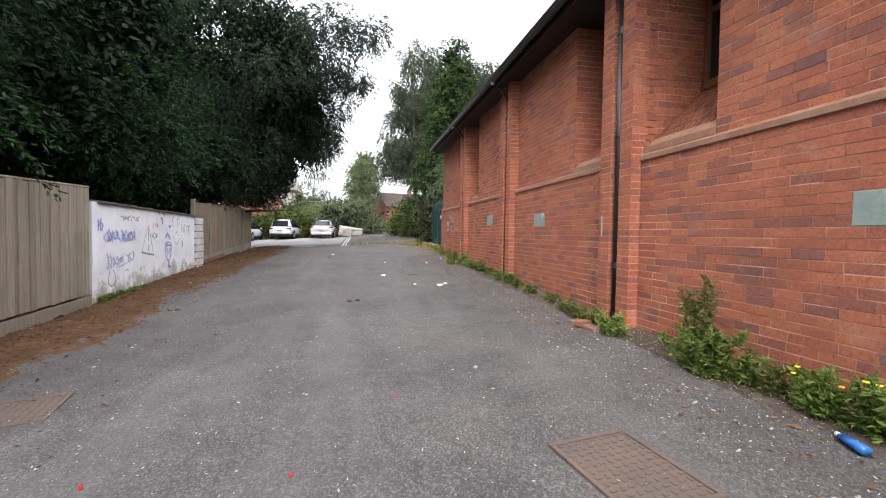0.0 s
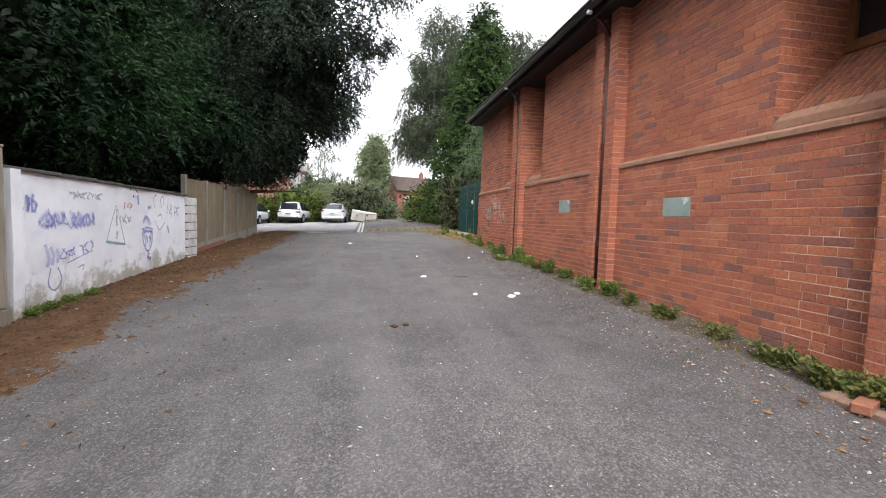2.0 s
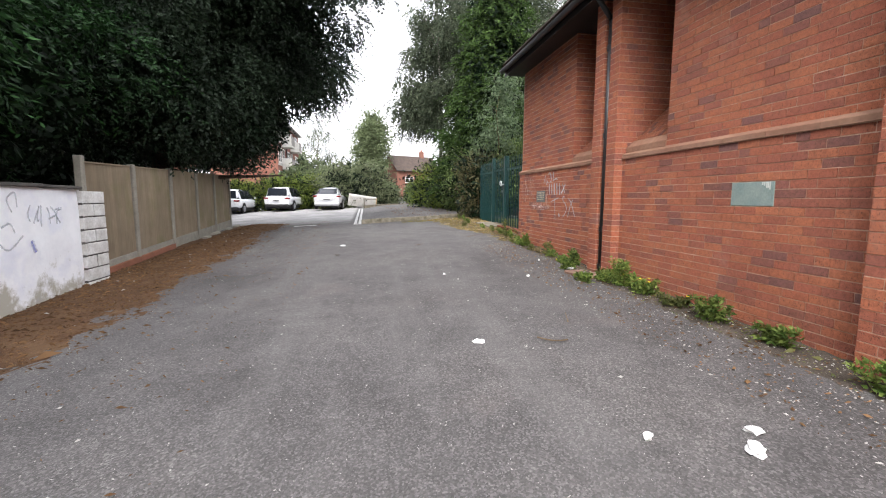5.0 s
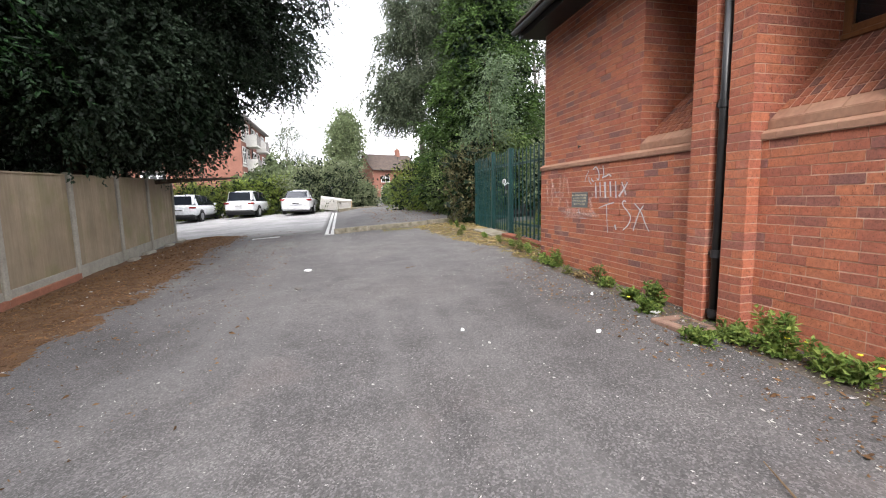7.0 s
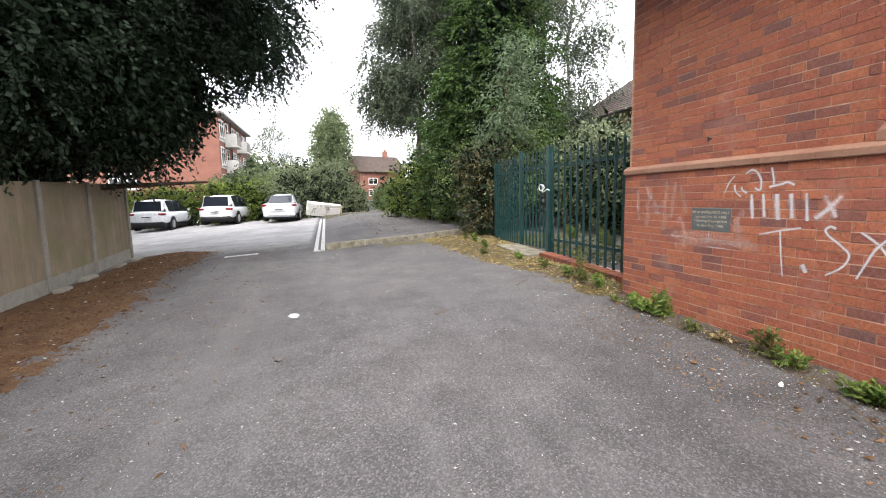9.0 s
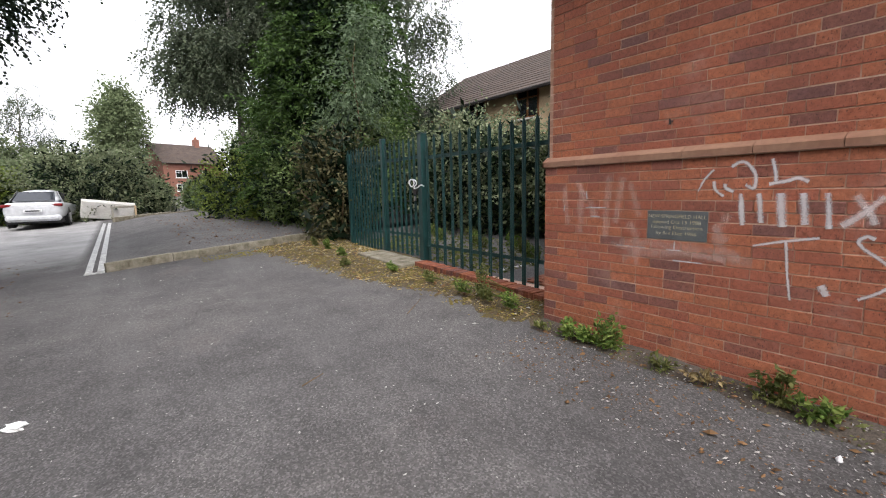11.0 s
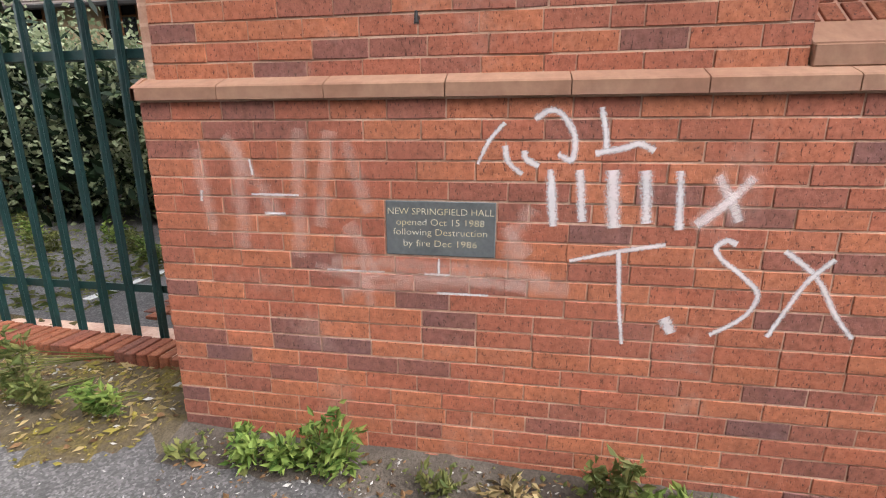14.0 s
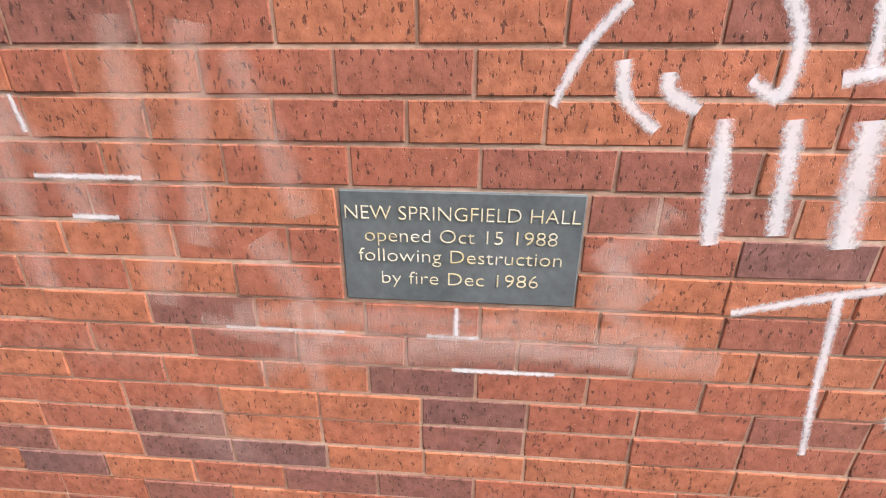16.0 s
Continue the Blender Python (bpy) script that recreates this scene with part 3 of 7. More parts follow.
ends = [(p - PIER_W / 2, p + PIER_W / 2) for p in PIERS]
holes_low = [(a, b, -1, 2.2) for a, b in ends] + [PLAQUE] + list(SLABS)
low = bricks_on(Y0, Y1, -0.3, Z_STRING, holes_low, seed=3)
near = lambda f: f[0] > 12.75 and f[2] > 0.72
joined_low = [f for f in low if not near(f)]
w = hmesh("lower_brickwork", brick_mesh("lower_brickwork", joined_low, facing_west(PLINTH_X), seed=5), "brick", wall)
w["kind"] = "stuff"
high_holes = [(a, b, 2, 5) for a, b in ends] + [(a, b, 2, 5) for a, b in RECESSES]
high = bricks_on(Y0, Y1 - 0.04, Z_STRING + COURSE, EAVE + 0.05, high_holes, shift=0.06, seed=4)
w = hmesh("upper_brickwork", brick_mesh("upper_brickwork", high, facing_west(UPPER_X), seed=6), "brick", wall)
w["kind"] = "stuff"
north = bricks_on(PLINTH_X, WIN_X + 0.7, -0.2, Z_STRING, seed=8)
w = hmesh("north_brickwork", brick_mesh("north_brickwork", north, facing_north(Y1), seed=8), "brick", wall)
w["kind"] = "stuff"
north = bricks_on(UPPER_X, WIN_X + 0.7, Z_STRING + COURSE, EAVE, seed=9)
w = hmesh("north_brickwork_above", brick_mesh("north_brickwork_above", north, facing_north(Y1 - 0.05), seed=9), "brick", wall)
w["kind"] = "stuff"

# patches pointed anew in pale mortar beside the first pilaster
for ya, yb, za, zb in ((3.58, 4.04, 0.2, 1.50), (4.68, 5.40, 0.2, 1.36)):
    hpart("repointed_mortar", boxed((PLINTH_X + 0.0028, ya, za), (PLINTH_X + 0.012, yb, zb)), "pale_mortar", wall, "pale new mortar")

# the walls that close the hall
bm = bmesh.new()
box(bm, (WIN_X + 0.12, Y1 - 0.3, -0.8), (11.0, Y1 - 0.012 - 0.05, EAVE))
box(bm, (WIN_X + 0.12, Y0, -0.8), (11.0, Y0 + 0.3, EAVE))
box(bm, (10.7, Y0 + 0.3, -0.8), (11.0, Y1 - 0.35, EAVE))
hpart("closing_wall", bm, "far_brick")

# string course, one stone after another
y = Y0
sr = random.Random(2)
while y < Y1 - 0.05:
    e = min(y + sr.choice((0.44, 0.46, 0.68)), Y1 + 0.018)
    for s, t in cuts(y, e, ends):
        bm = prism(bmesh.new(), [(2.632, 2.103), (2.632, 2.150), (2.640, 2.158), (2.718, 2.198), (2.76, 2.198), (2.76, 2.103)], s + 0.002, t - 0.002)
        hpart("string_stone", bm, "string", wall)
    y = e
bm = prism(bmesh.new(), [(2.632, 2.103), (2.632, 2.150), (2.70, 2.198), (3.9, 2.198), (3.9, 2.103)], Y1 - 0.0, Y1 + 0.018)
hpart("string_return", bm, "string", wall)

# pilasters: two brick piers with a chase for the downpipe between them
for i, p in enumerate(PIERS):
    bm = bmesh.new()
    sides = ((p - PIER_W / 2, p - CHASE_W / 2), (p + CHASE_W / 2, p + PIER_W / 2))
    for a, b in sides:
        box(bm, (PIER_X + hole, a + hole, -0.3), (UPPER_X + 0.10, b - hole, EAVE + 0.02))
    pil = hpart("pilaster", bm, "bed_mortar", label="brick pilaster of two piers with a chase between")
    for k, (a, b) in enumerate(sides):
        f = bricks_on(a, b, -0.2, EAVE + 0.02, shift=0.0, seed=20 + i)
        w = hmesh("brickwork", brick_mesh("brickwork", f, facing_west(PIER_X), seed=30 + i * 2 + k), "brick", pil)
        w["kind"] = "stuff"
        for y_, way in ((a, facing_south), (b, facing_north)):
            f = bricks_on(PIER_X, UPPER_X + 0.08, -0.2, EAVE + 0.02, seed=25 + i)
            w = hmesh("cheek_brickwork", brick_mesh("cheek_brickwork", f, way(y_), seed=40 + i * 4 + k), "brick", pil)
            w["kind"] = "stuff"

# downpipes
for i, p in enumerate(PIERS):
    mat = "brown_pipe" if i == 1 else "black_pipe"
    r = 0.036
    px = 2.575
    base = gz(px, p) + 0.08
    bm = bmesh.new()
    tube(bm, (px, p, base), (px, p, EAVE - 0.28), r, seg=16)
    tube(bm, (px, p, EAVE - 0.28), (2.36, p, EAVE - 0.02), r, seg=16)
    pipe = hpart("downpipe", bm, mat, label="maroon painted rainwater pipe" if i == 1 else "black iron rainwater pipe", smooth=True)
    for z in (base + 0.02, 0.9 + i * 0.1, 2.42, 3.6):
        bm = bmesh.new()
        tube(bm, (px, p, z), (px, p, z + 0.07), r + 0.011, seg=16)
        box(bm, (px - 0.012, p - 0.075, z + 0.015), (px + 0.05, p + 0.075, z + 0.05), 0.003)
        hpart("collar", bm, mat, pipe)

# recessed windows over sloping brick sills
for i, (a, b) in enumerate(RECESSES):
    for y_, way, k in ((a, facing_north, 0), (b, facing_south, 1)):
        f = bricks_on(UPPER_X, WIN_X + 0.05, Z_STRING + COURSE, EAVE + 0.05, shift=0.11 * k, seed=50 + i)
        w = hmesh("reveal_brickwork", brick_mesh("reveal_brickwork", f, way(y_), seed=60 + i * 2 + k), "brick", wall)
        w["kind"] = "stuff"
    top = (WIN_X, 2.94)
    foot = (2.712, 2.20)
    rise = (top[1] - foot[1] - 0.06) / (top[0] - foot[0])
    sill = hpart("sill", prism(bmesh.new(), [(foot[0], 2.12), (foot[0] + 0.006, foot[1] + 0.058), (top[0] + 0.06, foot[1] + 0.06 + (top[0] + 0.06 - foot[0]) * rise - 0.003), (top[0] + 0.06, 2.12)], a + 0.001, b - 0.001), "sill_mortar",
                 label="sloping sill of small bricks with smeared pale joints")
    slope = Vector((top[0] - foot[0], 0, top[1] - foot[1] - 0.06))
    length_up = slope.length
    d = slope.normalized()
    nrm = Vector((-d.z, 0, d.x))
    start = Vector((foot[0], 0, foot[1] + 0.06))
    m4 = Matrix(((d.x, 0, nrm.x, start.x), (0, 1, 0, 0), (d.z, 0, nrm.z, start.z), (0, 0, 0, 1)))
    bm = bmesh.new()
    box(bm, (2.69, a + 0.004, 2.185), (2.76, b - 0.004, 2.255), 0.004)
    hpart("sill_course", bm, "string", sill)
    n = max(2, round((b - a) / 0.31))
    for j in range(n):
        yy = a + j * (b - a) / n
        hpart("sill_stone", boxed((-0.004, yy + 0.002, -0.03), (0.118, yy + (b - a) / n - 0.002, 0.005), 0.004, m4), "string", sill)
    n = round((b - a) / 0.079)
    wj = (b - a) / n
    up = 0.128
    while up < length_up - 0.03:
        hi = min(up + 0.105, length_up)
        for j in range(n):
            yy = a + j * wj
            hpart("sill_brick", boxed((up, yy + 0.007, -0.03), (hi, yy + wj - 0.007, 0.0015), 0.003, m4), "sill_brick", sill)
        up = hi + 0.013
    bm = bmesh.new()
    z0, z1 = top[1], EAVE
    for lo, hi in (((WIN_X - 0.02, a, z0), (WIN_X + 0.06, a + 0.07, z1)), ((WIN_X - 0.02, b - 0.07, z0), (WIN_X + 0.06, b, z1)),
                   ((WIN_X - 0.02, a + 0.07, z0), (WIN_X + 0.06, b - 0.07, z0 + 0.08)), ((WIN_X - 0.01, a + 0.07, 3.75), (WIN_X + 0.05, b - 0.07, 3.81))):
        box(bm, lo, hi, 0.006)
    box(bm, (WIN_X - 0.06, a + 0.01, z0 - 0.035), (WIN_X + 0.02, b - 0.01, z0 + 0.012), 0.008)
    window = hpart("window", bm, "wood_frame", label="brown timber window set deep in the brick")
    hpart("pane", boxed((WIN_X + 0.015, a + 0.07, z0 + 0.08), (WIN_X + 0.025, b - 0.07, z1)), "glass", window)

# roof, soffit, fascia and gutter
bm = bmesh.new()
box(bm, (2.33, Y0 - 0.2, EAVE + 0.0), (WIN_X + 0.1, Y1 + 0.16, EAVE + 0.02))
hpart("soffit", bm, "fascia", label="black boarded soffit")
bm = bmesh.new()
box(bm, (2.305, Y0 - 0.2, EAVE - 0.03), (2.328, Y1 + 0.18, EAVE + 0.13), 0.003)
hpart("fascia", bm, "fascia", label="black painted fascia board")
bm = bmesh.new()
prof = [(2.24 + 0.06 * math.cos(t), EAVE + 0.10 + 0.06 * math.sin(t)) for t in [math.pi + math.pi * k / 8 for k in range(9)]]
prism(bm, prof, Y0 - 0.2, Y1 + 0.20)
gutter = hpart("gutter", bm, "black_pipe", label="black half-round gutter")
for y_ in (4.36, 8.25, 11.97):
    hpart("gutter_bracket", boxed((2.20, y_ - 0.03, EAVE + 0.0), (2.27, y_ + 0.03, EAVE + 0.12), 0.01), "foil", gutter)
bm = bmesh.new()
prism(bm, [(2.20, EAVE + 0.145), (6.85, EAVE + 2.95), (11.55, EAVE + 0.135), (11.55, EAVE + 0.03), (11.0, EAVE + 0.02), (6.85, EAVE + 2.80), (2.34, EAVE + 0.11)], Y0 - 0.2, Y1 + 0.18)
roof = hpart("roof", bm, "roof_tile", label="dark tiled pitched roof")
bm = bmesh.new()
prism(bm, [(3.3, EAVE + 0.02), (6.85, EAVE + 2.5), (10.7, EAVE + 0.02)], Y1 - 0.34, Y1 - 0.07)
prism(bm, [(3.3, EAVE + 0.02), (6.85, EAVE + 2.5), (10.7, EAVE + 0.02)], Y0, Y0 + 0.3)
hpart("gable", bm, "far_brick")
bm = bmesh.new()
for s in range(18):
    x_ = 2.25 + s * 0.255
    z_ = EAVE + 0.14 + (x_ - 2.13) * (2.815 / 4.72)
    box(bm, (x_, Y0 - 0.2, z_), (x_ + 0.27, Y1 + 0.18, z_ + 0.03), 0, None)
hpart("tile_course", bm, "roof_tile", roof)

# ---------------------------------------------------------------- plaques
def words(text, size, material, loc, name="lettering"):
    cu = bpy.data.curves.new(name, "FONT")
    cu.body, cu.size, cu.align_x, cu.extrude = text, size, "CENTER", 0.0006
    cu.resolution_u = 3
    cu.offset = -0.018 * size
    tmp = new("tmp", cu)
    dg = bpy.context.evaluated_depsgraph_get()
    mesh = bpy.data.meshes.new_from_object(tmp.evaluated_get(dg))
    bpy.data.objects.remove(tmp)
    bpy.data.curves.remove(cu)
    mesh.transform(Matrix(((0, 0, -1, 0), (-1, 0, 0, 0), (0, 1, 0, 0), (0, 0, 0, 1))))
    mesh.transform(Matrix.Translation(loc))
    mesh.materials.clear()
    return mesh


a, b, c, d_ = PLAQUE
plaque = thing("wall_plaque", "dark grey slate plaque with gilt lettering set in brickwork", "plaque", (PLINTH_X, (a + b) / 2, (c + d_) / 2))
bm = boxed((-0.002, -(b - a) / 2 + 0.004, -(d_ - c) / 2 + 0.006), (0.03, (b - a) / 2 - 0.004, (d_ - c) / 2 - 0.003), 0.003)
part("slate", bm, M["slate"], plaque)
bm = bmesh.new()
box(bm, (0.004, -(b - a) / 2 - 0.004, -(d_ - c) / 2 - 0.004), (0.03, (b - a) / 2 + 0.004, -(d_ - c) / 2 + 0.006), 0.002)
box(bm, (0.004, -(b - a) / 2 - 0.002, -(d_ - c) / 2), (0.03, -(b - a) / 2 + 0.003, (d_ - c) / 2), 0.001)
box(bm, (0.004, (b - a) / 2 - 0.003, -(d_ - c) / 2), (0.03, (b - a) / 2 + 0.002, (d_ - c) / 2), 0.001)
part("bedding_mortar", bm, M["mortar"], plaque)
for text, size, z in (("NEW SPRINGFIELD HALL", 0.037, 0.057), ("opened Oct 15 1988", 0.037, 0.015), ("following Destruction", 0.037, -0.024), ("by fire Dec 1986", 0.037, -0.069)):
    mesh = words(text, size, "gilt", (-0.0032, 0, z))
    wide = max(v.co.y for v in mesh.vertices) - min(v.co.y for v in mesh.vertices)
    want = {"N": 0.415, "o": 0.345, "f": 0.37, "b": 0.29}[text[0]]
    mesh.transform(Matrix.Diagonal((1, want / wide, 1, 1)))
    link("lettering", mesh, M["gilt"], plaque)["kind"] = "stuff"
for a, b, c, d_ in SLABS:
    s = thing("wall_slab", "blank grey-green slate slab set flush in brickwork", "plaque", (PLINTH_X, (a + b) / 2, (c + d_) / 2), "blank slabs along the wall")
    part("slate", boxed((-0.003, -(b - a) / 2 + 0.004, -(d_ - c) / 2 + 0.005), (0.03, (b - a) / 2 - 0.004, (d_ - c) / 2 - 0.005), 0.004), M["slab"], s)
    part("bedding_mortar", boxed((0.004, -(b - a) / 2 - 0.004, -(d_ - c) / 2 - 0.004), (0.028, (b - a) / 2 + 0.004, (d_ - c) / 2 + 0.004), 0.002), M["mortar"], s)
    bm = bmesh.new()
    sr = random.Random(int(a * 10))
    for k in range(5):
        y_ = -(b - a) / 2 + 0.03 + k * 0.02 + sr.random() * 0.01
        box(bm, (-0.0045, y_, (d_ - c) / 2 - 0.03 - sr.random() * 0.09), (-0.002, y_ + 0.012, (d_ - c) / 2 - 0.007))
    part("chalky_streak", bm, M["chalk"], s)


# ---------------------------------------------------------------- palisade fence and gate
GX = 3.36


def pale_mesh(h, pointed=True):
    """A W-section steel pale with a three-pointed head, facing west, its foot at the origin."""
    w_, t_ = 0.066, 0.004
    prof = [(-w_ / 2, 0.0), (-w_ / 4, -0.016), (0, -0.006), (w_ / 4, -0.016), (w_ / 2, 0.0)]
    heads = [h - 0.05, h - 0.012, h + 0.0, h - 0.012, h - 0.05] if not pointed else [h - 0.075, h - 0.03, h, h - 0.03, h - 0.075]
    bm = bmesh.new()
    front = [(bm.verts.new((x, u, 0)), bm.verts.new((x - (0.014 if z < h - 0.05 else 0.0), u * (1 if z < h - 0.05 else 0.8), z))) for (u, x), z in zip(prof, heads)]
    back = [(bm.verts.new((x + t_, u, 0)), bm.verts.new((x + t_ - (0.014 if z < h - 0.05 else 0.0), u * (1 if z < h - 0.05 else 0.8), z))) for (u, x), z in zip(prof, heads)]
    for i in range(4):
        bm.faces.new((front[i][0], front[i + 1][0], front[i + 1][1], front[i][1]))
        bm.faces.new((back[i + 1][0], back[i][0], back[i][1], back[i + 1][1]))
        bm.faces.new((front[i][1], front[i + 1][1], back[i + 1][1], back[i][1]))
    bm.faces.new((front[0][0], front[0][1], back[0][1], back[0][0]))
    bm.faces.new((front[4][1], front[4][0], back[4][0], back[4][1]))
    mesh = bpy.data.meshes.new("pale")
    bmesh.ops.recalc_face_normals(bm, faces=bm.faces[:])
    bm.to_mesh(mesh)
    bm.free()
    mesh.materials.append(M["green_steel"])
    return mesh


def palisade(y0, y1, height, step, label, name="palisade_fence", lift=0.04, posts=(), x=GX):
    f = thing(name, label, "fence" if "gate" not in name else "gate", (x, y0, 0), "dark green palisade")
    base = gz(x, (y0 + y1) / 2) + lift
    mesh = pale_mesh(height)
    n = max(1, round((y1 - y0) / step))
    for i in range(n):
        yy = (i + 0.5) * (y1 - y0) / n
        p = link("pale", mesh, None, f)
        p.location = (-0.03, yy, base + random.uniform(-0.008, 0.008))
        p.rotation_euler = (random.uniform(-0.006, 0.006), 0, random.uniform(-0.05, 0.05))
    for z in (0.32, height - 0.36):
        bm = bmesh.new()
        box(bm, (-0.02, 0.0, base + z), (-0.012, y1 - y0, base + z + 0.05))
        box(bm, (-0.012, 0.0, base + z), (0.028, y1 - y0, base + z + 0.006))
        part("rail", bm, M["green_steel"], f)
    for y_, w_, top in posts:
        bm = boxed((-0.05, y_ - y0 - w_ / 2, base - 0.3), (0.05, y_ - y0 + w_ / 2, base + top), 0.006)
        part("post", bm, M["green_steel"], f, "square steel post")
    return f


palisade(15.66, 18.72, 2.08, 0.200, "dark green steel palisade fence on a low brick plinth", posts=((15.74, 0.05, 1.9),))
gate = palisade(18.92, 20.02, 1.98, 0.150, "dark green steel palisade gate tied shut with white cable", "palisade_gate", 0.10)
palisade(20.2, 21.6, 1.98, 0.125, "dark green steel palisade fence panel beside the gate", posts=((21.58, 0.06, 1.9),))
for y_, w_ in ((18.82, 0.12), (20.11, 0.09)):
    gp = thing("gate_post", "dark green square steel gate post", "gate post", (GX, y_, gz(GX, y_)), "gate posts")
    part("post", boxed((-w_ / 2, -w_ / 2, -0.3), (w_ / 2, w_ / 2, 2.12), 0.008), M["green_steel"], gp)
    part("cap", boxed((-w_ / 2 - 0.004, -w_ / 2 - 0.004, 2.12), (w_ / 2 + 0.004, w_ / 2 + 0.004, 2.132), 0.003), M["green_steel"], gp)
z_ = gz(GX, 18.9)
part("lock_box", boxed((-0.06, 0.02, z_ + 1.15), (-0.02, 0.12, z_ + 1.28), 0.005), M["black_pipe"], gate)
part("padlock", boxed((-0.075, 0.03, z_ + 1.05), (-0.045, 0.08, z_ + 1.12), 0.008), M["grey_steel"], gate)


def strip(points, radius, name, material, parent=None, label="", res=6):
    cu = bpy.data.curves.new(name, "CURVE")
    cu.dimensions, cu.bevel_depth, cu.bevel_resolution, cu.resolution_u = "3D", radius, 2, res
    sp = cu.splines.new("BEZIER")
    sp.bezier_points.add(len(points) - 1)
    for q, p in zip(sp.bezier_points, points):
        q.co, q.handle_left_type, q.handle_right_type = p, "AUTO", "AUTO"
    tmp = new("tmp", cu)
    mesh = bpy.data.meshes.new_from_object(tmp.evaluated_get(bpy.context.evaluated_depsgraph_get()))
    bpy.data.objects.remove(tmp)
    bpy.data.curves.remove(cu)
    mesh.name = name
    mesh.materials.clear()
    return link(name, mesh, M[material], parent, label)


tie = strip([(0, 0.30, 0.02), (-0.02, 0.22, 0.07), (-0.03, 0.10, 0.06), (-0.05, 0.06, -0.01), (-0.05, 0.15, -0.03), (-0.06, 0.16, 0.05), (-0.05, 0.02, 0.06),
             (-0.07, -0.05, 0.0), (-0.07, 0.02, -0.05), (-0.09, -0.10, -0.06), (-0.08, -0.20, -0.02), (-0.08, -0.28, -0.04)], 0.010, "cable_tie", "white_plastic")
tie.location = (GX - 0.07, 18.85, z_ + 1.32)
tagged(tie, "white plastic cable knotted round the gate post", "cable tie")

# brick plinth with bricks on edge before the palisade
plinth = thing("brick_kerb", "low red brick plinth with bricks on edge", "brick kerb", (3.2, 17.2, gz(3.2, 17.2)))
part("core", boxed((-0.10, -1.52, -0.35), (0.28, 1.50, 0.06), 0.004), M["mortar"], plinth)
mesh = bpy.data.meshes.new("brick")
bm = boxed((-0.13, -0.0325, -0.02), (0.10, 0.0325, 0.088), 0.005)
bm.to_mesh(mesh)
bm.free()
mesh.materials.append(M["sill_brick"])
for i in range(40):
    o = link("brick", mesh, None, plinth)
    o.location = (random.uniform(-0.006, 0.006), -1.49 + i * 0.0755, 0.015 + random.uniform(-0.004, 0.004) + 0.031 * (-1.49 + i * 0.0755))
mesh2 = bpy.data.meshes.new("brick")
bm = boxed((-0.125, -0.1075, -0.0325), (-0.06, 0.1075, 0.0325), 0.004)
bm.to_mesh(mesh2)
bm.free()
mesh2.materials.append(M["sill_brick"])
for i in range(13):
    for k in range(2):
        o = link("brick", mesh2, None, plinth)
        o.location = (0, -1.38 + i * 0.225, -0.045 - 0.075 * k + 0.031 * (-1.38 + i * 0.225))

# ---------------------------------------------------------------- boundary on the tree side
def line_x(y):
    """The boundary's line, bending slightly away up the drive."""
    return -4.70 - 0.032 * (y - 7.8) if y < 8.1 else -4.85 - 0.055 * (y - 8.1)


fence = thing("timber_fence", "weathered grey-brown closeboard timber fence with gravel board", "fence", (-4.7, 0, 0))
board = bpy.data.meshes.new("board")
bm = boxed((-0.012, -0.055, 0), (0.012, 0.055, 1.72), 0.004)
bm.to_mesh(board)
bm.free()
board.materials.append(M["timber"])
y = -8.0
fr = random.Random(4)
while y < 7.8:
    x = line_x(y)
    p = link("board", board, None, fence)
    p.location = (x + 4.7 + fr.uniform(-0.004, 0.004) + (0.016 if round((y + 8) / 0.104) % 2 else 0), y, gz(x, y) + 0.24 + fr.uniform(-0.006, 0.006))
    p.rotation_euler = (fr.uniform(-0.004, 0.004), 0, radians(1.8) + fr.uniform(-0.05, 0.05))
    y += 0.104
for k in range(6):
    ya, yb = -8.0 + k * 2.64, -8.0 + (k + 1) * 2.64
    xa, xb = line_x(ya) + 4.7, line_x(yb) + 4.7
    m4 = Matrix.Translation((xa, ya, gz(xa - 4.7, ya))) @ Matrix.Rotation(math.atan2(xa - xb, yb - ya), 4, "Z") @ Matrix.Rotation(math.atan2(gz(xb - 4.7, yb) - gz(xa - 4.7, ya), yb - ya), 4, "X")
    part("gravel_board", boxed((-0.02, 0, -0.10), (0.022, yb - ya - 0.01, 0.20), 0.006, m4), M["timber"], fence)
    part("capping", boxed((-0.03, 0, 1.965), (0.03, yb - ya - 0.01, 1.99), 0.004, m4), M["timber"], fence)
    part("rail", boxed((-0.07, 0, 0.5), (-0.02, yb - ya - 0.01, 0.58), 0.004, m4), M["timber"], fence)

# whitewashed wall
WA, WB = 7.92, 13.9
ww = thing("whitewashed_wall", "whitewashed rendered wall with faded graffiti and dark coping", "garden wall", (-4.9, 8, 0))
WM = Matrix.Translation((4.9, -8, 0))


def wall_top(y):
    return 1.72 - 0.008 * (y - 8)


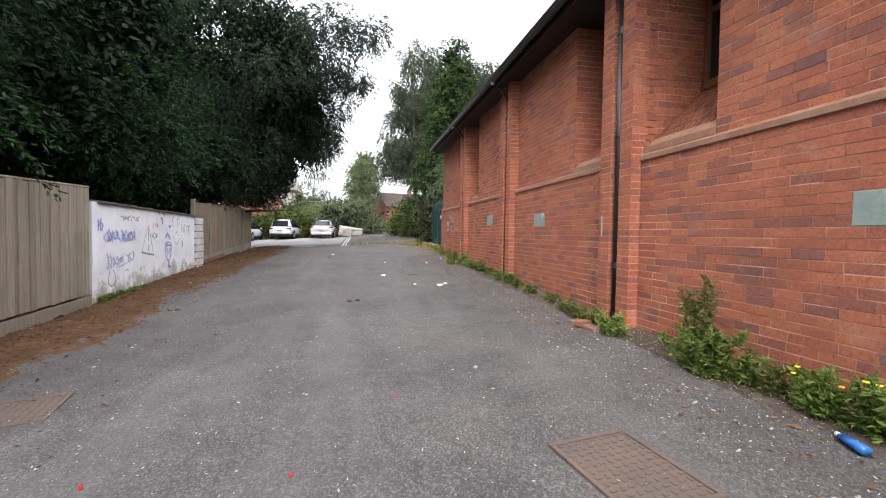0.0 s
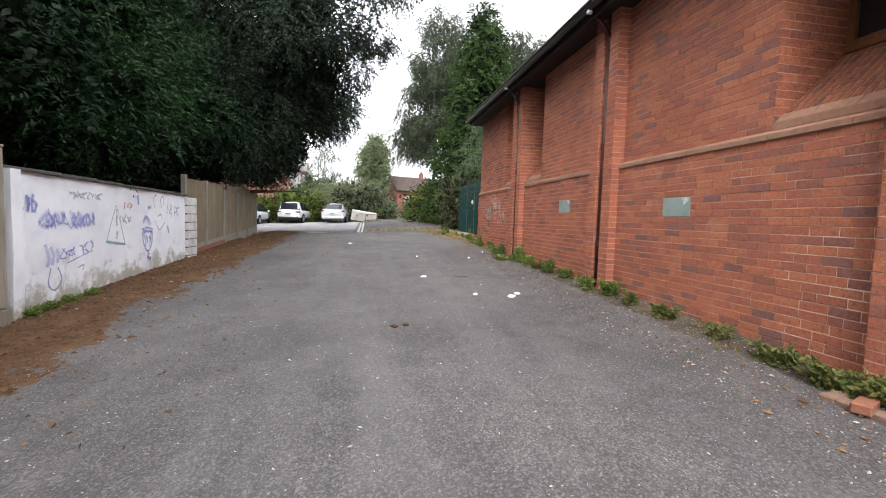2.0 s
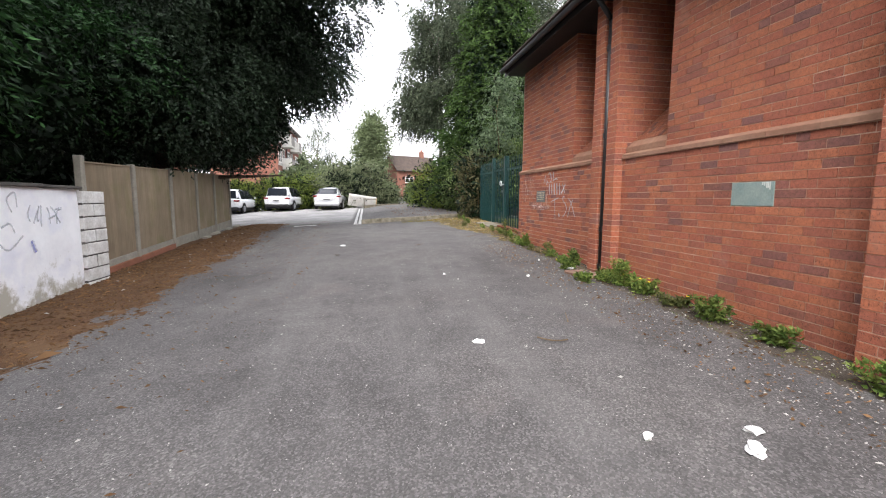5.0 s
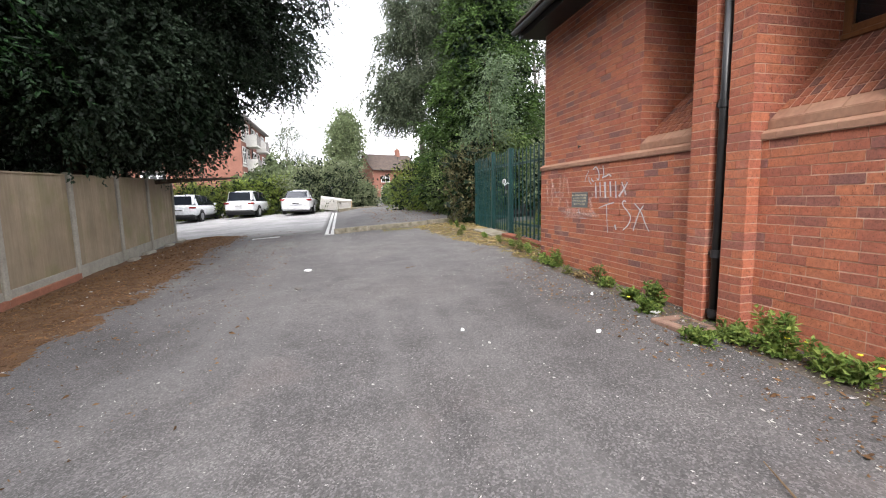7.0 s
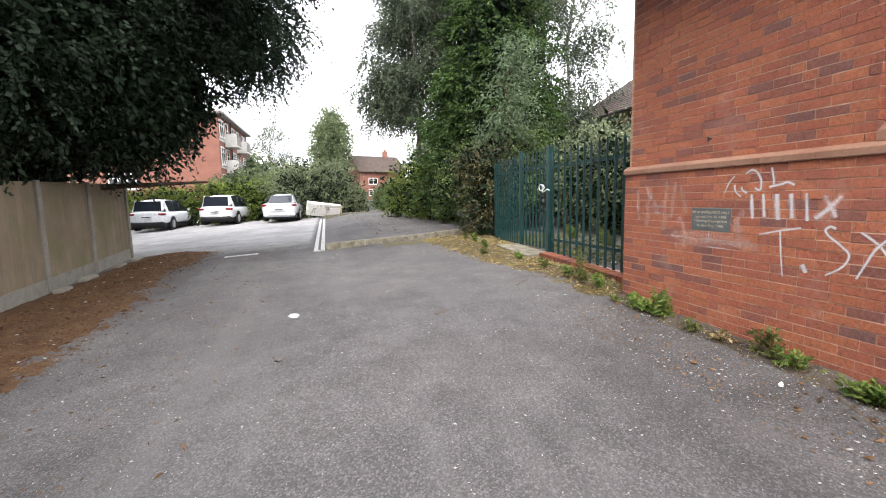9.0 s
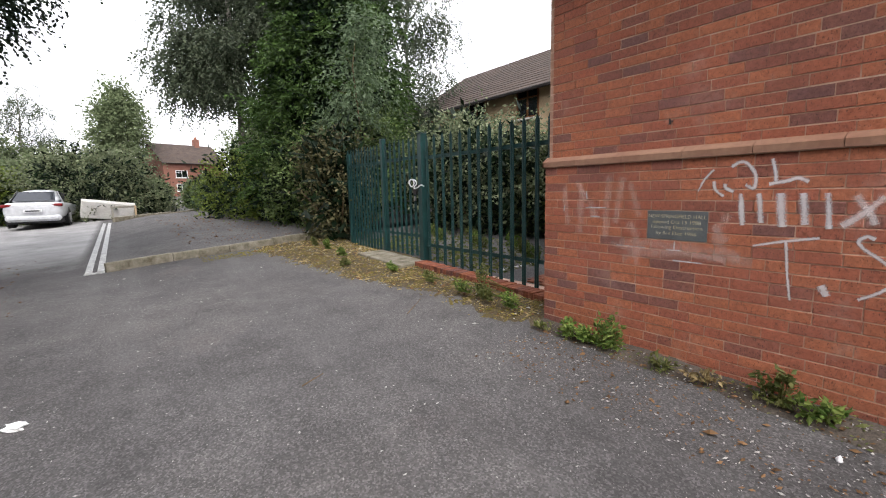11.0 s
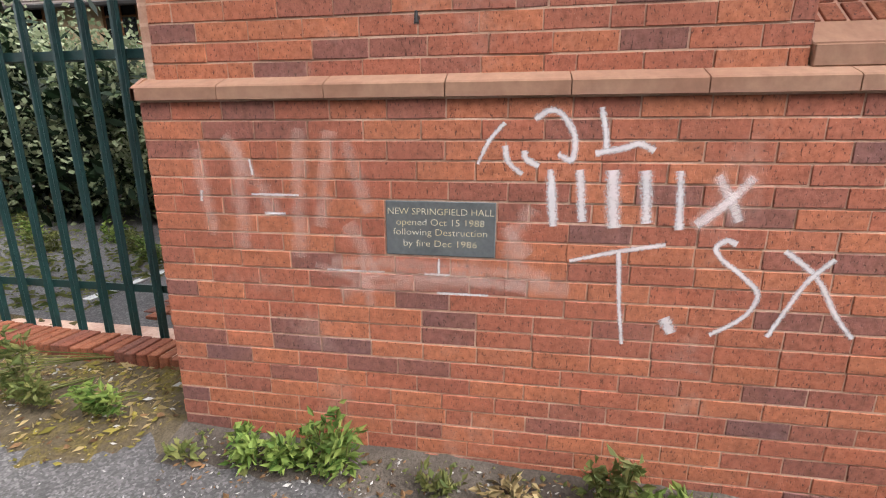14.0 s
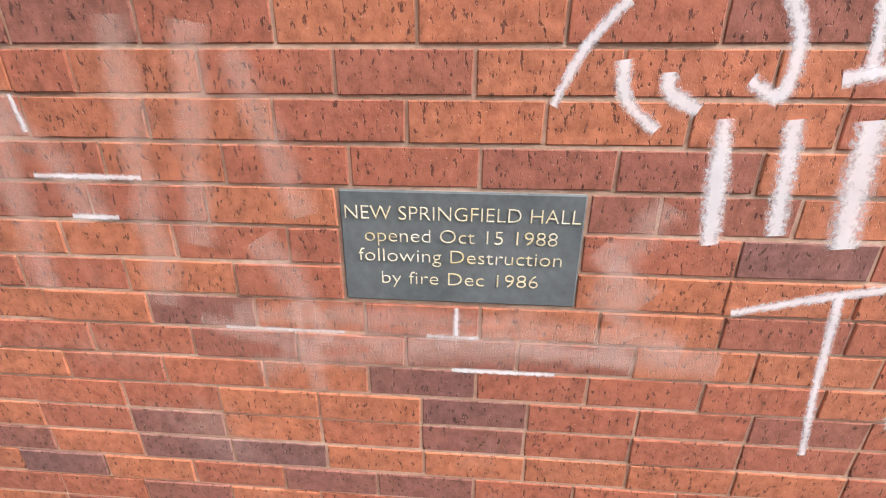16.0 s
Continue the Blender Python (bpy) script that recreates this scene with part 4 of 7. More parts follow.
V_, F_ = [], []
ny, nz = 70, 16
for i in range(ny + 1):
    y = WA + (WB - WA) * i / ny
    for j in range(nz + 1):
        z = -0.3 + (wall_top(y) + 0.3) * j / nz
        V_.append((line_x(y) - 0.02 + 0.006 * math.sin(y * 2.2 + z * 3) + 0.004 * math.sin(y * 9 + z * 7), y, z))
for i in range(ny):
    for j in range(nz):
        q = i * (nz + 1) + j
        F_.append((q, q + nz + 1, q + nz + 2, q + 1))
V_, F_ = np.array(V_), np.array(F_)
back = V_.copy()
back[:, 0] -= 0.22
k = len(V_)
rim = []
for i in range(ny):
    q = i * (nz + 1) + nz
    rim.append((q, q + nz + 1, q + nz + 1 + k, q + k))
for j in range(nz):
    for q, s in ((j, 1), (ny * (nz + 1) + j, -1)):
        rim.append((q, q + 1, q + 1 + k, q + k)[::s])
mesh = array_mesh("render", np.concatenate([V_, back]), np.concatenate([F_, F_[:, ::-1] + k, np.array(rim)]))
mesh.transform(WM)
link("render", mesh, M["whitewash"], ww)
fr = random.Random(9)
y = WA
while y < WB - 0.05:
    e = min(WB, y + fr.uniform(0.8, 1.3))
    x = line_x((y + e) / 2)
    bm = boxed((x - 0.27, y + 0.004, wall_top(y) - 0.005), (x + 0.03, e - 0.004, wall_top(y) + 0.035 + fr.uniform(0, 0.012)), 0.008, WM)
    part("coping_stone", bm, M["coping"], ww)
    y = e
pier = thing("block_pier", "whitewashed concrete block pier at the wall's end", "wall pier", (line_x(14.2) + 0.05, 14.12, 0))
for c in range(8):
    z = 0.02 + c * 0.205
    if z > 1.5:
        break
    halves = ((-0.30, 0.30),) if c % 2 else ((-0.30, -0.02), (-0.02, 0.30))
    for a, b in halves:
        bm = boxed((-0.22, a + 0.009, z), (0.02 + fr.uniform(-0.006, 0.006), b - 0.009, z + 0.187), 0.010)
        part("block", bm, M["block"], pier)
part("joint_mortar", boxed((-0.20, -0.29, -0.2), (0.004, 0.29, 1.62), 0.003), M["coping"], pier)

# concrete-post fence
POSTS = [14.25, 16.15, 18.28, 20.42, 22.45, 24.75]
pf = thing("panel_fence", "grey-brown panel fence between concrete posts", "fence", (-5.5, 14.4, 0))


def fence_x(y):
    return -5.38 - 0.075 * (y - 14.45)


for k, y in enumerate(POSTS):
    x = fence_x(y)
    z = gz(x, y)
    bm = boxed((x + 5.5 - 0.055, y - 14.4 - 0.055, z - 0.3), (x + 5.5 + 0.065, y - 14.4 + 0.055, z + 2.04 + (0.06 if k == 0 else 0)), 0.014)
    part("post", bm, M["concrete"], pf)
    if k == len(POSTS) - 1:
        break
    y2 = POSTS[k + 1]
    x2 = fence_x(y2)
    z2 = gz(x2, y2)
    ang = math.atan2(x - x2, y2 - y)
    m4 = Matrix.Translation((x + 5.5, y - 14.4, z)) @ Matrix.Rotation(ang, 4, "Z") @ Matrix.Rotation(math.atan2(z2 - z, y2 - y), 4, "X")
    L = math.hypot(x2 - x, y2 - y)
    part("gravel_board", boxed((-0.025, 0.05, -0.12), (0.03, L - 0.05, 0.27), 0.006, m4), M["concrete"], pf)
    if k in (0, 1):
        part("brick_footing", boxed((-0.03, 0.0, -0.15), (0.07, L, 0.15), 0.008, m4), M["gravelboard_red"], pf, "red brick footing")
    n = round((L - 0.1) / 0.145)
    wb = (L - 0.1) / n
    key = "panel_board_%d" % k
    board = bpy.data.meshes.new(key)
    bm = bmesh.new()
    v8 = [bm.verts.new(p) for p in ((-0.014, 0, 0), (0.004, 0, 0), (0.014, wb + 0.012, 0), (-0.004, wb + 0.012, 0), (-0.014, 0, 1.71), (0.004, 0, 1.71), (0.014, wb + 0.012, 1.71), (-0.004, wb + 0.012, 1.71))]
    for q in ((0, 3, 2, 1), (4, 5, 6, 7), (0, 1, 5, 4), (1, 2, 6, 5), (2, 3, 7, 6), (3, 0, 4, 7)):
        bm.faces.new([v8[c_] for c_ in q])
    bm.to_mesh(board)
    bm.free()
    board.materials.append(M["panel"])
    for q in range(n):
        ob = link("board", board, None, pf)
        ob.matrix_basis = m4 @ Matrix.Translation((random.uniform(-0.002, 0.002), 0.05 + q * wb, 0.27))
    part("capping", boxed((-0.03, 0.05, 1.98), (0.03, L - 0.05, 2.01), 0.004, m4), M["panel"], pf)

# loose kerb stones at the fence's far end
for y, dx, l in ((20.3, 0.28, 0.35), (21.4, 0.26, 0.5), (22.9, 0.33, 0.45), (23.9, 0.4, 0.6)):
    x = fence_x(y) + dx
    s = part("kerb_stone", boxed((-0.08, -l / 2, -0.03), (0.08, l / 2, 0.07), 0.02), M["concrete"])
    s.matrix_basis = pose(x, y, gz(x, y) + 0.03, 2, 3, 5 * dx * 10 - 15)
    tagged(s, "loose pale concrete kerb stone lying by the fence", "kerb stone", "loose kerb stones")


# ---------------------------------------------------------------- trees
def unit(v):
    return v / np.maximum(np.linalg.norm(v, axis=-1, keepdims=True), 1e-6)


def leaves_mesh(name, centers, axis_dir, length, width, seed, spread=0.6, bend=0.0):
    """Leaf blades, each a kite of four corners, their long axes near axis_dir."""
    r = np.random.default_rng(seed)
    n = len(centers)
    a = unit(axis_dir + spread * r.normal(size=(n, 3)))
    b = unit(np.cross(a, r.normal(size=(n, 3))))
    L = (length * r.uniform(0.6, 1.3, n))[:, None]
    W = (width * r.uniform(0.7, 1.3, n))[:, None]
    up = np.cross(a, b)
    p0 = centers - a * L * 0.5
    p1 = centers + b * W * 0.5 - a * L * 0.05 + up * bend * L
    p2 = centers + a * L * 0.5
    p3 = centers - b * W * 0.5 - a * L * 0.05 + up * bend * L
    V = np.stack([p0, p1, p2, p3], 1).reshape(-1, 3)
    F = np.arange(4 * n).reshape(n, 4)
    return array_mesh(name, V, F)


def clumps_in(blobs, count, seed, inner=0.5, rough=0.14):
    """Clump centres and outward directions, spread near the skins of ellipsoids."""
    r = np.random.default_rng(seed)
    w = np.array([b[3] * b[4] + b[4] * b[5] + b[3] * b[5] for b in blobs], dtype=float)
    pick = r.choice(len(blobs), count, p=w / w.sum())
    B = np.array(blobs)[pick]
    d = unit(r.normal(size=(count, 3)))
    rad = (inner + (1 - inner) * r.random(count) ** 0.6)[:, None] * (1 + rough * r.normal(size=(count, 1)))
    return B[:, :3] + d * rad * B[:, 3:6], d


def foliage(name, blobs, clumps, per, clump_r, leaf, seed, droop=0.3, spread=0.6, inner=0.5, rough=0.14, flat=1.0, floor=None, bend=0.0):
    r = np.random.default_rng(seed + 100)
    c, d = clumps_in(blobs, clumps, seed, inner, rough)
    if floor is not None:
        keep = c[:, 2] > (floor(c) if callable(floor) else floor)
        c, d = c[keep], d[keep]
    axis = unit(d * np.array([1, 1, 0.5]) + np.array([0, 0, -droop]))
    n = len(c)
    along = r.uniform(-1, 1, (n, per, 1)) * clump_r * 1.5
    pts = c[:, None] + axis[:, None] * along + r.normal(size=(n, per, 3)) * clump_r * 0.45 * np.array([1, 1, flat])
    ax = np.repeat(axis[:, None], per, 1)
    return leaves_mesh(name, pts.reshape(-1, 3), ax.reshape(-1, 3), leaf[0], leaf[1], seed, spread, bend)


def fronds(name, blobs, count, length, leaf, seed, per=14, droop=0.4, sag=0.35, inner=0.8, rough=0.1, floor=None, fan=0.8, flat=0.5):
    """Feathery sprays: leaflets set left and right along drooping stalks that point outward from the crown."""
    r = np.random.default_rng(seed + 300)
    c, d = clumps_in(blobs, count, seed, inner, rough)
    if floor is not None:
        keep = c[:, 2] > (floor(c) if callable(floor) else floor)
        c, d = c[keep], d[keep]
    n = len(c)
    a = unit(d * np.array([1, 1, flat]) + np.array([0, 0, -droop]) + 0.35 * r.normal(size=(n, 3)))
    b = unit(np.cross(a, np.array([0, 0, 1.0]) + 0.35 * r.normal(size=(n, 3))))
    L = (length * r.uniform(0.6, 1.4, n))[:, None, None]
    t = (np.arange(per) + 0.5)[None, :, None] / per
    side = np.where(np.arange(per) % 2 == 0, 1.0, -1.0)[None, :, None]
    pts = c[:, None] + a[:, None] * L * t + np.array([0, 0, -1.0]) * L * sag * t ** 2
    dirs = a[:, None] * 0.7 + b[:, None] * side * fan - np.array([0, 0, 0.25])
    pts = pts + b[:, None] * side * leaf[0] * 0.4 * (1.1 - 0.6 * t) + r.normal(size=pts.shape) * leaf[0] * 0.18
    return leaves_mesh(name, pts.reshape(-1, 3), np.broadcast_to(dirs, pts.shape).reshape(-1, 3), leaf[0], leaf[1], seed, 0.25)


def lobes(envelope, count, size, seed, low=-1.0, squash=0.8):
    """Many small rounded masses set about the skins of larger ones, so that a crown has bays and gaps."""
    r = np.random.default_rng(seed)
    c, d = clumps_in(envelope, count, seed, 0.72, 0.10)
    keep = d[:, 2] > low
    s = r.uniform(size[0], size[1], count)
    return [(*p, k, k, k * squash) for p, k in zip(c[keep].tolist(), s[keep].tolist())]


def limb_mesh(name, limbs, seg=8):
    """Tapered limbs, each a list of (point, radius), in one mesh."""
    bm = bmesh.new()
    for limb in limbs:
        for (p, r1), (q, r2) in zip(limb, limb[1:]):
            tube(bm, p, q, r1, r2, seg, False)
    mesh = bpy.data.meshes.new(name)
    bm.to_mesh(mesh)
    bm.free()
    mesh.shade_smooth()
    return mesh


def trunk_limbs(base, height, radius, seed, lean=(0, 0), count=9, reach=2.5, start=0.25, lift=0.5):
    r = random.Random(seed)
    pts = []
    for k in range(7):
        t = k / 6
        pts.append(((lean[0] * t + r.uniform(-.08, .08) * t * height * 0.3, lean[1] * t + r.uniform(-.08, .08) * t * height * 0.3, height * t - 0.2), radius * (1 - 0.85 * t) * (1.25 if k == 0 else 1)))
    limbs = [pts]
    for k in range(count):
        t = start + (1 - start) * k / count * 0.9
        i = min(5, int(t * 6))
        p = Vector(pts[i][0])
        ang = r.uniform(0, 6.28)
        ln = reach * (1.1 - 0.6 * t) * r.uniform(0.7, 1.2)
        d1 = Vector((math.cos(ang), math.sin(ang), lift * r.uniform(0.5, 1.3)))
        q = p + d1 * ln * 0.5
        e = q + (d1 + Vector((r.uniform(-.4, .4), r.uniform(-.4, .4), r.uniform(-.5, .1)))) * ln * 0.5
        rr = pts[i][1] * 0.42
        limbs.append([(p, rr), (q, rr * 0.6), (e, rr * 0.2)])
    return limbs


def tree(name, label, base, height, radius, crown_parts, bark="bark", seed=0, category="tree", group="", lean=(0, 0), count=9, reach=2.5, start=0.25, lift=0.5):
    """A tree: a tapered trunk with limbs, and crowns of leaf blades; the crowns are given in places about the trunk's foot."""
    t = thing(name, label, category, (base[0], base[1], gz(base[0], base[1])), group)
    link("trunk", limb_mesh("trunk", trunk_limbs(base, height, radius, seed, lean, count, reach, start, lift)), M[bark], t)
    for nm, mesh, mat in crown_parts:
        link(nm, mesh, M[mat], t)
    return t


# dark yews behind the fence
YEW = [(-8.3, 12.6, 9), (-8.2, 4.2, 8.5), (-8.6, -3.6, 8.5)]
for i, (x, y, h) in enumerate(YEW):
    blobs = [(0, 0, 4.6, 3.0, 4.1, 2.8), (0.3, 0.4, 7.6, 2.9, 3.5, 2.8), (0.2, 0, 10.2, 2.2, 2.6, 2.6), (1.0, 1.6, 3.7, 2.2, 1.9, 1.5), (1.0, -1.9, 4.0, 2.1, 2.0, 1.6), (1.2, 0.2, 5.8, 2.1, 2.8, 1.7)]
    # inner leaves are coloured near-black to paint the shade within the crown
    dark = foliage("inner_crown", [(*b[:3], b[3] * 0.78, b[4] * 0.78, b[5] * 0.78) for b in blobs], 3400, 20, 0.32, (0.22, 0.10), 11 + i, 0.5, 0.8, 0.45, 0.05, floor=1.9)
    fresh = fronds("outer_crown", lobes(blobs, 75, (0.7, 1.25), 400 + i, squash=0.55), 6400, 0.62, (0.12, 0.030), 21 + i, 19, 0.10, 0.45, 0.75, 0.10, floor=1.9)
    tree("yew_tree", "dark green yew tree leaning over the wall", (x, y), h, 0.30, [("inner_crown", dark, "shade_leaf"), ("outer_crown", fresh, "yew")], seed=i, group="yews behind the fence", start=0.18)

# evergreen screen added farther back, shade painted into its near-black leaves
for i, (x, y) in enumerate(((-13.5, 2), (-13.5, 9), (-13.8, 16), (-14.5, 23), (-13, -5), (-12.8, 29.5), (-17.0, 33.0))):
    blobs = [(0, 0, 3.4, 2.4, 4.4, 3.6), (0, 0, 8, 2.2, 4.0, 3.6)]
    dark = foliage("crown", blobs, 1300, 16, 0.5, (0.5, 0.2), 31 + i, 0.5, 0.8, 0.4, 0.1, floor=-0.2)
    tree("evergreen", "evergreen added as backdrop, its leaves coloured near-black for shade", (x, y), 8, 0.25, [("crown", dark, "shade_leaf")], seed=40 + i, group="evergreens behind the yews")

# undergrowth added behind the boundary, near-black leaves standing for the shade there
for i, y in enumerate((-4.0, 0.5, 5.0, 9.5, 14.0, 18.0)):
    t = thing("shade_undergrowth", "undergrowth added below the yews, its leaves coloured near-black for shade", "undergrowth", (-10.6, y, gz(-10.6, y)), "undergrowth below the yews")
    link("leaves", foliage("leaves", [(0, 0, 1.2, 0.9, 2.8, 1.7)], 420, 18, 0.3, (0.25, 0.12), 600 + i, 0.2, 0.9, 0.5, 0.1, floor=-0.1), M["shade_leaf"], t)["kind"] = "stuff"

# broad-leaved tree that hangs over the drive, its skirt rising towards the light
def skirt(c):
    return 2.3 + 2.4 * np.clip((c[:, 0] - 2.5) / 1.1, 0, 1)


blobs = [(0, 0, 6.5, 4.4, 4.6, 3.6), (2.6, 1.2, 7.2, 2.7, 3.0, 2.6), (0.5, 0, 9.8, 4.6, 4.4, 3.0), (3.6, -2.2, 9.2, 2.2, 2.8, 2.0), (2.4, 2.2, 4.2, 1.6, 1.9, 1.4), (-1, -2.5, 5.0, 3.0, 2.6, 2.6), (4.1, 0.6, 7.4, 1.9, 2.2, 2.1), (0.8, -3.2, 4.4, 2.2, 2.0, 1.9), (3.9, 3.0, 6.6, 1.4, 1.6, 1.3), (2.0, -0.6, 4.3, 1.8, 2.0, 2.0), (1.2, 0.8, 3.8, 1.8, 2.0, 1.5)]
# the inner crown's near-black colour stands for deep shade
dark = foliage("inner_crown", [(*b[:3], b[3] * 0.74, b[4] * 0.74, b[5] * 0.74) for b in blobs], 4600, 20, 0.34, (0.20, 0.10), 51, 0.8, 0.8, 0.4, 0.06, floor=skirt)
low_mass = foliage("lower_crown", [(2.2, 1.8, 3.9, 1.7, 2.0, 1.3), (1.6, -0.6, 4.2, 1.9, 2.1, 1.6), (3.2, 0.8, 5.2, 1.7, 1.8, 1.5), (0.6, 1.4, 3.5, 1.8, 2.0, 1.3)], 2600, 20, 0.30, (0.16, 0.08), 54, 0.7, 0.8, 0.35, 0.05, floor=skirt)
reach = [(5.2, -2.2, 8.0, 1.3, 1.6, 0.9), (5.0, 1.6, 6.4, 1.1, 1.5, 1.2), (5.7, -5.0, 9.0, 1.3, 1.6, 0.8), (3.6, -4.6, 7.2, 1.3, 1.5, 1.0), (4.8, 3.4, 5.6, 0.9, 1.1, 0.8), (5.8, 0.2, 8.8, 1.0, 1.2, 0.8), (5.5, 2.4, 6.2, 0.9, 1.1, 0.8), (6.0, 1.6, 7.8, 0.9, 1.2, 0.9), (6.8, -4.6, 8.7, 1.1, 1.3, 0.7), (7.6, -4.0, 9.3, 0.8, 1.1, 0.5), (6.7, -3.0, 7.5, 0.7, 1.0, 0.6), (7.0, -1.2, 8.2, 0.7, 1.0, 0.6)]
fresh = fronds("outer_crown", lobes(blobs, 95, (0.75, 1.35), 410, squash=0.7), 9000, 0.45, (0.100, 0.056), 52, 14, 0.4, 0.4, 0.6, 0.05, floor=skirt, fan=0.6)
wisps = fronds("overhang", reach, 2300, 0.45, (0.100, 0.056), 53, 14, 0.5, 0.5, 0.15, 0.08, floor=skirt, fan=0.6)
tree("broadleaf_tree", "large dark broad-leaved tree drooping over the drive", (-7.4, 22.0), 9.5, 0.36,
     [("inner_crown", dark, "shade_leaf"), ("outer_crown", fresh, "beech"), ("lower_crown", low_mass, "beech"), ("overhang", wisps, "beech")], seed=7, count=14, reach=5.0, start=0.3, lift=0.35)

# bright conifer beyond the gate
r = np.random.default_rng(3)
tiers = []
for k in range(16):
    z = 0.9 + k * 0.75
    rad = 3.1 * (1 - z / 14.5) ** 0.8
    for q in range(7):
        an = q * 0.9 + k * 0.55 + r.uniform(-0.3, 0.3)
        rr = rad * r.uniform(0.55, 0.85)
        tiers.append((math.cos(an) * rr, math.sin(an) * rr, z + r.uniform(-0.3, 0.3), rad * 0.42, rad * 0.42, 0.34))
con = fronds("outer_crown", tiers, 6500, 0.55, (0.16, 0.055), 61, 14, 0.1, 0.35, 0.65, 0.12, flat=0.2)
# near-black inner sprays paint the shade between the tiers
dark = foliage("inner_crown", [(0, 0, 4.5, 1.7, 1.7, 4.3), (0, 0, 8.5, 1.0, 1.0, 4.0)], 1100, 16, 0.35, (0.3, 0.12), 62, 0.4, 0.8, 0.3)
tree("conifer", "tall bright green conifer with layered sprays", (5.6, 27.3), 12.5, 0.22, [("inner_crown", dark, "shade_leaf"), ("outer_crown", con, "conifer")], seed=8, count=16, reach=2.6, start=0.08, lift=0.15)

# birches
def birch(x, y, h, wide, seed, dense, mat="birch", label="tall silver birch with hanging grey-green leaves"):
    r_ = np.random.default_rng(seed)
    bl = [(0, 0, h * 0.60, wide, wide, h * 0.36), (0.3, 0.2, h * 0.80, wide * 0.62, wide * 0.62, h * 0.22), (-0.2, 0, h * 0.36, wide * 0.8, wide * 0.8, h * 0.16)]
    for k in range(9):
        an, z = r_.uniform(0, 6.28), h * r_.uniform(0.35, 0.9)
        bl.append((math.cos(an) * wide * 0.85, math.sin(an) * wide * 0.85, z, wide * 0.32, wide * 0.32, wide * 0.5))
    lv = fronds("crown", lobes(bl, 70, (0.45, 0.95), seed + 7, squash=1.1), int(dense * 1.4), 0.55, (0.115, 0.075), seed, 12, 0.8, 0.6, 0.3, 0.18, fan=0.7)
    return tree("birch_tree", label, (x, y), h * 0.97, 0.16, [("crown", lv, mat)], "birch_bark", seed, count=16, reach=wide * 1.0, start=0.3, lift=1.0)


birch(3.9, 33.5, 15.0, 2.45, 71, 5600)
birch(7.4, 35.5, 15.5, 3.0, 72, 3200)
birch(12.5, 33.5, 14.0, 3.0, 73, 900, label="thin silver birch with sparse hanging leaves")

birch(9.8, 31.5, 13.0, 2.2, 74, 2200)
birch(-6.6, 63.0, 9.8, 2.1, 76, 1000, label="airy pale tree beside the apartment block")

# sapling by the gate
lv = foliage("crown", [(0, 0, 3.6, 1.0, 1.0, 1.4), (0.2, 0, 4.9, 0.7, 0.7, 0.9), (-0.3, 0.2, 2.7, 0.8, 0.8, 0.7)], 250, 20, 0.22, (0.12, 0.045), 75, 0.6, 0.5, 0.2)
tree("ash_sapling", "slender pale green ash sapling behind the gate", (4.5, 23.4), 5.2, 0.045, [("crown", lv, "sapling")], "twig", 9, count=9, reach=1.0, start=0.35, lift=0.9)


# ---------------------------------------------------------------- shrubs and hedges
def shrub(name, label, x, y, blobs, mat, count, leaf, seed, group="", category="shrub", dark=True):
    t = thing(name, label, category, (x, y, gz(x, y)), group)
    link("leaves", foliage("leaves", blobs, count, 18, 0.2, leaf, seed, 0.2, 0.9, 0.75, 0.15, floor=-0.1), M[mat], t)
    # inner leaves take a near-black colour, painting the shade inside the shrub
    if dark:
        link("inner_growth", foliage("inner_growth", blobs, count // 3, 10, 0.3, (0.3, 0.10), seed + 500, 0.0, 1.0, 0.3, 0.1, floor=-0.1), M["shade_leaf"], t)
    limbs = [[((0, 0, -0.1), 0.03), ((math.cos(a_) * 0.5, math.sin(a_) * 0.5, 0.7), 0.02), ((math.cos(a_) * 0.9, math.sin(a_) * 0.9, 1.2), 0.006)] for a_ in (0.3, 1.6, 2.9, 4.4, 5.5)]
    link("stem", limb_mesh("stem", limbs, 5), M["twig"], t)
    return t


shrub("bramble_thicket", "dense bramble and ivy thicket behind the palisade", 6.6, 21.2, [(0, 0, 1.3, 1.2, 2.4, 1.5), (0.6, -1.8, 1.1, 1.2, 2.0, 1.15), (0.6, 1.5, 1.7, 1.3, 1.8, 1.3)], "shrub_pale", 1500, (0.085, 0.06), 81)
shrub("bramble_thicket", "tangled pale bramble spilling over the palisade", 7.7, 18.7, [(0, 0, 0.95, 1.1, 2.2, 1.1), (0.3, -1.4, 0.95, 1.0, 1.4, 0.9)], "shrub", 1200, (0.085, 0.055), 82)
shrub("dark_shrub", "dark leafy shrub beyond the fence panel", 4.2, 24.0, [(0, 0, 1.2, 1.1, 1.5, 1.5), (-0.3, 1.5, 1.2, 1.2, 1.5, 1.4), (0.8, 0.6, 2.1, 1.3, 1.6, 1.1)], "shrub", 1400, (0.09, 0.06), 83)
shrub("dying_bramble", "browning bramble beside the gate", 3.5, 22.5, [(0, 0, 1.0, 0.7, 0.7, 1.1), (0.1, 0.3, 1.9, 0.8, 0.7, 0.5)], "shrub_brown", 420, (0.08, 0.05), 84)
shrub("laurel_shrub", "yellow-green shrub over the end of the parking bay", 3.4, 30.8, [(0, 0, 1.0, 1.6, 2.2, 1.6), (0.4, -2.6, 0.9, 1.2, 1.6, 1.4)], "hedge", 900, (0.10, 0.06), 85)
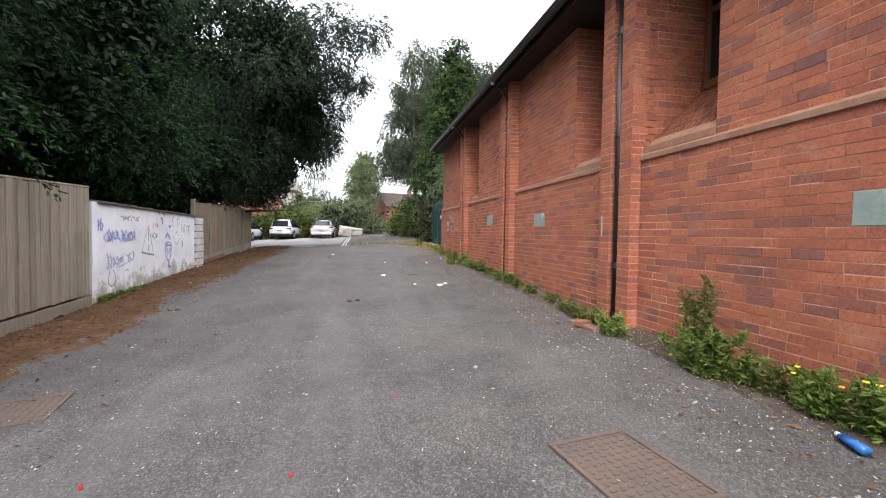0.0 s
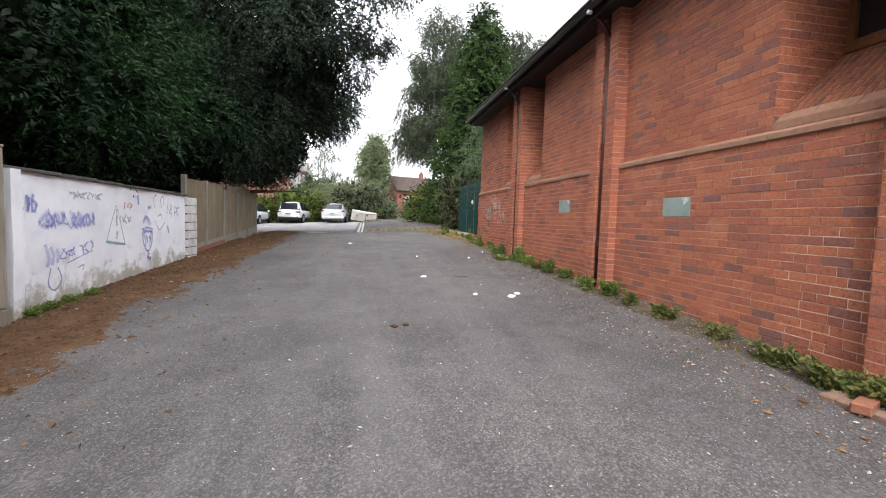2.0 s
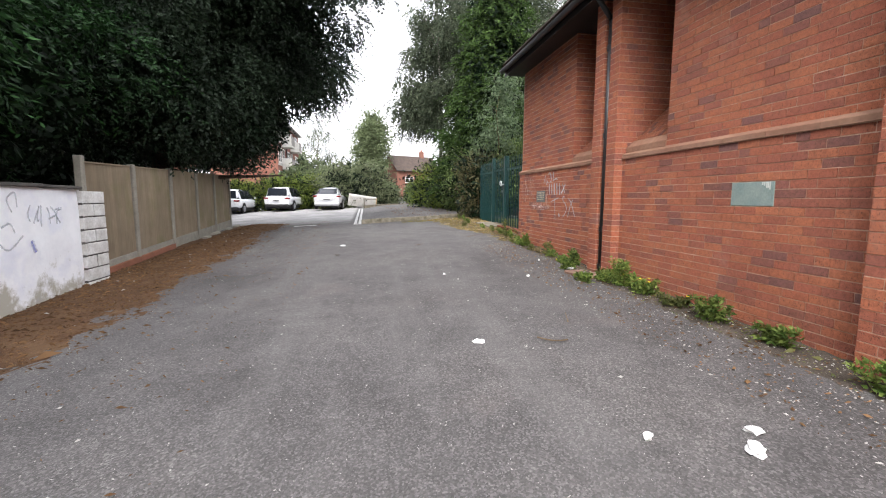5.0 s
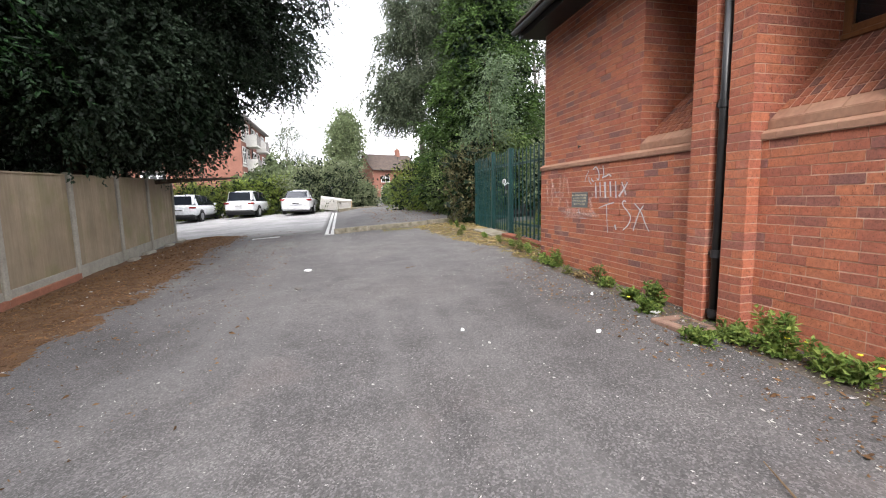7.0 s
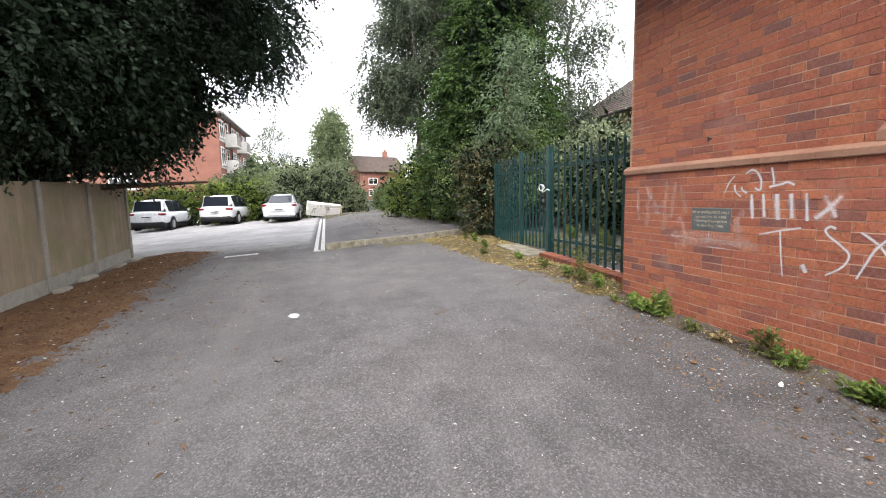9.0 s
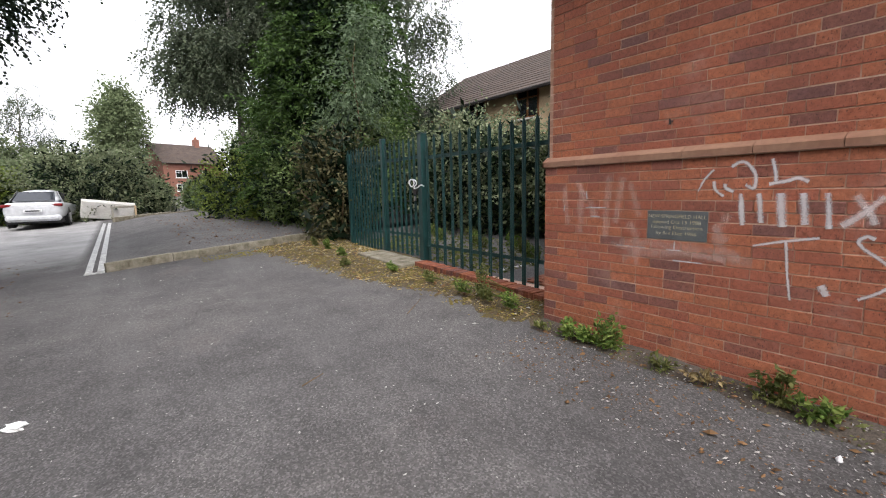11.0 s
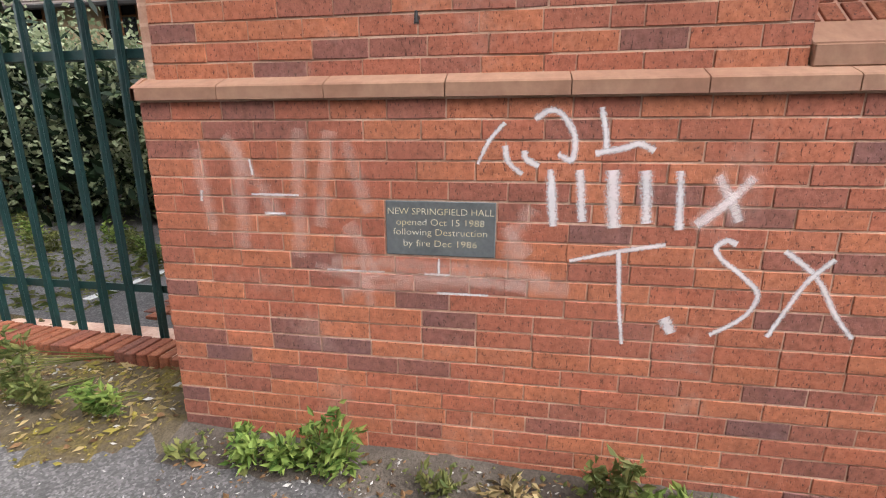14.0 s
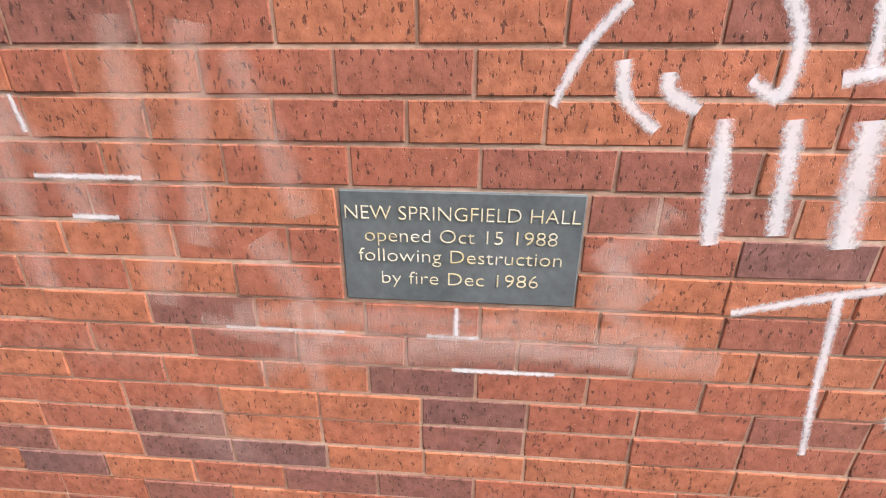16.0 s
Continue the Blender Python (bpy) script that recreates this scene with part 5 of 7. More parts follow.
shrub("dark_shrub", "dark low shrub beside the parking bay", 3.4, 36.8, [(0, 0, 0.6, 1.3, 1.4, 0.9), (2.0, -1, 1.2, 1.4, 1.8, 1.8)], "shrub", 900, (0.10, 0.07), 86)
shrub("pale_shrub", "grey-green flowering shrub behind the dumped mattress", -1.6, 38.6, [(0, 0, 1.4, 2.6, 1.6, 1.9), (2.0, 0.4, 0.7, 1.3, 1.2, 0.9)], "shrub_pale", 1000, (0.13, 0.07), 87)
for i, (x, y) in enumerate(((-13.5, 41.0), (-10.5, 40.6), (-7.6, 40.4), (-5.0, 40.0))):
    shrub("hedge", "overgrown yellow-green hedge behind the parked cars", x, y, [(0, 0, 0.9, 1.8, 1.1, 1.5), (0.7, 0.2, 1.2, 1.2, 1.0, 1.1)], "hedge", 620, (0.13, 0.08), 90 + i, "hedge behind the cars")
for i, (x, y, s) in enumerate(((0.4, 43, 0.45), (3.6, 42, 0.5), (-7.6, 48.6, 1.0), (-3.5, 50, 1.1), (-7.5, 56, 1.4), (1.5, 56, 0.5), (8.5, 46, 0.8), (11, 44, 2.2), (15, 40, 2.0), (11, 36, 1.4))):
    shrub("far_shrub", "soft green shrubbery beyond the car park", x, y, [(0, 0, 1.4 * s, 2.2 * s, 1.6 * s, 1.9 * s), (0.9 * s, 0, 1.9 * s, 1.6 * s, 1.3 * s, 1.6 * s)], "far_tree", 520, (0.22, 0.14), 110 + i, "shrubbery beyond the car park")
for i, (x, y, h, w_) in enumerate(((0.4, 96, 17.4, 3.7), (-14, 80, 9, 4.5), (24.5, 100, 12, 5), (-24, 110, 12, 7), (20, 90, 13, 6), (30, 70, 12, 6))):
    bl = [(0, 0, h * 0.35, w_ * 0.8, w_ * 0.8, h * 0.28), (0, 0, h * 0.6, w_, w_, h * 0.3), (0.5, 0, h * 0.8, w_ * 0.6, w_ * 0.6, h * 0.2)]
    lv = foliage("crown", bl, 1300, 16, 0.7, (0.42, 0.26), 130 + i, 0.2, 0.9, 0.5, 0.16)
    tree("far_tree", "tall grey-green poplar in the distance" if i == 0 else "distant green tree beyond the houses", (x, y), h * 0.85, 0.3, [("crown", lv, "far_tree")], seed=140 + i, group="trees in the distance", count=8, reach=w_ * 0.7)


# ---------------------------------------------------------------- cars
def rounded(ob, levels=2):
    """Smooths a coarse cage into a rounded skin."""
    mod = ob.modifiers.new("round", "SUBSURF")
    mod.levels = mod.render_levels = levels
    return ob


def car(x, y, yaw, paint, label, suv):
    """A parked car, its tail towards -y before the turn, built of lofted sections."""
    c = thing("parked_car", label, "car", (x, y, gz(x, y)), "cars parked in a row", rz=yaw)
    L, Wd, H = (4.35, 1.84, 1.62) if suv else (4.8, 1.84, 1.46)
    belt = 0.98 if suv else 0.92
    low = 0.30
    # stations along the length: y, half width, height of the deck
    if suv:
        st = [(-2.17, 0.74, 0.95), (-2.10, 0.86, belt + 0.02), (-1.6, 0.92, belt + 0.02), (0.6, 0.92, belt), (1.0, 0.91, belt - 0.02), (1.7, 0.86, 0.86), (2.1, 0.70, 0.70)]
        gh = [(-2.02, 0.70, belt), (-1.78, 0.64, H - 0.06), (-1.2, 0.62, H), (-0.1, 0.62, H - 0.01), (0.35, 0.60, H - 0.10), (1.05, 0.70, belt)]
    else:
        st = [(-2.40, 0.72, 0.93), (-2.30, 0.86, 0.99), (-1.7, 0.91, 0.98), (0.7, 0.92, belt), (1.1, 0.91, belt - 0.02), (1.9, 0.86, 0.80), (2.35, 0.68, 0.66)]
        gh = [(-2.00, 0.66, 0.97), (-1.20, 0.58, H - 0.06), (-0.7, 0.58, H), (0.05, 0.58, H - 0.02), (0.4, 0.57, H - 0.10), (1.2, 0.70, belt)]
    bm = bmesh.new()
    rings = []
    for yy, hw, top in st:
        prof = [(-hw + 0.06, low), (-hw, low + 0.22), (-hw - 0.01, (low + top) / 2 + 0.12), (-hw + 0.05, top - 0.04), (-hw + 0.16, top), (hw - 0.16, top), (hw - 0.05, top - 0.04), (hw + 0.01, (low + top) / 2 + 0.12), (hw, low + 0.22), (hw - 0.06, low)]
        rings.append([bm.verts.new((px_, yy, pz)) for px_, pz in prof])
    for a, b in zip(rings, rings[1:]):
        for i in range(len(a)):
            j = (i + 1) % len(a)
            bm.faces.new((a[i], a[j], b[j], b[i]))
    bm.faces.new(rings[0])
    bm.faces.new(rings[-1][::-1])
    bmesh.ops.recalc_face_normals(bm, faces=bm.faces[:])
    rounded(part("body", bm, M[paint], c, "", True))
    bm = bmesh.new()
    rings = []
    for yy, hw, z in gh:
        low_ring = z < belt + 0.2
        prof = [(-0.84, belt - 0.06), (-hw - 0.03, z - 0.02 if low_ring else z - 0.13), (-hw + 0.10, z), (0, z + (0.0 if low_ring else 0.03)), (hw - 0.10, z), (hw + 0.03, z - 0.02 if low_ring else z - 0.13), (0.84, belt - 0.06)]
        rings.append([bm.verts.new((px_, yy, pz)) for px_, pz in prof])
    for a, b in zip(rings, rings[1:]):
        for i in range(7):
            k = (i + 1) % 7
            bm.faces.new((a[i], a[k], b[k], b[i]))
    bm.faces.new(rings[0])
    bm.faces.new(rings[-1][::-1])
    bmesh.ops.recalc_face_normals(bm, faces=bm.faces[:])
    rounded(part("cabin", bm, M[paint], c, "", True))
    # side glass, rear glass
    for s in (-1, 1):
        bm = bmesh.new()
        top = [(s * (hw + 0.005), yy, z - 0.04) for yy, hw, z in gh[1:-1]]
        bot = [(s * (0.80 if suv else 0.78), gh[0][0] + 0.32, belt + 0.02), (s * 0.80, gh[-1][0] - 0.05, belt + 0.01)]
        bm.faces.new([bm.verts.new(p) for p in [bot[0]] + top + [bot[1]]])
        part("side_window", bm, M["car_glass"], c)
        for k in (0.35, 0.62):
            yy = bot[0][1] + (bot[1][1] - bot[0][1]) * k
            part("door_pillar", boxed((s * 0.69 - 0.05, yy - 0.035, belt), (s * 0.69 + 0.05, yy + 0.035, H - 0.1), 0.01), M["car_black"], c)
        bm = bmesh.new()
        pts = [(s * 0.80, gh[0][0] + 0.2, belt), (s * (gh[1][1] + 0.012), gh[1][0] - 0.02, gh[1][2]), (s * (gh[1][1] + 0.015), gh[1][0] + 0.2, gh[1][2] + 0.01), (s * 0.82, gh[0][0] + 0.5, belt)]
        bm.faces.new([bm.verts.new(p) for p in pts])
        part("rear_pillar", bm, M[paint], c)
        part("mirror", boxed((s * 0.94 - 0.07, 0.72, belt + 0.0), (s * 0.94 + 0.07, 0.84, belt + 0.13), 0.03), M[paint], c)
        tl = boxed((s * 0.70 - 0.17, st[1][0] - 0.07, 0.80), (s * 0.70 + 0.17, st[1][0] + 0.16, 0.92), 0.03)
        part("tail_lamp", tl, M["tail_red"], c)
        for wy in (-1.32, 1.36):
            bm = bmesh.new()
            tube(bm, (s * 0.70, wy, 0.335), (s * 0.93, wy, 0.335), 0.335, seg=28)
            bmesh.ops.bevel(bm, geom=[e for e in bm.edges if len(e.link_faces) == 2 and e.calc_face_angle(0) > 1], offset=0.03, segments=2, affect="EDGES")
            wheel = part("wheel", bm, M["tyre"], c)
            bm = bmesh.new()
            tube(bm, (s * 0.925, wy, 0.335), (s * 0.938, wy, 0.335), 0.215, seg=24)
            for k in range(5):
                an = k * 1.2566
                tube(bm, (s * 0.942, wy, 0.335), (s * 0.942, wy + 0.2 * math.cos(an), 0.335 + 0.2 * math.sin(an)), 0.025, 0.018, 6)
            part("rim", bm, M["alloy"], wheel)
            part("wheel_arch", tube(bmesh.new(), (s * 0.915, wy, 0.36), (s * 0.922, wy, 0.36), 0.385, seg=28), M["car_black"], c)
    g0, g1 = gh[0], gh[1]
    bm = bmesh.new()
    nrm = Vector((0, -(g1[2] - g0[2]), (g1[0] - g0[0]))).normalized() * 0.012
    bm.faces.new([bm.verts.new(Vector(p) + nrm) for p in ((-g0[1] + 0.04, g0[0] + 0.03, g0[2] + 0.04), (g0[1] - 0.04, g0[0] + 0.03, g0[2] + 0.04), (g1[1] - 0.05, g1[0] - 0.02, g1[2] - 0.03), (-g1[1] + 0.05, g1[0] - 0.02, g1[2] - 0.03))])
    part("rear_window", bm, M["car_glass"], c)
    part("rear_bumper", boxed((-0.80, st[0][0] - 0.03, 0.26), (0.80, st[0][0] + 0.30, 0.50), 0.08), M["car_black" if suv else paint], c)
    part("plate", boxed((-0.26, st[0][0] - 0.065, 0.66 if suv else 0.60), (0.26, st[0][0] - 0.02, 0.77 if suv else 0.71), 0.005), M["white_plastic"], c)
    part("plate_bar", boxed((-0.20, st[0][0] - 0.070, 0.69 if suv else 0.63), (0.20, st[0][0] - 0.064, 0.74 if suv else 0.68)), M["car_black"], c)
    part("underside", boxed((-0.80, st[0][0] + 0.1, 0.18), (0.80, st[-1][0] - 0.1, 0.34), 0.02), M["car_black"], c)
    return c


car(-9.6, 38.6, -5, "car_white", "white compact off-road car parked before the hedge", True)
car(-6.35, 39.0, -9, "car_white", "white compact off-road car with dark rear window", True)
car(-3.15, 37.6, -3, "car_silver", "silver-white saloon car parked tail to the drive", False)

# ---------------------------------------------------------------- car park edges and paint
def strip_on_ground(name, pts, width, height, material, label, category, sink=0.05, seg=0.9):
    """A line of kerb pieces or paint along a polyline on the ground."""
    t = thing(name, label, category, (pts[0][0], pts[0][1], 0), kind="structure")
    for (ax, ay), (bx, by) in zip(pts, pts[1:]):
        L = math.hypot(bx - ax, by - ay)
        n_ = max(1, round(L / seg))
        for i in range(n_):
            p0 = (ax + (bx - ax) * i / n_, ay + (by - ay) * i / n_)
            p1 = (ax + (bx - ax) * (i + 1) / n_, ay + (by - ay) * (i + 1) / n_)
            l_ = L / n_
            m4 = Matrix.Translation((p0[0] - pts[0][0], p0[1] - pts[0][1], gz(*p0))) @ Matrix.Rotation(math.atan2(p0[0] - p1[0], p1[1] - p0[1]), 4, "Z") @ Matrix.Rotation(math.atan2(gz(*p1) - gz(*p0), l_), 4, "X")
            part("kerb_piece" if height > 0.02 else "paint_piece", boxed((-width / 2, 0.004, -sink), (width / 2, l_ - 0.004, height + random.uniform(-0.1, 0.1) * height), min(0.012, height * 0.3), m4), M[material], t)
    return t


FRONT = [(-0.95, 22.42), (1.1, 22.80), (3.9, 23.2)]
BACK = [(-0.90, 35.0), (1.2, 36.0), (3.4, 37.2)]
strip_on_ground("kerb", FRONT, 0.14, 0.165, "kerb", "mossy concrete kerb along the parking bay", "kerb")
strip_on_ground("far_kerb", BACK, 0.16, 0.20, "kerb", "mossy concrete kerb at the back of the bay", "kerb")
bx = np.linspace(-0.93, 6.5, 60)
bt = np.linspace(0, 1, 90)
fy_ = np.interp(bx, [p[0] for p in FRONT], [p[1] for p in FRONT]) + 0.05
by_ = np.interp(bx, [p[0] for p in BACK], [p[1] for p in BACK]) - 0.05
X, T = np.meshgrid(bx, bt, indexing="ij")
Y = fy_[:, None] + (by_ - fy_)[:, None] * T
Z = ground_z(X, Y) + 0.012 + 0.125 * np.clip((X + 0.9) / 1.2, 0, 1) + 0.004 * wave(X, Y, 1.4, 2)
idx = np.arange(60 * 90).reshape(60, 90)
bay = link("parking_bay", array_mesh("parking_bay", np.stack([X, Y, Z], -1).reshape(-1, 3), np.stack([idx[:-1, :-1], idx[1:, :-1], idx[1:, 1:], idx[:-1, 1:]], -1).reshape(-1, 4)), M["asphalt"])
bay.data.shade_smooth()
tagged(bay, "raised dark asphalt parking bay behind a mossy kerb", "parking bay", kind="structure")
strip_on_ground("bay_line", [(-1.02, 22.52), (-1.02, 35.0)], 0.10, 0.012, "line_paint", "worn white parking bay line", "road marking", 0.02, 1.1)
strip_on_ground("bay_line_pair", [(-1.19, 22.52), (-1.19, 35.0)], 0.10, 0.012, "line_paint", "worn white parking bay line", "road marking", 0.02, 1.1)
strip_on_ground("bay_line_end", [(-1.25, 22.44), (-0.96, 22.42)], 0.13, 0.012, "line_paint", "short white bar closing the bay lines", "road marking", 0.02, 0.4)
strip_on_ground("dash_mark", [(-3.42, 22.95), (-2.62, 22.98)], 0.20, 0.012, "line_paint", "short worn white dash on asphalt", "road marking", 0.02, 0.4)

mt = thing("dumped_mattress", "stained white mattress dumped against the shrubs", "mattress", (-1.05, 37.2, gz(-1.05, 37.2)), rz=0)
m4 = pose(0, 0, 0.42, -68, 8, 4)
part("mattress", boxed((-0.95, -0.42, -0.1), (0.95, 0.42, 0.1), 0.05, m4), M["mattress"], mt)
part("piping", boxed((-0.955, -0.425, 0.06), (0.955, 0.425, 0.075), 0.005, m4), M["white_frame"], mt)
rail = thing("low_barrier", "low grey metal barrier beside the mattress", "barrier", (-0.55, 35.9, gz(-0.55, 35.9)))
for x_ in (-0.35, 0.45):
    part("post", boxed((x_ - 0.035, -0.035, -0.1), (x_ + 0.035, 0.035, 0.62), 0.006), M["cream_wall" if x_ > 0 else "concrete"], rail)
part("rail", boxed((-0.40, -0.03, 0.54), (0.50, 0.03, 0.62), 0.01), M["concrete"], rail)


# ---------------------------------------------------------------- buildings beyond
def window_in(parent, x, y, z, w_, h_, face, mats=("white_frame", "glass"), bars=2):
    """A window on a wall that faces -y (face 's'), -x ('w') or +x ('e'), at its lower left corner."""
    m4 = {"s": Matrix.Translation((x, y, z)), "e": Matrix.Translation((x, y, z)) @ Matrix.Rotation(radians(90), 4, "Z"),
          "w": Matrix.Translation((x, y, z)) @ Matrix.Rotation(radians(-90), 4, "Z")}[face]
    bm = bmesh.new()
    t_ = 0.07
    box(bm, (0, -0.03, 0), (w_, 0.05, t_), 0, m4)
    box(bm, (0, -0.03, h_ - t_), (w_, 0.05, h_), 0, m4)
    for k in range(bars + 1):
        xx = (w_ - t_) * k / bars
        box(bm, (xx, -0.03, t_), (xx + t_, 0.05, h_ - t_), 0, m4)
    box(bm, (t_, -0.028, h_ * 0.66), (w_ - t_, 0.045, h_ * 0.66 + 0.05), 0, m4)
    wdw = part("window", bm, M[mats[0]], parent)
    part("pane", boxed((t_, 0.0, t_), (w_ - t_, 0.01, h_ - t_), 0, m4), M[mats[1]], wdw)
    part("sill", boxed((-0.08, -0.12, -0.08), (w_ + 0.08, 0.03, 0.0), 0.01, m4), M["balcony"], wdw)
    return wdw


fx, fy = -8.95, 50.0
flats = thing("apartment_block", "red brick apartment block with pale windows and balconies", "apartment block", (fx, fy, gz(fx, fy)), kind="")
part("wall", boxed((-16, 0, -1), (0, 13.4, 8.2)), M["far_brick"], flats)
part("roof", boxed((-16.3, -0.25, 8.2), (0.45, 13.7, 8.42), 0.04), M["balcony_soffit"], flats)
for z in (2.0, 4.25, 6.45):
    window_in(flats, -7.9, -0.02, z + 0.3, 1.9, 1.2, "s", bars=3)
    window_in(flats, -13.6, -0.02, z + 0.3, 1.9, 1.2, "s", bars=3)
    for yy, w_, tall in ((0.5, 1.5, 1.45), (2.6, 1.0, 1.9), (5.2, 1.7, 1.45), (7.6, 1.0, 1.9), (10.4, 1.7, 1.45)):
        window_in(flats, 0.02, yy, z + 1.45 - tall, w_, tall, "e", bars=2 if w_ > 1.2 else 1)
    for yy in (2.2, 7.2):
        b = part("balcony", boxed((0, yy, z - 0.62), (1.0, yy + 1.9, z - 0.47), 0.02), M["balcony"], flats)
        part("balcony_rail", boxed((0.94, yy, z + 0.42), (1.0, yy + 1.9, z + 0.48), 0.01), M["balcony_soffit"], b)
        for k in range(9):
            part("baluster", boxed((0.955, yy + 0.03 + k * 0.225, z - 0.47), (0.985, yy + 0.06 + k * 0.225, z + 0.42)), M["balcony_soffit"], b)
        part("balcony_side", boxed((0.02, yy, z - 0.47), (0.94, yy + 0.05, z + 0.48), 0.01), M["balcony"], b)
    part("storey_band", boxed((0.0, 0.25, z - 0.30), (0.05, 13.1, z - 0.10)), M["balcony"], flats)
part("drainpipe", tube(bmesh.new(), (0.08, 4.6, -0.5), (0.08, 4.6, 8.2), 0.06, seg=8), M["fascia"], flats)


def gabled_house(x, y, L, D, eave, ridge, wallmat, label, turn=0, along="x", windows=()):
    h = thing("house", label, "house", (x, y, gz(x, y)), rz=turn)
    bm = boxed((-L / 2, 0, -1), (L / 2, D, eave))
    part("wall", bm, M[wallmat], h)
    for s in (-L / 2 + 0.001, L / 2 - 0.25):
        bm = bmesh.new()
        vs = [bm.verts.new((s + dx, yy, zz)) for dx in (0, 0.249) for yy, zz in ((0, eave), (D, eave), (D / 2, ridge - 0.06))]
        bm.faces.new(vs[:3])
        bm.faces.new(vs[3:][::-1])
        for i, j in ((0, 1), (1, 2), (2, 0)):
            bm.faces.new((vs[j], vs[i], vs[i + 3], vs[j + 3]))
        bmesh.ops.recalc_face_normals(bm, faces=bm.faces[:])
        part("gable", bm, M[wallmat], h)
    for s in (-1, 1):
        bm = bmesh.new()
        y_e = -0.45 if s < 0 else D + 0.45
        sl = (ridge - eave) / (D / 2)
        ze = eave - 0.45 * sl
        vs = [bm.verts.new(p) for p in ((-L / 2 - 0.3, y_e, ze), (L / 2 + 0.3, y_e, ze), (L / 2 + 0.3, D / 2, ridge), (-L / 2 - 0.3, D / 2, ridge))]
        top = [bm.verts.new(v.co + Vector((0, 0, 0.12))) for v in vs]
        bm.faces.new(vs[::-1])
        bm.faces.new(top)
        for i in range(4):
            j = (i + 1) % 4
            bm.faces.new((vs[i], vs[j], top[j], top[i]))
        bmesh.ops.recalc_face_normals(bm, faces=bm.faces[:])
        rf = part("roof", bm, M["roof_tile"], h, "brown tiled roof slope")
        bm = bmesh.new()
        nrow = 16
        for k in range(nrow):
            t0 = k / nrow
            yy = y_e + (D / 2 - y_e) * t0
            zz = ze + (ridge - ze) * t0 + 0.12
            y2 = y_e + (D / 2 - y_e) * (k + 1) / nrow
            z2 = ze + (ridge - ze) * (k + 1) / nrow + 0.12
            a_ = [bm.verts.new(p) for p in ((-L / 2 - 0.3, yy, zz + 0.04), (L / 2 + 0.3, yy, zz + 0.04), (L / 2 + 0.3, y2, z2 + 0.005), (-L / 2 - 0.3, y2, z2 + 0.005))]
            b_ = [bm.verts.new(p) for p in ((-L / 2 - 0.3, yy, zz), (L / 2 + 0.3, yy, zz))]
            bm.faces.new(a_)
            bm.faces.new((b_[0], b_[1], a_[1], a_[0]))
        part("tile_course", bm, M["roof_tile"], rf)["kind"] = "stuff"
        part("gutter", boxed((-L / 2 - 0.3, min(y_e, y_e + s * 0.1), ze + 0.0), (L / 2 + 0.3, max(y_e, y_e + s * 0.1), ze + 0.12), 0.02), M["fascia"], h)
    for wx, wz, ww_, wh in windows:
        window_in(h, wx, -0.02, wz, ww_, wh, "s")
    return h


gabled_house(16.6 - 3.3, 23.5, 16.5, 8.6, 5.0, 7.7, "cream_wall", "cream brick house with brown tiled roof behind shrubs", 0)
bpy.data.objects["house"].matrix_basis = pose(13.4, 26.3, gz(9, 23.2), 0, 0, -90)
for wx in (-6.2, -2.6, 0.6, 3.2, 6.4):
    window_in(bpy.data.objects["house"], wx - 0.6, -0.02, 3.75, 1.2, 1.2, "s", ("wood_frame", "glass"))
    window_in(bpy.data.objects["house"], wx - 0.6, -0.02, 1.0, 1.2, 1.2, "s", ("wood_frame", "glass"))
far_house = gabled_house(10.3, 98, 10, 8, 5.6, 8.7, "far_brick", "red brick house with a brown roof and chimney in the distance", 20, windows=((-3.2, 3.0, 1.9, 1.2), (1.2, 3.0, 1.6, 1.2), (-3.2, 0.8, 1.6, 1.2)))
stack = part("chimney", boxed((2.2, 3.5, 7.9), (3.0, 4.5, 9.9), 0.02), M["far_brick"], far_house)
for cy in (3.8, 4.2):
    part("chimney_pot", tube(bmesh.new(), (2.6, cy, 9.9), (2.6, cy, 10.3), 0.13, 0.11, 10), M["gravelboard_red"], stack)
gabled_house(-9.0, 112, 10, 8.5, 4.6, 7.6, "far_brick", "low brick house beyond the shrubbery", 0, windows=((-3.6, 2.6, 1.6, 1.2), (0, 2.6, 1.6, 1.2), (2.6, 2.6, 1.6, 1.2)))

# plain ground and low wall inside the palisade
part_wall = thing("inner_wall", "low red brick wall with dark railings inside the yard", "brick wall", (8.6, 17.2, gz(8.6, 17.2)))
part("core", boxed((-0.1, -1.6, -0.2), (0.1, 5.5, 0.95)), M["mortar"], part_wall)
f = bricks_on(-1.6, 5.5, 0.0, 0.95, seed=70)
w = link("brickwork", brick_mesh("brickwork", f, facing_west(-0.11), seed=70), M["brick"], part_wall)
w["kind"] = "stuff"
strip_on_ground("yard_line", [(3.9, 17.6), (8.2, 17.2)], 0.09, 0.012, "line_paint", "thin white line across the yard behind the palisade", "road marking", 0.02, 1.0)
# brick paving behind the palisade
paving = thing("brick_paving", "red brick paving strip inside the yard", "paving", (4.4, 16.6, gz(4.4, 16.6)), kind="structure")
pm = bpy.data.meshes.new("brick")
bm = boxed((-0.10, -0.05, -0.04), (0.10, 0.05, 0.022), 0.004)
bm.to_mesh(pm)
bm.free()
pm.materials.append(M["sill_brick"])
for i in range(12):
    for j in range(8):
        o = link("brick", pm, None, paving)
        o.location = (-0.6 + i * 0.208 + (0.1 if j % 2 else 0), -0.42 + j * 0.106, 0.04 * (-0.6 + i * 0.208) + random.uniform(-0.003, 0.003))

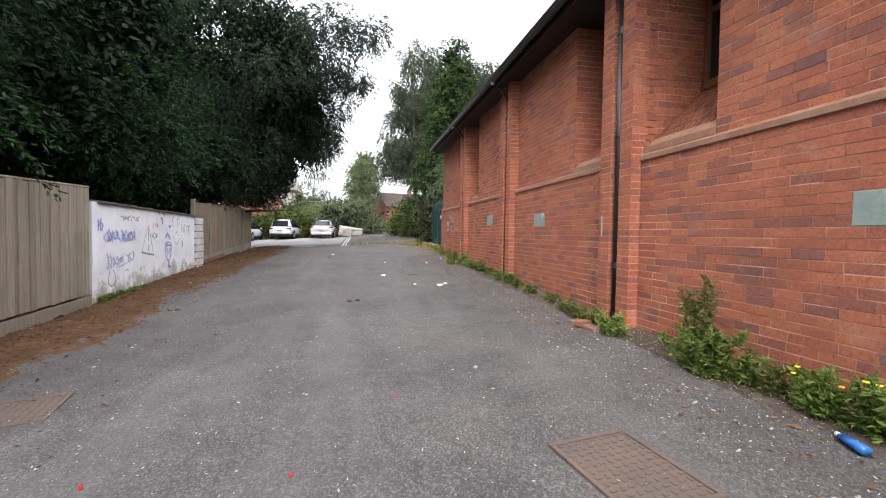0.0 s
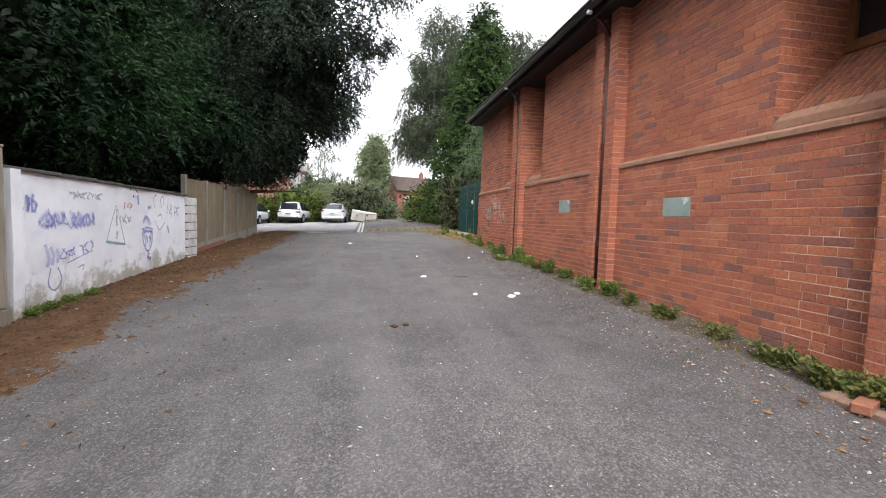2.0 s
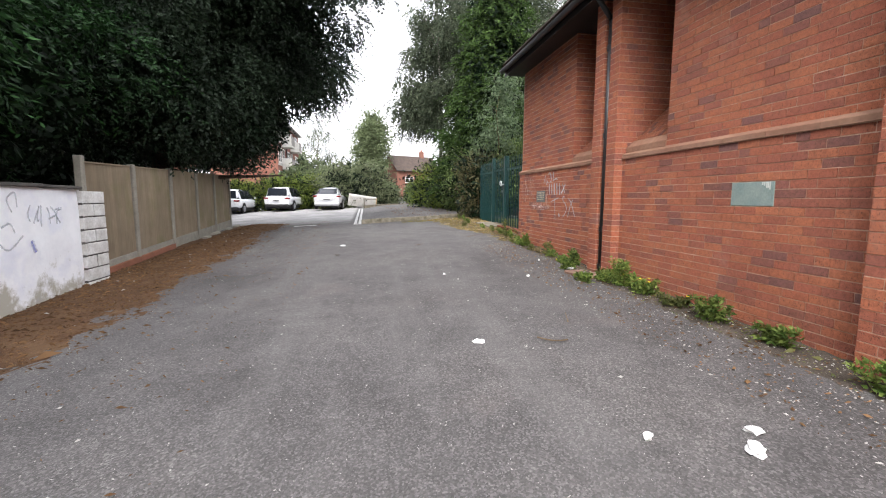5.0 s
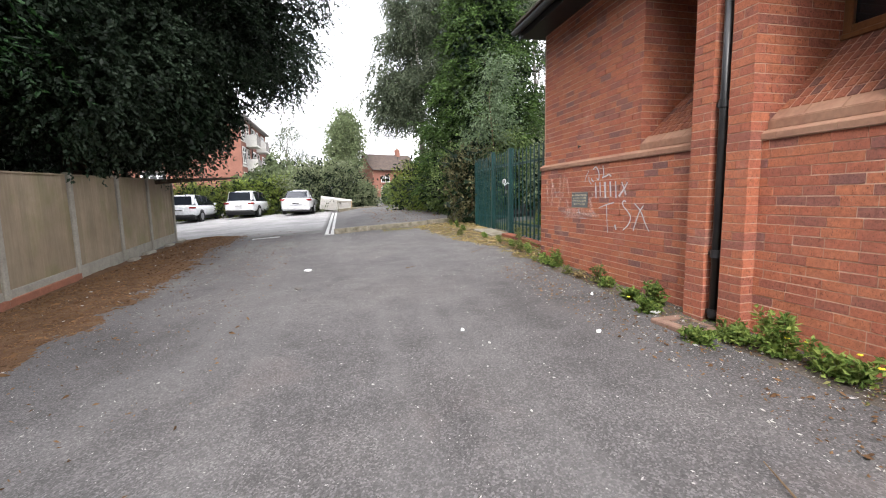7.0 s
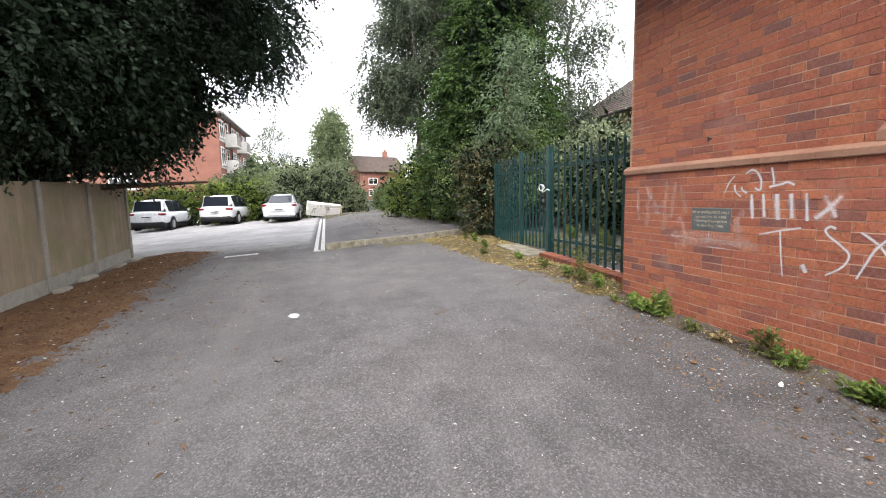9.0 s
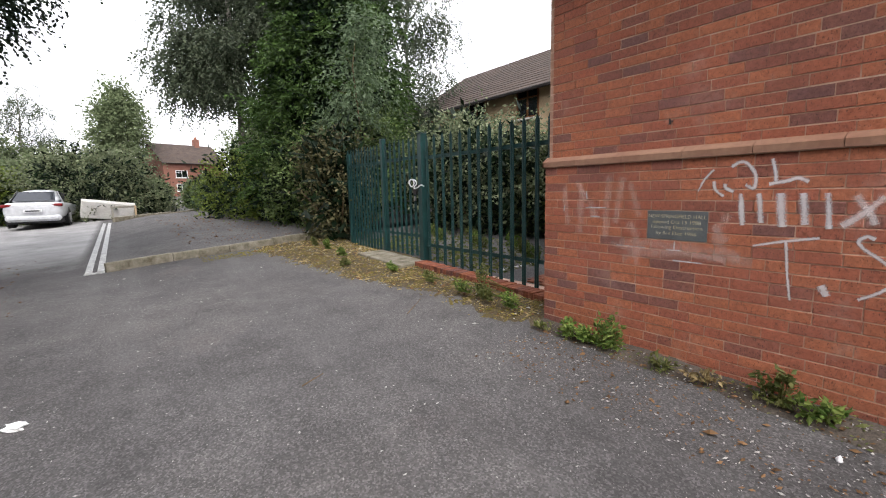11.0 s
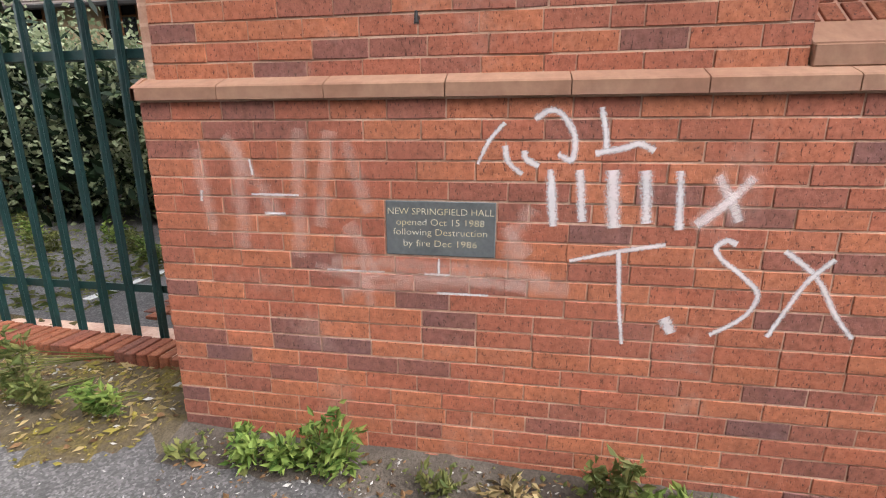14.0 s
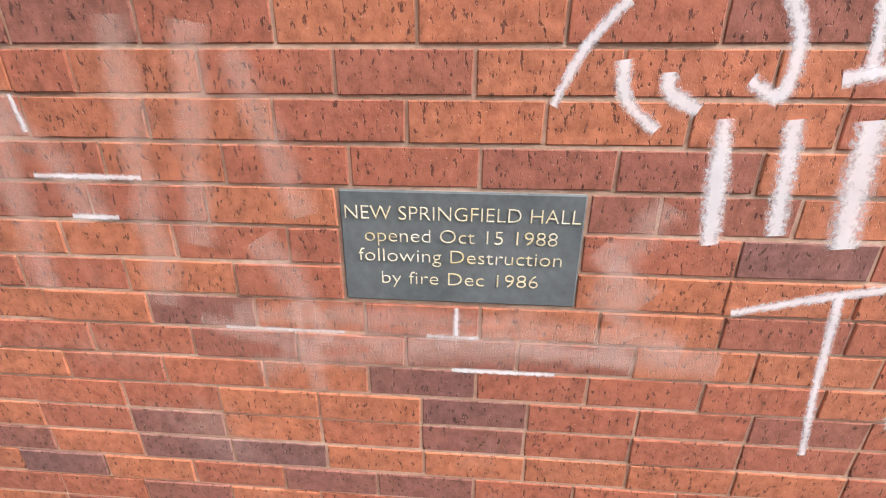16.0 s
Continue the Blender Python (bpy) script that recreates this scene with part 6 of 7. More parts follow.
# ---------------------------------------------------------------- the bricks by the plaque, one by one
far_bricks = [f for f in low if near(f)]
shared = {}
for a, b, c, d_ in far_bricks:
    key = (round(b - a, 2), round(d_ - c, 3))
    if key not in shared:
        me = brick_mesh("brick", [(-(b - a) / 2, (b - a) / 2, -(d_ - c) / 2, (d_ - c) / 2)], facing_west(0.0), jitter=0.0, seed=len(shared) + 90)
        me.materials.append(M["brick_piece"])
        shared[key] = me
    o = link("brick", shared[key], None, wall)
    o.location = (random.uniform(-0.002, 0.002), (a + b) / 2 - 5, (c + d_) / 2)

# the concrete threshold of the gate
sl = part("gate_threshold", boxed((-0.42, -0.75, -0.1), (0.10, 0.75, 0.045), 0.012), M["kerb"])
sl.matrix_basis = pose(3.22, 19.45, gz(3.22, 19.45) + 0.03, 1.7, -1, 0)
tagged(sl, "worn concrete threshold slab under the gate", "threshold", kind="structure")

# ---------------------------------------------------------------- graffiti
def ribbon(points, width, smooth=True):
    """A flat strip along points (a, b) in a plane: corner places and their UVs across the width."""
    P = np.array(points, dtype=float)
    if smooth and len(P) > 2:
        t = np.linspace(0, len(P) - 1, 10 * (len(P) - 1) + 1)
        out = []
        for s in t:
            i = min(int(s), len(P) - 2)
            u = s - i
            p0, p1, p2, p3 = P[max(i - 1, 0)], P[i], P[i + 1], P[min(i + 2, len(P) - 1)]
            out.append(0.5 * (2 * p1 + (p2 - p0) * u + (2 * p0 - 5 * p1 + 4 * p2 - p3) * u ** 2 + (3 * p1 - p0 - 3 * p2 + p3) * u ** 3))
        P = np.array(out)
    else:
        P = np.array([P[0] + (P[-1] - P[0]) * k / 6 for k in range(7)]) if len(P) == 2 else P
    d = np.gradient(P, axis=0)
    n_ = unit(np.stack([-d[:, 1], d[:, 0]], -1))
    return P + n_ * width / 2, P - n_ * width / 2


def sprayed(name, strokes, width, place, material, parent, label=""):
    """Painted strokes, each a strip just proud of the wall; place maps (along, up) to x, y, z."""
    verts, faces, vs = [], [], []
    for k, s in enumerate(strokes):
        A, B = ribbon(s, width)
        base = len(verts)
        for a_, b_ in zip(A, B):
            verts += [place(*a_, k), place(*b_, k)]
            vs += [0.0, 1.0]
        for i in range(len(A) - 1):
            q = base + 2 * i
            faces.append((q, q + 1, q + 3, q + 2))
    mesh = array_mesh(name, verts, faces)
    uv = mesh.uv_layers.new(name="UVMap")
    ids = np.array(faces).ravel()
    uv.data.foreach_set("uv", np.stack([np.zeros(len(ids)), np.array(vs)[ids]], -1).ravel())
    ob = link(name, mesh, M[material], parent, label)
    ob.visible_shadow = False
    return ob


on_hall = lambda a_, b_, k: (-0.0035 - 0.0005 * k, 9.44 + (a_ - 14.44) * 1.025, 1.185 + (b_ - 1.185) * 1.02)
sprayed("graffiti", [[(14.208, 1.996), (14.262, 1.933), (14.301, 1.851)]], 0.026, on_hall, "white_spray", wall, "white sprayed stroke")
sprayed("graffiti", [[(14.204, 1.917), (14.193, 1.862), (14.142, 1.815)]], 0.034, on_hall, "white_spray", wall, "white sprayed stroke")
sprayed("graffiti", [[(14.135, 1.90), (14.130, 1.872), (14.084, 1.846)]], 0.036, on_hall, "white_spray", wall, "white sprayed stroke")
sprayed("graffiti", [[(14.104, 2.005), (14.057, 2.036), (14.012, 2.02), (13.968, 1.95), (13.972, 1.87), (14.02, 1.89)]], 0.038, on_hall, "white_spray", wall, "white sprayed curl")
sprayed("graffiti", [[(13.885, 2.045), (13.866, 1.962), (13.858, 1.893)], [(13.895, 1.892), (13.802, 1.91), (13.753, 1.924), (13.702, 1.901)]], 0.036, on_hall, "white_spray", wall, "white sprayed letter L")
# a name, kept as plain bars
for k, (y_, w_) in enumerate(((14.03, 0.05), (13.93, 0.05), (13.82, 0.075), (13.71, 0.07), (13.60, 0.05))):
    sprayed("graffiti_bar", [[(y_ + 0.012, 1.835), (y_ - 0.008, 1.63 + 0.02 * (k % 2))]], w_, on_hall, "white_spray", wall, "white sprayed bar")
sprayed("graffiti", [[(13.495, 1.826), (13.445, 1.745), (13.401, 1.656)], [(13.374, 1.82), (13.45, 1.73), (13.552, 1.642)]], 0.085, on_hall, "faint_spray", wall, "faint sprayed letter X")
sprayed("graffiti", [[(13.49, 1.82), (13.445, 1.745), (13.405, 1.665)], [(13.38, 1.815), (13.45, 1.73), (13.54, 1.65)]], 0.05, on_hall, "white_spray", wall, "white sprayed letter X")
sprayed("graffiti", [[(13.956, 1.502), (13.792, 1.544), (13.631, 1.575)], [(13.786, 1.542), (13.766, 1.34), (13.744, 1.185)]], 0.028, on_hall, "white_spray", wall, "white sprayed letter T")
sprayed("graffiti", [[(13.606, 1.300), (13.590, 1.27), (13.576, 1.240)]], 0.065, on_hall, "white_spray", wall, "white sprayed dot")
sprayed("graffiti", [[(13.400, 1.585), (13.435, 1.597), (13.465, 1.570), (13.440, 1.53), (13.365, 1.471), (13.309, 1.41), (13.325, 1.344), (13.372, 1.293), (13.445, 1.245)]], 0.032, on_hall, "white_spray", wall, "white sprayed letter S")
sprayed("graffiti", [[(13.246, 1.568), (13.136, 1.479), (13.05, 1.342), (12.985, 1.262)], [(13.090, 1.545), (13.160, 1.463), (13.212, 1.35), (13.255, 1.25)]], 0.034, on_hall, "white_spray", wall, "white sprayed letter X")
sprayed("scrubbed_graffiti", [[(15.30, 1.95), (15.187, 1.80), (15.104, 1.646)], [(15.25, 1.93), (15.249, 1.50)], [(14.80, 1.93), (14.72, 1.66)], [(14.99, 1.98), (15.01, 1.47)], [(14.86, 1.97), (14.92, 1.6)], [(15.42, 1.9), (15.38, 1.55)]],
        0.10, on_hall, "faint_spray", wall, "scrubbed pale remains of graffiti")
sprayed("scrubbed_graffiti", [[(14.95, 1.44), (14.75, 1.40), (14.4, 1.42), (14.1, 1.39)], [(14.75, 1.49), (14.72, 1.28)], [(14.2, 1.62), (14.1, 1.52)]], 0.07, on_hall, "faint_spray", wall, "scrubbed pale remains of graffiti")
sprayed("scrubbed_graffiti", [[(14.88, 1.455), (14.60, 1.46), (14.30, 1.45), (14.02, 1.42)], [(14.85, 1.335), (14.5, 1.39), (14.2, 1.40), (13.95, 1.39)], [(14.80, 1.62), (14.73, 1.50), (14.70, 1.40)], [(14.10, 1.70), (14.17, 1.55), (14.12, 1.44)]], 0.09, on_hall, "faint_spray", wall, "pale salt wash on the brickwork")
sprayed("paint_tick", [[(15.419, 1.737), (15.425, 1.692)], [(15.197, 1.862), (15.188, 1.80)]], 0.02, on_hall, "white_spray", wall, "small white paint mark")
sprayed("salt_streak", [[(14.90, 1.4255), (14.66, 1.4255)], [(14.50, 1.4255), (14.40, 1.4255)], [(14.45, 1.35), (14.25, 1.35)], [(14.443, 1.49), (14.443, 1.43)], [(15.2, 1.725), (15.0, 1.725)], [(15.15, 1.65), (15.06, 1.65)]],
        0.016, on_hall, "white_spray", wall, "white salt on the mortar joints")

on_white = lambda a_, b_, k: (line_x(a_) - 0.005 + 0.0006 * k + 4.9, a_ - 8, b_)
sprayed("graffiti", [[(10.495, 1.36), (10.40, 1.2), (10.171, 0.776)], [(10.51, 1.36), (10.60, 1.16), (10.785, 0.70)]], 0.05, on_white, "grey_spray", ww, "grey sprayed triangle")
sprayed("graffiti", [[(10.15, 0.775), (10.45, 0.735), (10.80, 0.69)]], 0.07, on_white, "teal_spray", ww, "teal sprayed base of triangle")
sprayed("graffiti", [[(10.52, 1.30), (10.51, 1.02)], [(10.53, 0.93), (10.49, 0.80)]], 0.09, on_white, "grey_spray", ww, "grey sprayed exclamation mark")
for txt, z_, y_ in (("THUG", 1.62, 11.27), ("LIFE", 1.22, 11.25)):
    mesh = words(txt, 0.13, None, (0, 0, 0))
    mesh.transform(Matrix.Rotation(radians(180), 4, "Z"))
    mesh.transform(Matrix.Translation((line_x(y_) - 0.002 + 4.9, y_ - 8, z_)))
    link("lettering", mesh, M["red_spray"], ww, "red sprayed word")["kind"] = "stuff"
sprayed("graffiti", [[(11.30, 1.57), (11.33, 1.40)]], 0.12, on_white, "blue_spray", ww, "dark blue sprayed blot")
sprayed("graffiti", [[(11.46, 0.93), (11.70, 0.96), (11.94, 0.92)], [(11.53, 1.12), (11.66, 1.18), (11.80, 1.08)], [(11.48, 0.88), (11.52, 0.66), (11.70, 0.50), (11.88, 0.64), (11.92, 0.88)], [(11.66, 0.82), (11.70, 0.66)], [(11.78, 0.80), (11.80, 0.72)]],
        0.07, on_white, "blue_spray", ww, "faded blue sprayed shape")
sprayed("graffiti", [[(11.50, 0.90), (11.92, 0.88)], [(11.76, 0.47), (11.70, 0.38), (11.86, 0.34)], [(11.72, 1.35), (11.88, 1.36)], [(12.70, 0.98), (12.76, 0.82)]], 0.12, on_white, "blue_spray", ww, "faded blue sprayed blot")
sprayed("graffiti", [[(12.06, 1.10), (12.275, 0.90), (12.56, 1.06)], [(12.2, 1.18), (12.35, 1.22), (12.42, 1.1)], [(12.05, 1.36), (12.0, 1.55), (12.14, 1.62)], [(12.4, 1.36), (12.34, 1.52), (12.48, 1.60), (12.5, 1.42)]], 0.045, on_white, "grey_spray", ww, "faint grey sprayed squiggles")


def blots(y0, y1, z0, z1, n_, seed, tilt=0.0):
    """Short curved strokes side by side within a rectangle, too worn to be read."""
    r_ = random.Random(seed)
    out = []
    for k in range(n_):
        yc = y0 + (y1 - y0) * (k + 0.5) / n_
        zc = (z0 + z1) / 2 + tilt * (yc - (y0 + y1) / 2)
        hw, hh = (y1 - y0) / n_ * 0.5, (z1 - z0) / 2
        for q in range(2):
            out.append([(yc + r_.uniform(-hw, hw), zc + hh * r_.uniform(0.3, 1.0)), (yc + r_.uniform(-hw, hw) * 1.6, zc + r_.uniform(-0.4, 0.4) * hh), (yc + r_.uniform(-hw, hw), zc - hh * r_.uniform(0.3, 1.0))])
    return out


sprayed("graffiti", blots(9.0, 9.80, 0.60, 0.80, 6, 1, 0.12), 0.035, on_white, "blue_spray", ww, "blue sprayed tag")
sprayed("graffiti", [[(9.12, 0.53), (9.45, 0.60), (9.76, 0.66)], [(9.36, 0.44), (9.52, 0.465), (9.49, 0.39)]], 0.03, on_white, "blue_spray", ww, "blue sprayed underline")
sprayed("graffiti", [[(8.78, 0.5), (8.72, 0.3), (8.85, 0.2), (9.0, 0.32), (8.92, 0.5)]], 0.04, on_white, "blue_spray", ww, "blue sprayed outline")
sprayed("graffiti", [[(8.68, 0.82), (8.74, 0.62), (8.70, 0.52)], [(8.78, 0.78), (8.84, 0.66), (8.80, 0.54)], [(8.90, 0.74), (8.95, 0.66), (8.90, 0.56)]], 0.11, on_white, "blue_wash", ww, "faded blue sprayed patch")
sprayed("graffiti", blots(8.62, 9.85, 1.02, 1.26, 7, 2), 0.11, on_white, "blue_wash", ww, "faded blue sprayed letters")
sprayed("graffiti", blots(8.70, 9.80, 1.00, 1.24, 6, 12), 0.05, on_white, "blue_spray", ww, "faded blue sprayed letters")
sprayed("graffiti", blots(8.20, 8.52, 1.22, 1.46, 3, 3), 0.09, on_white, "blue_spray", ww, "faded blue sprayed tag")
sprayed("graffiti", blots(9.2, 10.1, 1.42, 1.54, 6, 5), 0.05, on_white, "grey_spray", ww, "faded grey sprayed tag")
sprayed("graffiti", blots(10.75, 11.05, 1.3, 1.44, 3, 6), 0.03, on_white, "red_spray", ww, "faded red sprayed tag")
sprayed("graffiti", blots(10.65, 11.05, 1.05, 1.22, 3, 7), 0.06, on_white, "grey_spray", ww, "faded grey sprayed tag")
sprayed("graffiti", blots(12.7, 13.4, 1.15, 1.45, 4, 8), 0.05, on_white, "grey_spray", ww, "faded grey sprayed tag")
sprayed("graffiti", [[(11.50, 1.06), (11.66, 1.14), (11.86, 1.02)], [(11.52, 0.86), (11.62, 0.72), (11.60, 0.60)], [(11.88, 0.88), (11.82, 0.72), (11.78, 0.58)]], 0.14, on_white, "blue_wash", ww, "faded blue sprayed wash")

# ---------------------------------------------------------------- manholes
def manhole(x, y, lx, ly, turn, label):
    z = gz(x, y)
    m_ = thing("manhole_cover", label, "manhole cover", (x, y, z), rz=turn)
    m_.rotation_euler = (radians(1.6), radians(-2.3), radians(turn))
    bm = bmesh.new()
    for lo, hi in (((-lx / 2, -ly / 2), (lx / 2, -ly / 2 + 0.03)), ((-lx / 2, ly / 2 - 0.03), (lx / 2, ly / 2)), ((-lx / 2, -ly / 2 + 0.03), (-lx / 2 + 0.03, ly / 2 - 0.03)), ((lx / 2 - 0.03, -ly / 2 + 0.03), (lx / 2, ly / 2 - 0.03))):
        box(bm, (*lo, -0.03), (*hi, 0.016), 0.002)
    part("frame", bm, M["rust"], m_)
    plate = part("plate", boxed((-lx / 2 + 0.035, -ly / 2 + 0.035, -0.03), (lx / 2 - 0.035, ly / 2 - 0.035, 0.010), 0.002), M["rust"], m_)
    bm = bmesh.new()
    nx, ny_ = int(lx / 0.05), int(ly / 0.05)
    for i in range(1, nx):
        for j in range(1, ny_):
            s_ = 0.032 if (i + j) % 2 else 0.018
            q = 0.018 if (i + j) % 2 else 0.032
            cx, cy = -lx / 2 + i * lx / nx, -ly / 2 + j * ly / ny_
            box(bm, (cx - s_ / 2, cy - q / 2, 0.008), (cx + s_ / 2, cy + q / 2, 0.015))
    o = part("tread", bm, M["rust"], plate)
    o["kind"] = "stuff"
    return m_


manhole(0.98, 1.72, 0.52, 0.68, 8, "rusty rectangular iron manhole cover set in asphalt")
manhole(-2.85, 3.35, 0.62, 0.52, 12, "worn rusty iron manhole cover set in asphalt")


# ---------------------------------------------------------------- weeds along the wall
def verge_z(x, y):
    return gz(x, y) + 0.055 * min(1.0, max(-0.3, (x - 2.34) / 0.3))


def weed(x, y, h, wide, n_, seed, mat="weed", leaf=(0.058, 0.027), label="green leafy weed growing from the wall's foot", stems=5, flowers=0, upright=0.7, name="weed"):
    r_ = np.random.default_rng(seed)
    w_ = thing(name, label, "weed", (x, y, verge_z(x, y)), "weeds along the wall")
    limbs, centers, dirs = [], [], []
    tips = []
    for k in range(stems):
        an = r_.uniform(0, 6.28)
        rr = wide * r_.uniform(0.15, 0.9)
        hh = h * r_.uniform(0.55, 1.0)
        p0 = np.array([0.3 * rr * math.cos(an) * 0.4 - 0.01, 0.6 * rr * math.sin(an), -0.02])
        p2 = np.array([rr * math.cos(an) * 0.55 - 0.04, rr * math.sin(an) * 1.2, hh])
        p1 = (p0 + p2) / 2 + np.array([0, 0, hh * 0.15])
        p2[0] = min(p2[0], 2.60 - x)
        p1[0] = min(p1[0], 2.60 - x)
        limbs.append([(tuple(p0), 0.004), (tuple(p1), 0.003), (tuple(p2), 0.0015)])
        tips.append(p2)
        m_ = max(3, int(1.5 * n_) // stems)
        t_ = r_.random(m_) ** (1.4 if upright > 0.5 else 1.0)
        pos = np.where(t_[:, None] < 0.5, p0 + (p1 - p0) * 2 * t_[:, None], p1 + (p2 - p1) * (2 * t_[:, None] - 1))
        out = unit(np.stack([r_.normal(size=m_), r_.normal(size=m_), r_.normal(size=m_) * 0.4 + 0.35], -1))
        pos = pos + out * leaf[0] * r_.uniform(0.4, 1.6, (m_, 1)) * (1.2 - 0.7 * t_[:, None])
        pos[:, 0] = np.minimum(pos[:, 0], 2.62 - x)
        pos[:, 2] = np.maximum(pos[:, 2], 0.01)
        centers.append(pos)
        dirs.append(out)
    link("leaves", leaves_mesh("leaves", np.concatenate(centers), np.concatenate(dirs), leaf[0], leaf[1], seed, 0.35, 0.12), M[mat], w_)["kind"] = "stuff"
    link("stem", limb_mesh("stem", limbs, 5), M["weed_dull"], w_)["kind"] = "stuff"
    for k in range(flowers):
        p = tips[k % len(tips)] + r_.normal(size=3) * np.array([0.03, 0.08, 0.03])
        p[0] = min(p[0], 2.58 - x)
        bm = bmesh.new()
        for q in range(6):
            an = q * 1.047
            tube(bm, tuple(p), (p[0] + 0.014 * math.cos(an) - 0.006, p[1] + 0.014 * math.sin(an), p[2] + 0.008), 0.004, 0.005, 5)
        part("flower", bm, M["petal"], w_, "yellow flower")
    return w_


# tall ones first: place along the wall, height, spread, leaves
for i, (x, y, h, wd, n_, mat, st, fl) in enumerate((
        (2.46, 2.95, 0.80, 0.26, 700, "weed_dull", 9, 0), (2.40, 2.80, 0.40, 0.44, 1500, "weed", 18, 0), (2.50, 2.55, 0.22, 0.26, 420, "weed", 9, 0), (2.50, 1.95, 0.30, 0.32, 700, "weed", 12, 6), (2.52, 1.60, 0.34, 0.26, 500, "weed", 9, 7), (2.5, 2.25, 0.2, 0.2, 260, "weed_dull", 6, 1),
        (2.36, 4.05, 0.22, 0.30, 700, "weed", 12, 0), (2.38, 4.65, 0.20, 0.34, 600, "weed_dull", 12, 0), (2.42, 5.15, 0.16, 0.25, 320, "weed_dull", 8, 0), (2.48, 5.8, 0.12, 0.2, 160, "weed_dull", 6, 0),
        (2.47, 6.60, 0.16, 0.26, 320, "weed_dull", 8, 0), (2.50, 7.20, 0.14, 0.22, 240, "weed_dull", 8, 1), (2.50, 7.75, 0.20, 0.26, 420, "weed", 9, 0), (2.44, 8.25, 0.20, 0.20, 300, "weed", 8, 0), (2.52, 9.1, 0.16, 0.18, 300, "weed", 8, 0), (2.50, 9.75, 0.24, 0.26, 380, "weed", 9, 0), (2.5, 10.3, 0.12, 0.3, 220, "weed_dull", 8, 1),
        (2.50, 10.85, 0.20, 0.32, 440, "weed", 9, 5), (2.49, 11.25, 0.36, 0.20, 460, "weed", 8, 0), (2.44, 11.62, 0.15, 0.30, 480, "weed", 10, 0), (2.20, 11.75, 0.12, 0.22, 420, "weed", 10, 0), (2.36, 12.55, 0.14, 0.20, 360, "weed", 9, 1), (2.48, 12.98, 0.12, 0.18, 240, "weed", 8, 0), (2.51, 12.68, 0.26, 0.16, 300, "weed", 7, 0),
        (2.53, 13.50, 0.13, 0.13, 110, "weed", 6, 0), (2.56, 13.72, 0.22, 0.13, 150, "weed_dull", 6, 0), (2.50, 14.42, 0.10, 0.10, 60, "weed_dull", 5, 0), (2.53, 14.15, 0.08, 0.10, 50, "dead_grass", 5, 0), (2.55, 14.90, 0.28, 0.14, 220, "weed", 7, 0), (2.53, 15.05, 0.12, 0.13, 130, "weed", 6, 0), (2.52, 15.27, 0.15, 0.14, 120, "weed", 6, 0), (2.5, 15.55, 0.07, 0.08, 40, "weed_dull", 4, 0))):
    weed(x, y, h, wd, int(n_ * (1.2 if i < 6 else 0.8)), 200 + i, mat, (0.056, 0.022) if i < 6 else (0.056, 0.027), stems=st, flowers=fl, label={"weed": "green leafy weed growing from the wall's foot", "weed_dull": "dull yellowing weed growing from the wall's foot", "dead_grass": "dry straw-coloured weed by the wall"}[mat] + (" with yellow flowers" if fl else ""))
for i, (x, y, h, n_) in enumerate(((2.85, 16.1, 0.18, 150), (2.92, 16.5, 0.15, 160), (2.95, 16.9, 0.14, 120), (2.9, 17.6, 0.16, 140), (2.7, 18.6, 0.12, 160), (2.3, 19.6, 0.16, 140), (2.6, 20.4, 0.14, 140), (3.16, 16.55, 0.45, 130), (2.9, 21.2, 0.2, 180), (2.7, 21.9, 0.15, 160))):
    w_ = weed(x, y, h, 0.16, n_, 300 + i, "weed_dull" if i % 2 else "weed", leaf=(0.055, 0.022), label="small straggling weed before the palisade", stems=6)
# nettles at the white wall's foot
for i, (y, s_) in enumerate(((8.15, 0.12), (8.5, 0.10), (8.9, 0.10), (9.4, 0.08))):
    x = line_x(y) + 0.16
    w_ = weed(2.4, y, s_, 0.2, 220, 330 + i, "weed", leaf=(0.05, 0.018), label="low green weed at the white wall's foot", stems=8)
    w_.location = (x, y, gz(x, y) + 0.03)

# drain box with a sunken grate, below the downpipes
for y_, dx in ((12.04, 0.0), (4.40, -0.02)):
    x = 2.42 + dx
    g_ = thing("drain_box", "low brick-edged drain box under the downpipe", "drain", (x, y_, verge_z(x, y_) - 0.02), rz=4)
    bm = bmesh.new()
    for lo, hi in (((-0.24, -0.26), (0.10, -0.16)), ((-0.24, 0.16), (0.10, 0.26)), ((-0.24, -0.16), (-0.14, 0.16)), ((0.06, -0.16), (0.10, 0.16))):
        box(bm, (*lo, -0.15), (*hi, 0.045), 0.012)
    part("kerb", bm, M["drain_edge"], g_)
    part("lid", boxed((-0.138, -0.158, -0.1), (0.058, 0.158, 0.016), 0.004), M["coping"], g_)
    for k in range(6):
        part("grate_bar", boxed((-0.13, -0.145 + k * 0.052, 0.016), (0.05, -0.125 + k * 0.052, 0.028), 0.003), M["rust"], g_)

# ---------------------------------------------------------------- litter
def scrap(x, y, size, seed, mat, label, category="litter", lift=0.012, name="paper_scrap"):
    r_ = random.Random(seed)
    bm = bmesh.new()
    bmesh.ops.create_icosphere(bm, subdivisions=2, radius=1.0)
    for v in bm.verts:
        k = 1 + r_.uniform(-0.35, 0.35)
        v.co = Vector((v.co.x * size * k, v.co.y * size * k * 0.7, v.co.z * 0.018 * k))
    o = part(name, bm, M[mat])
    o.matrix_basis = pose(x, y, gz(x, y) + lift, 0, 0, r_.uniform(0, 360))
    return tagged(o, label, category, "litter on the drive")


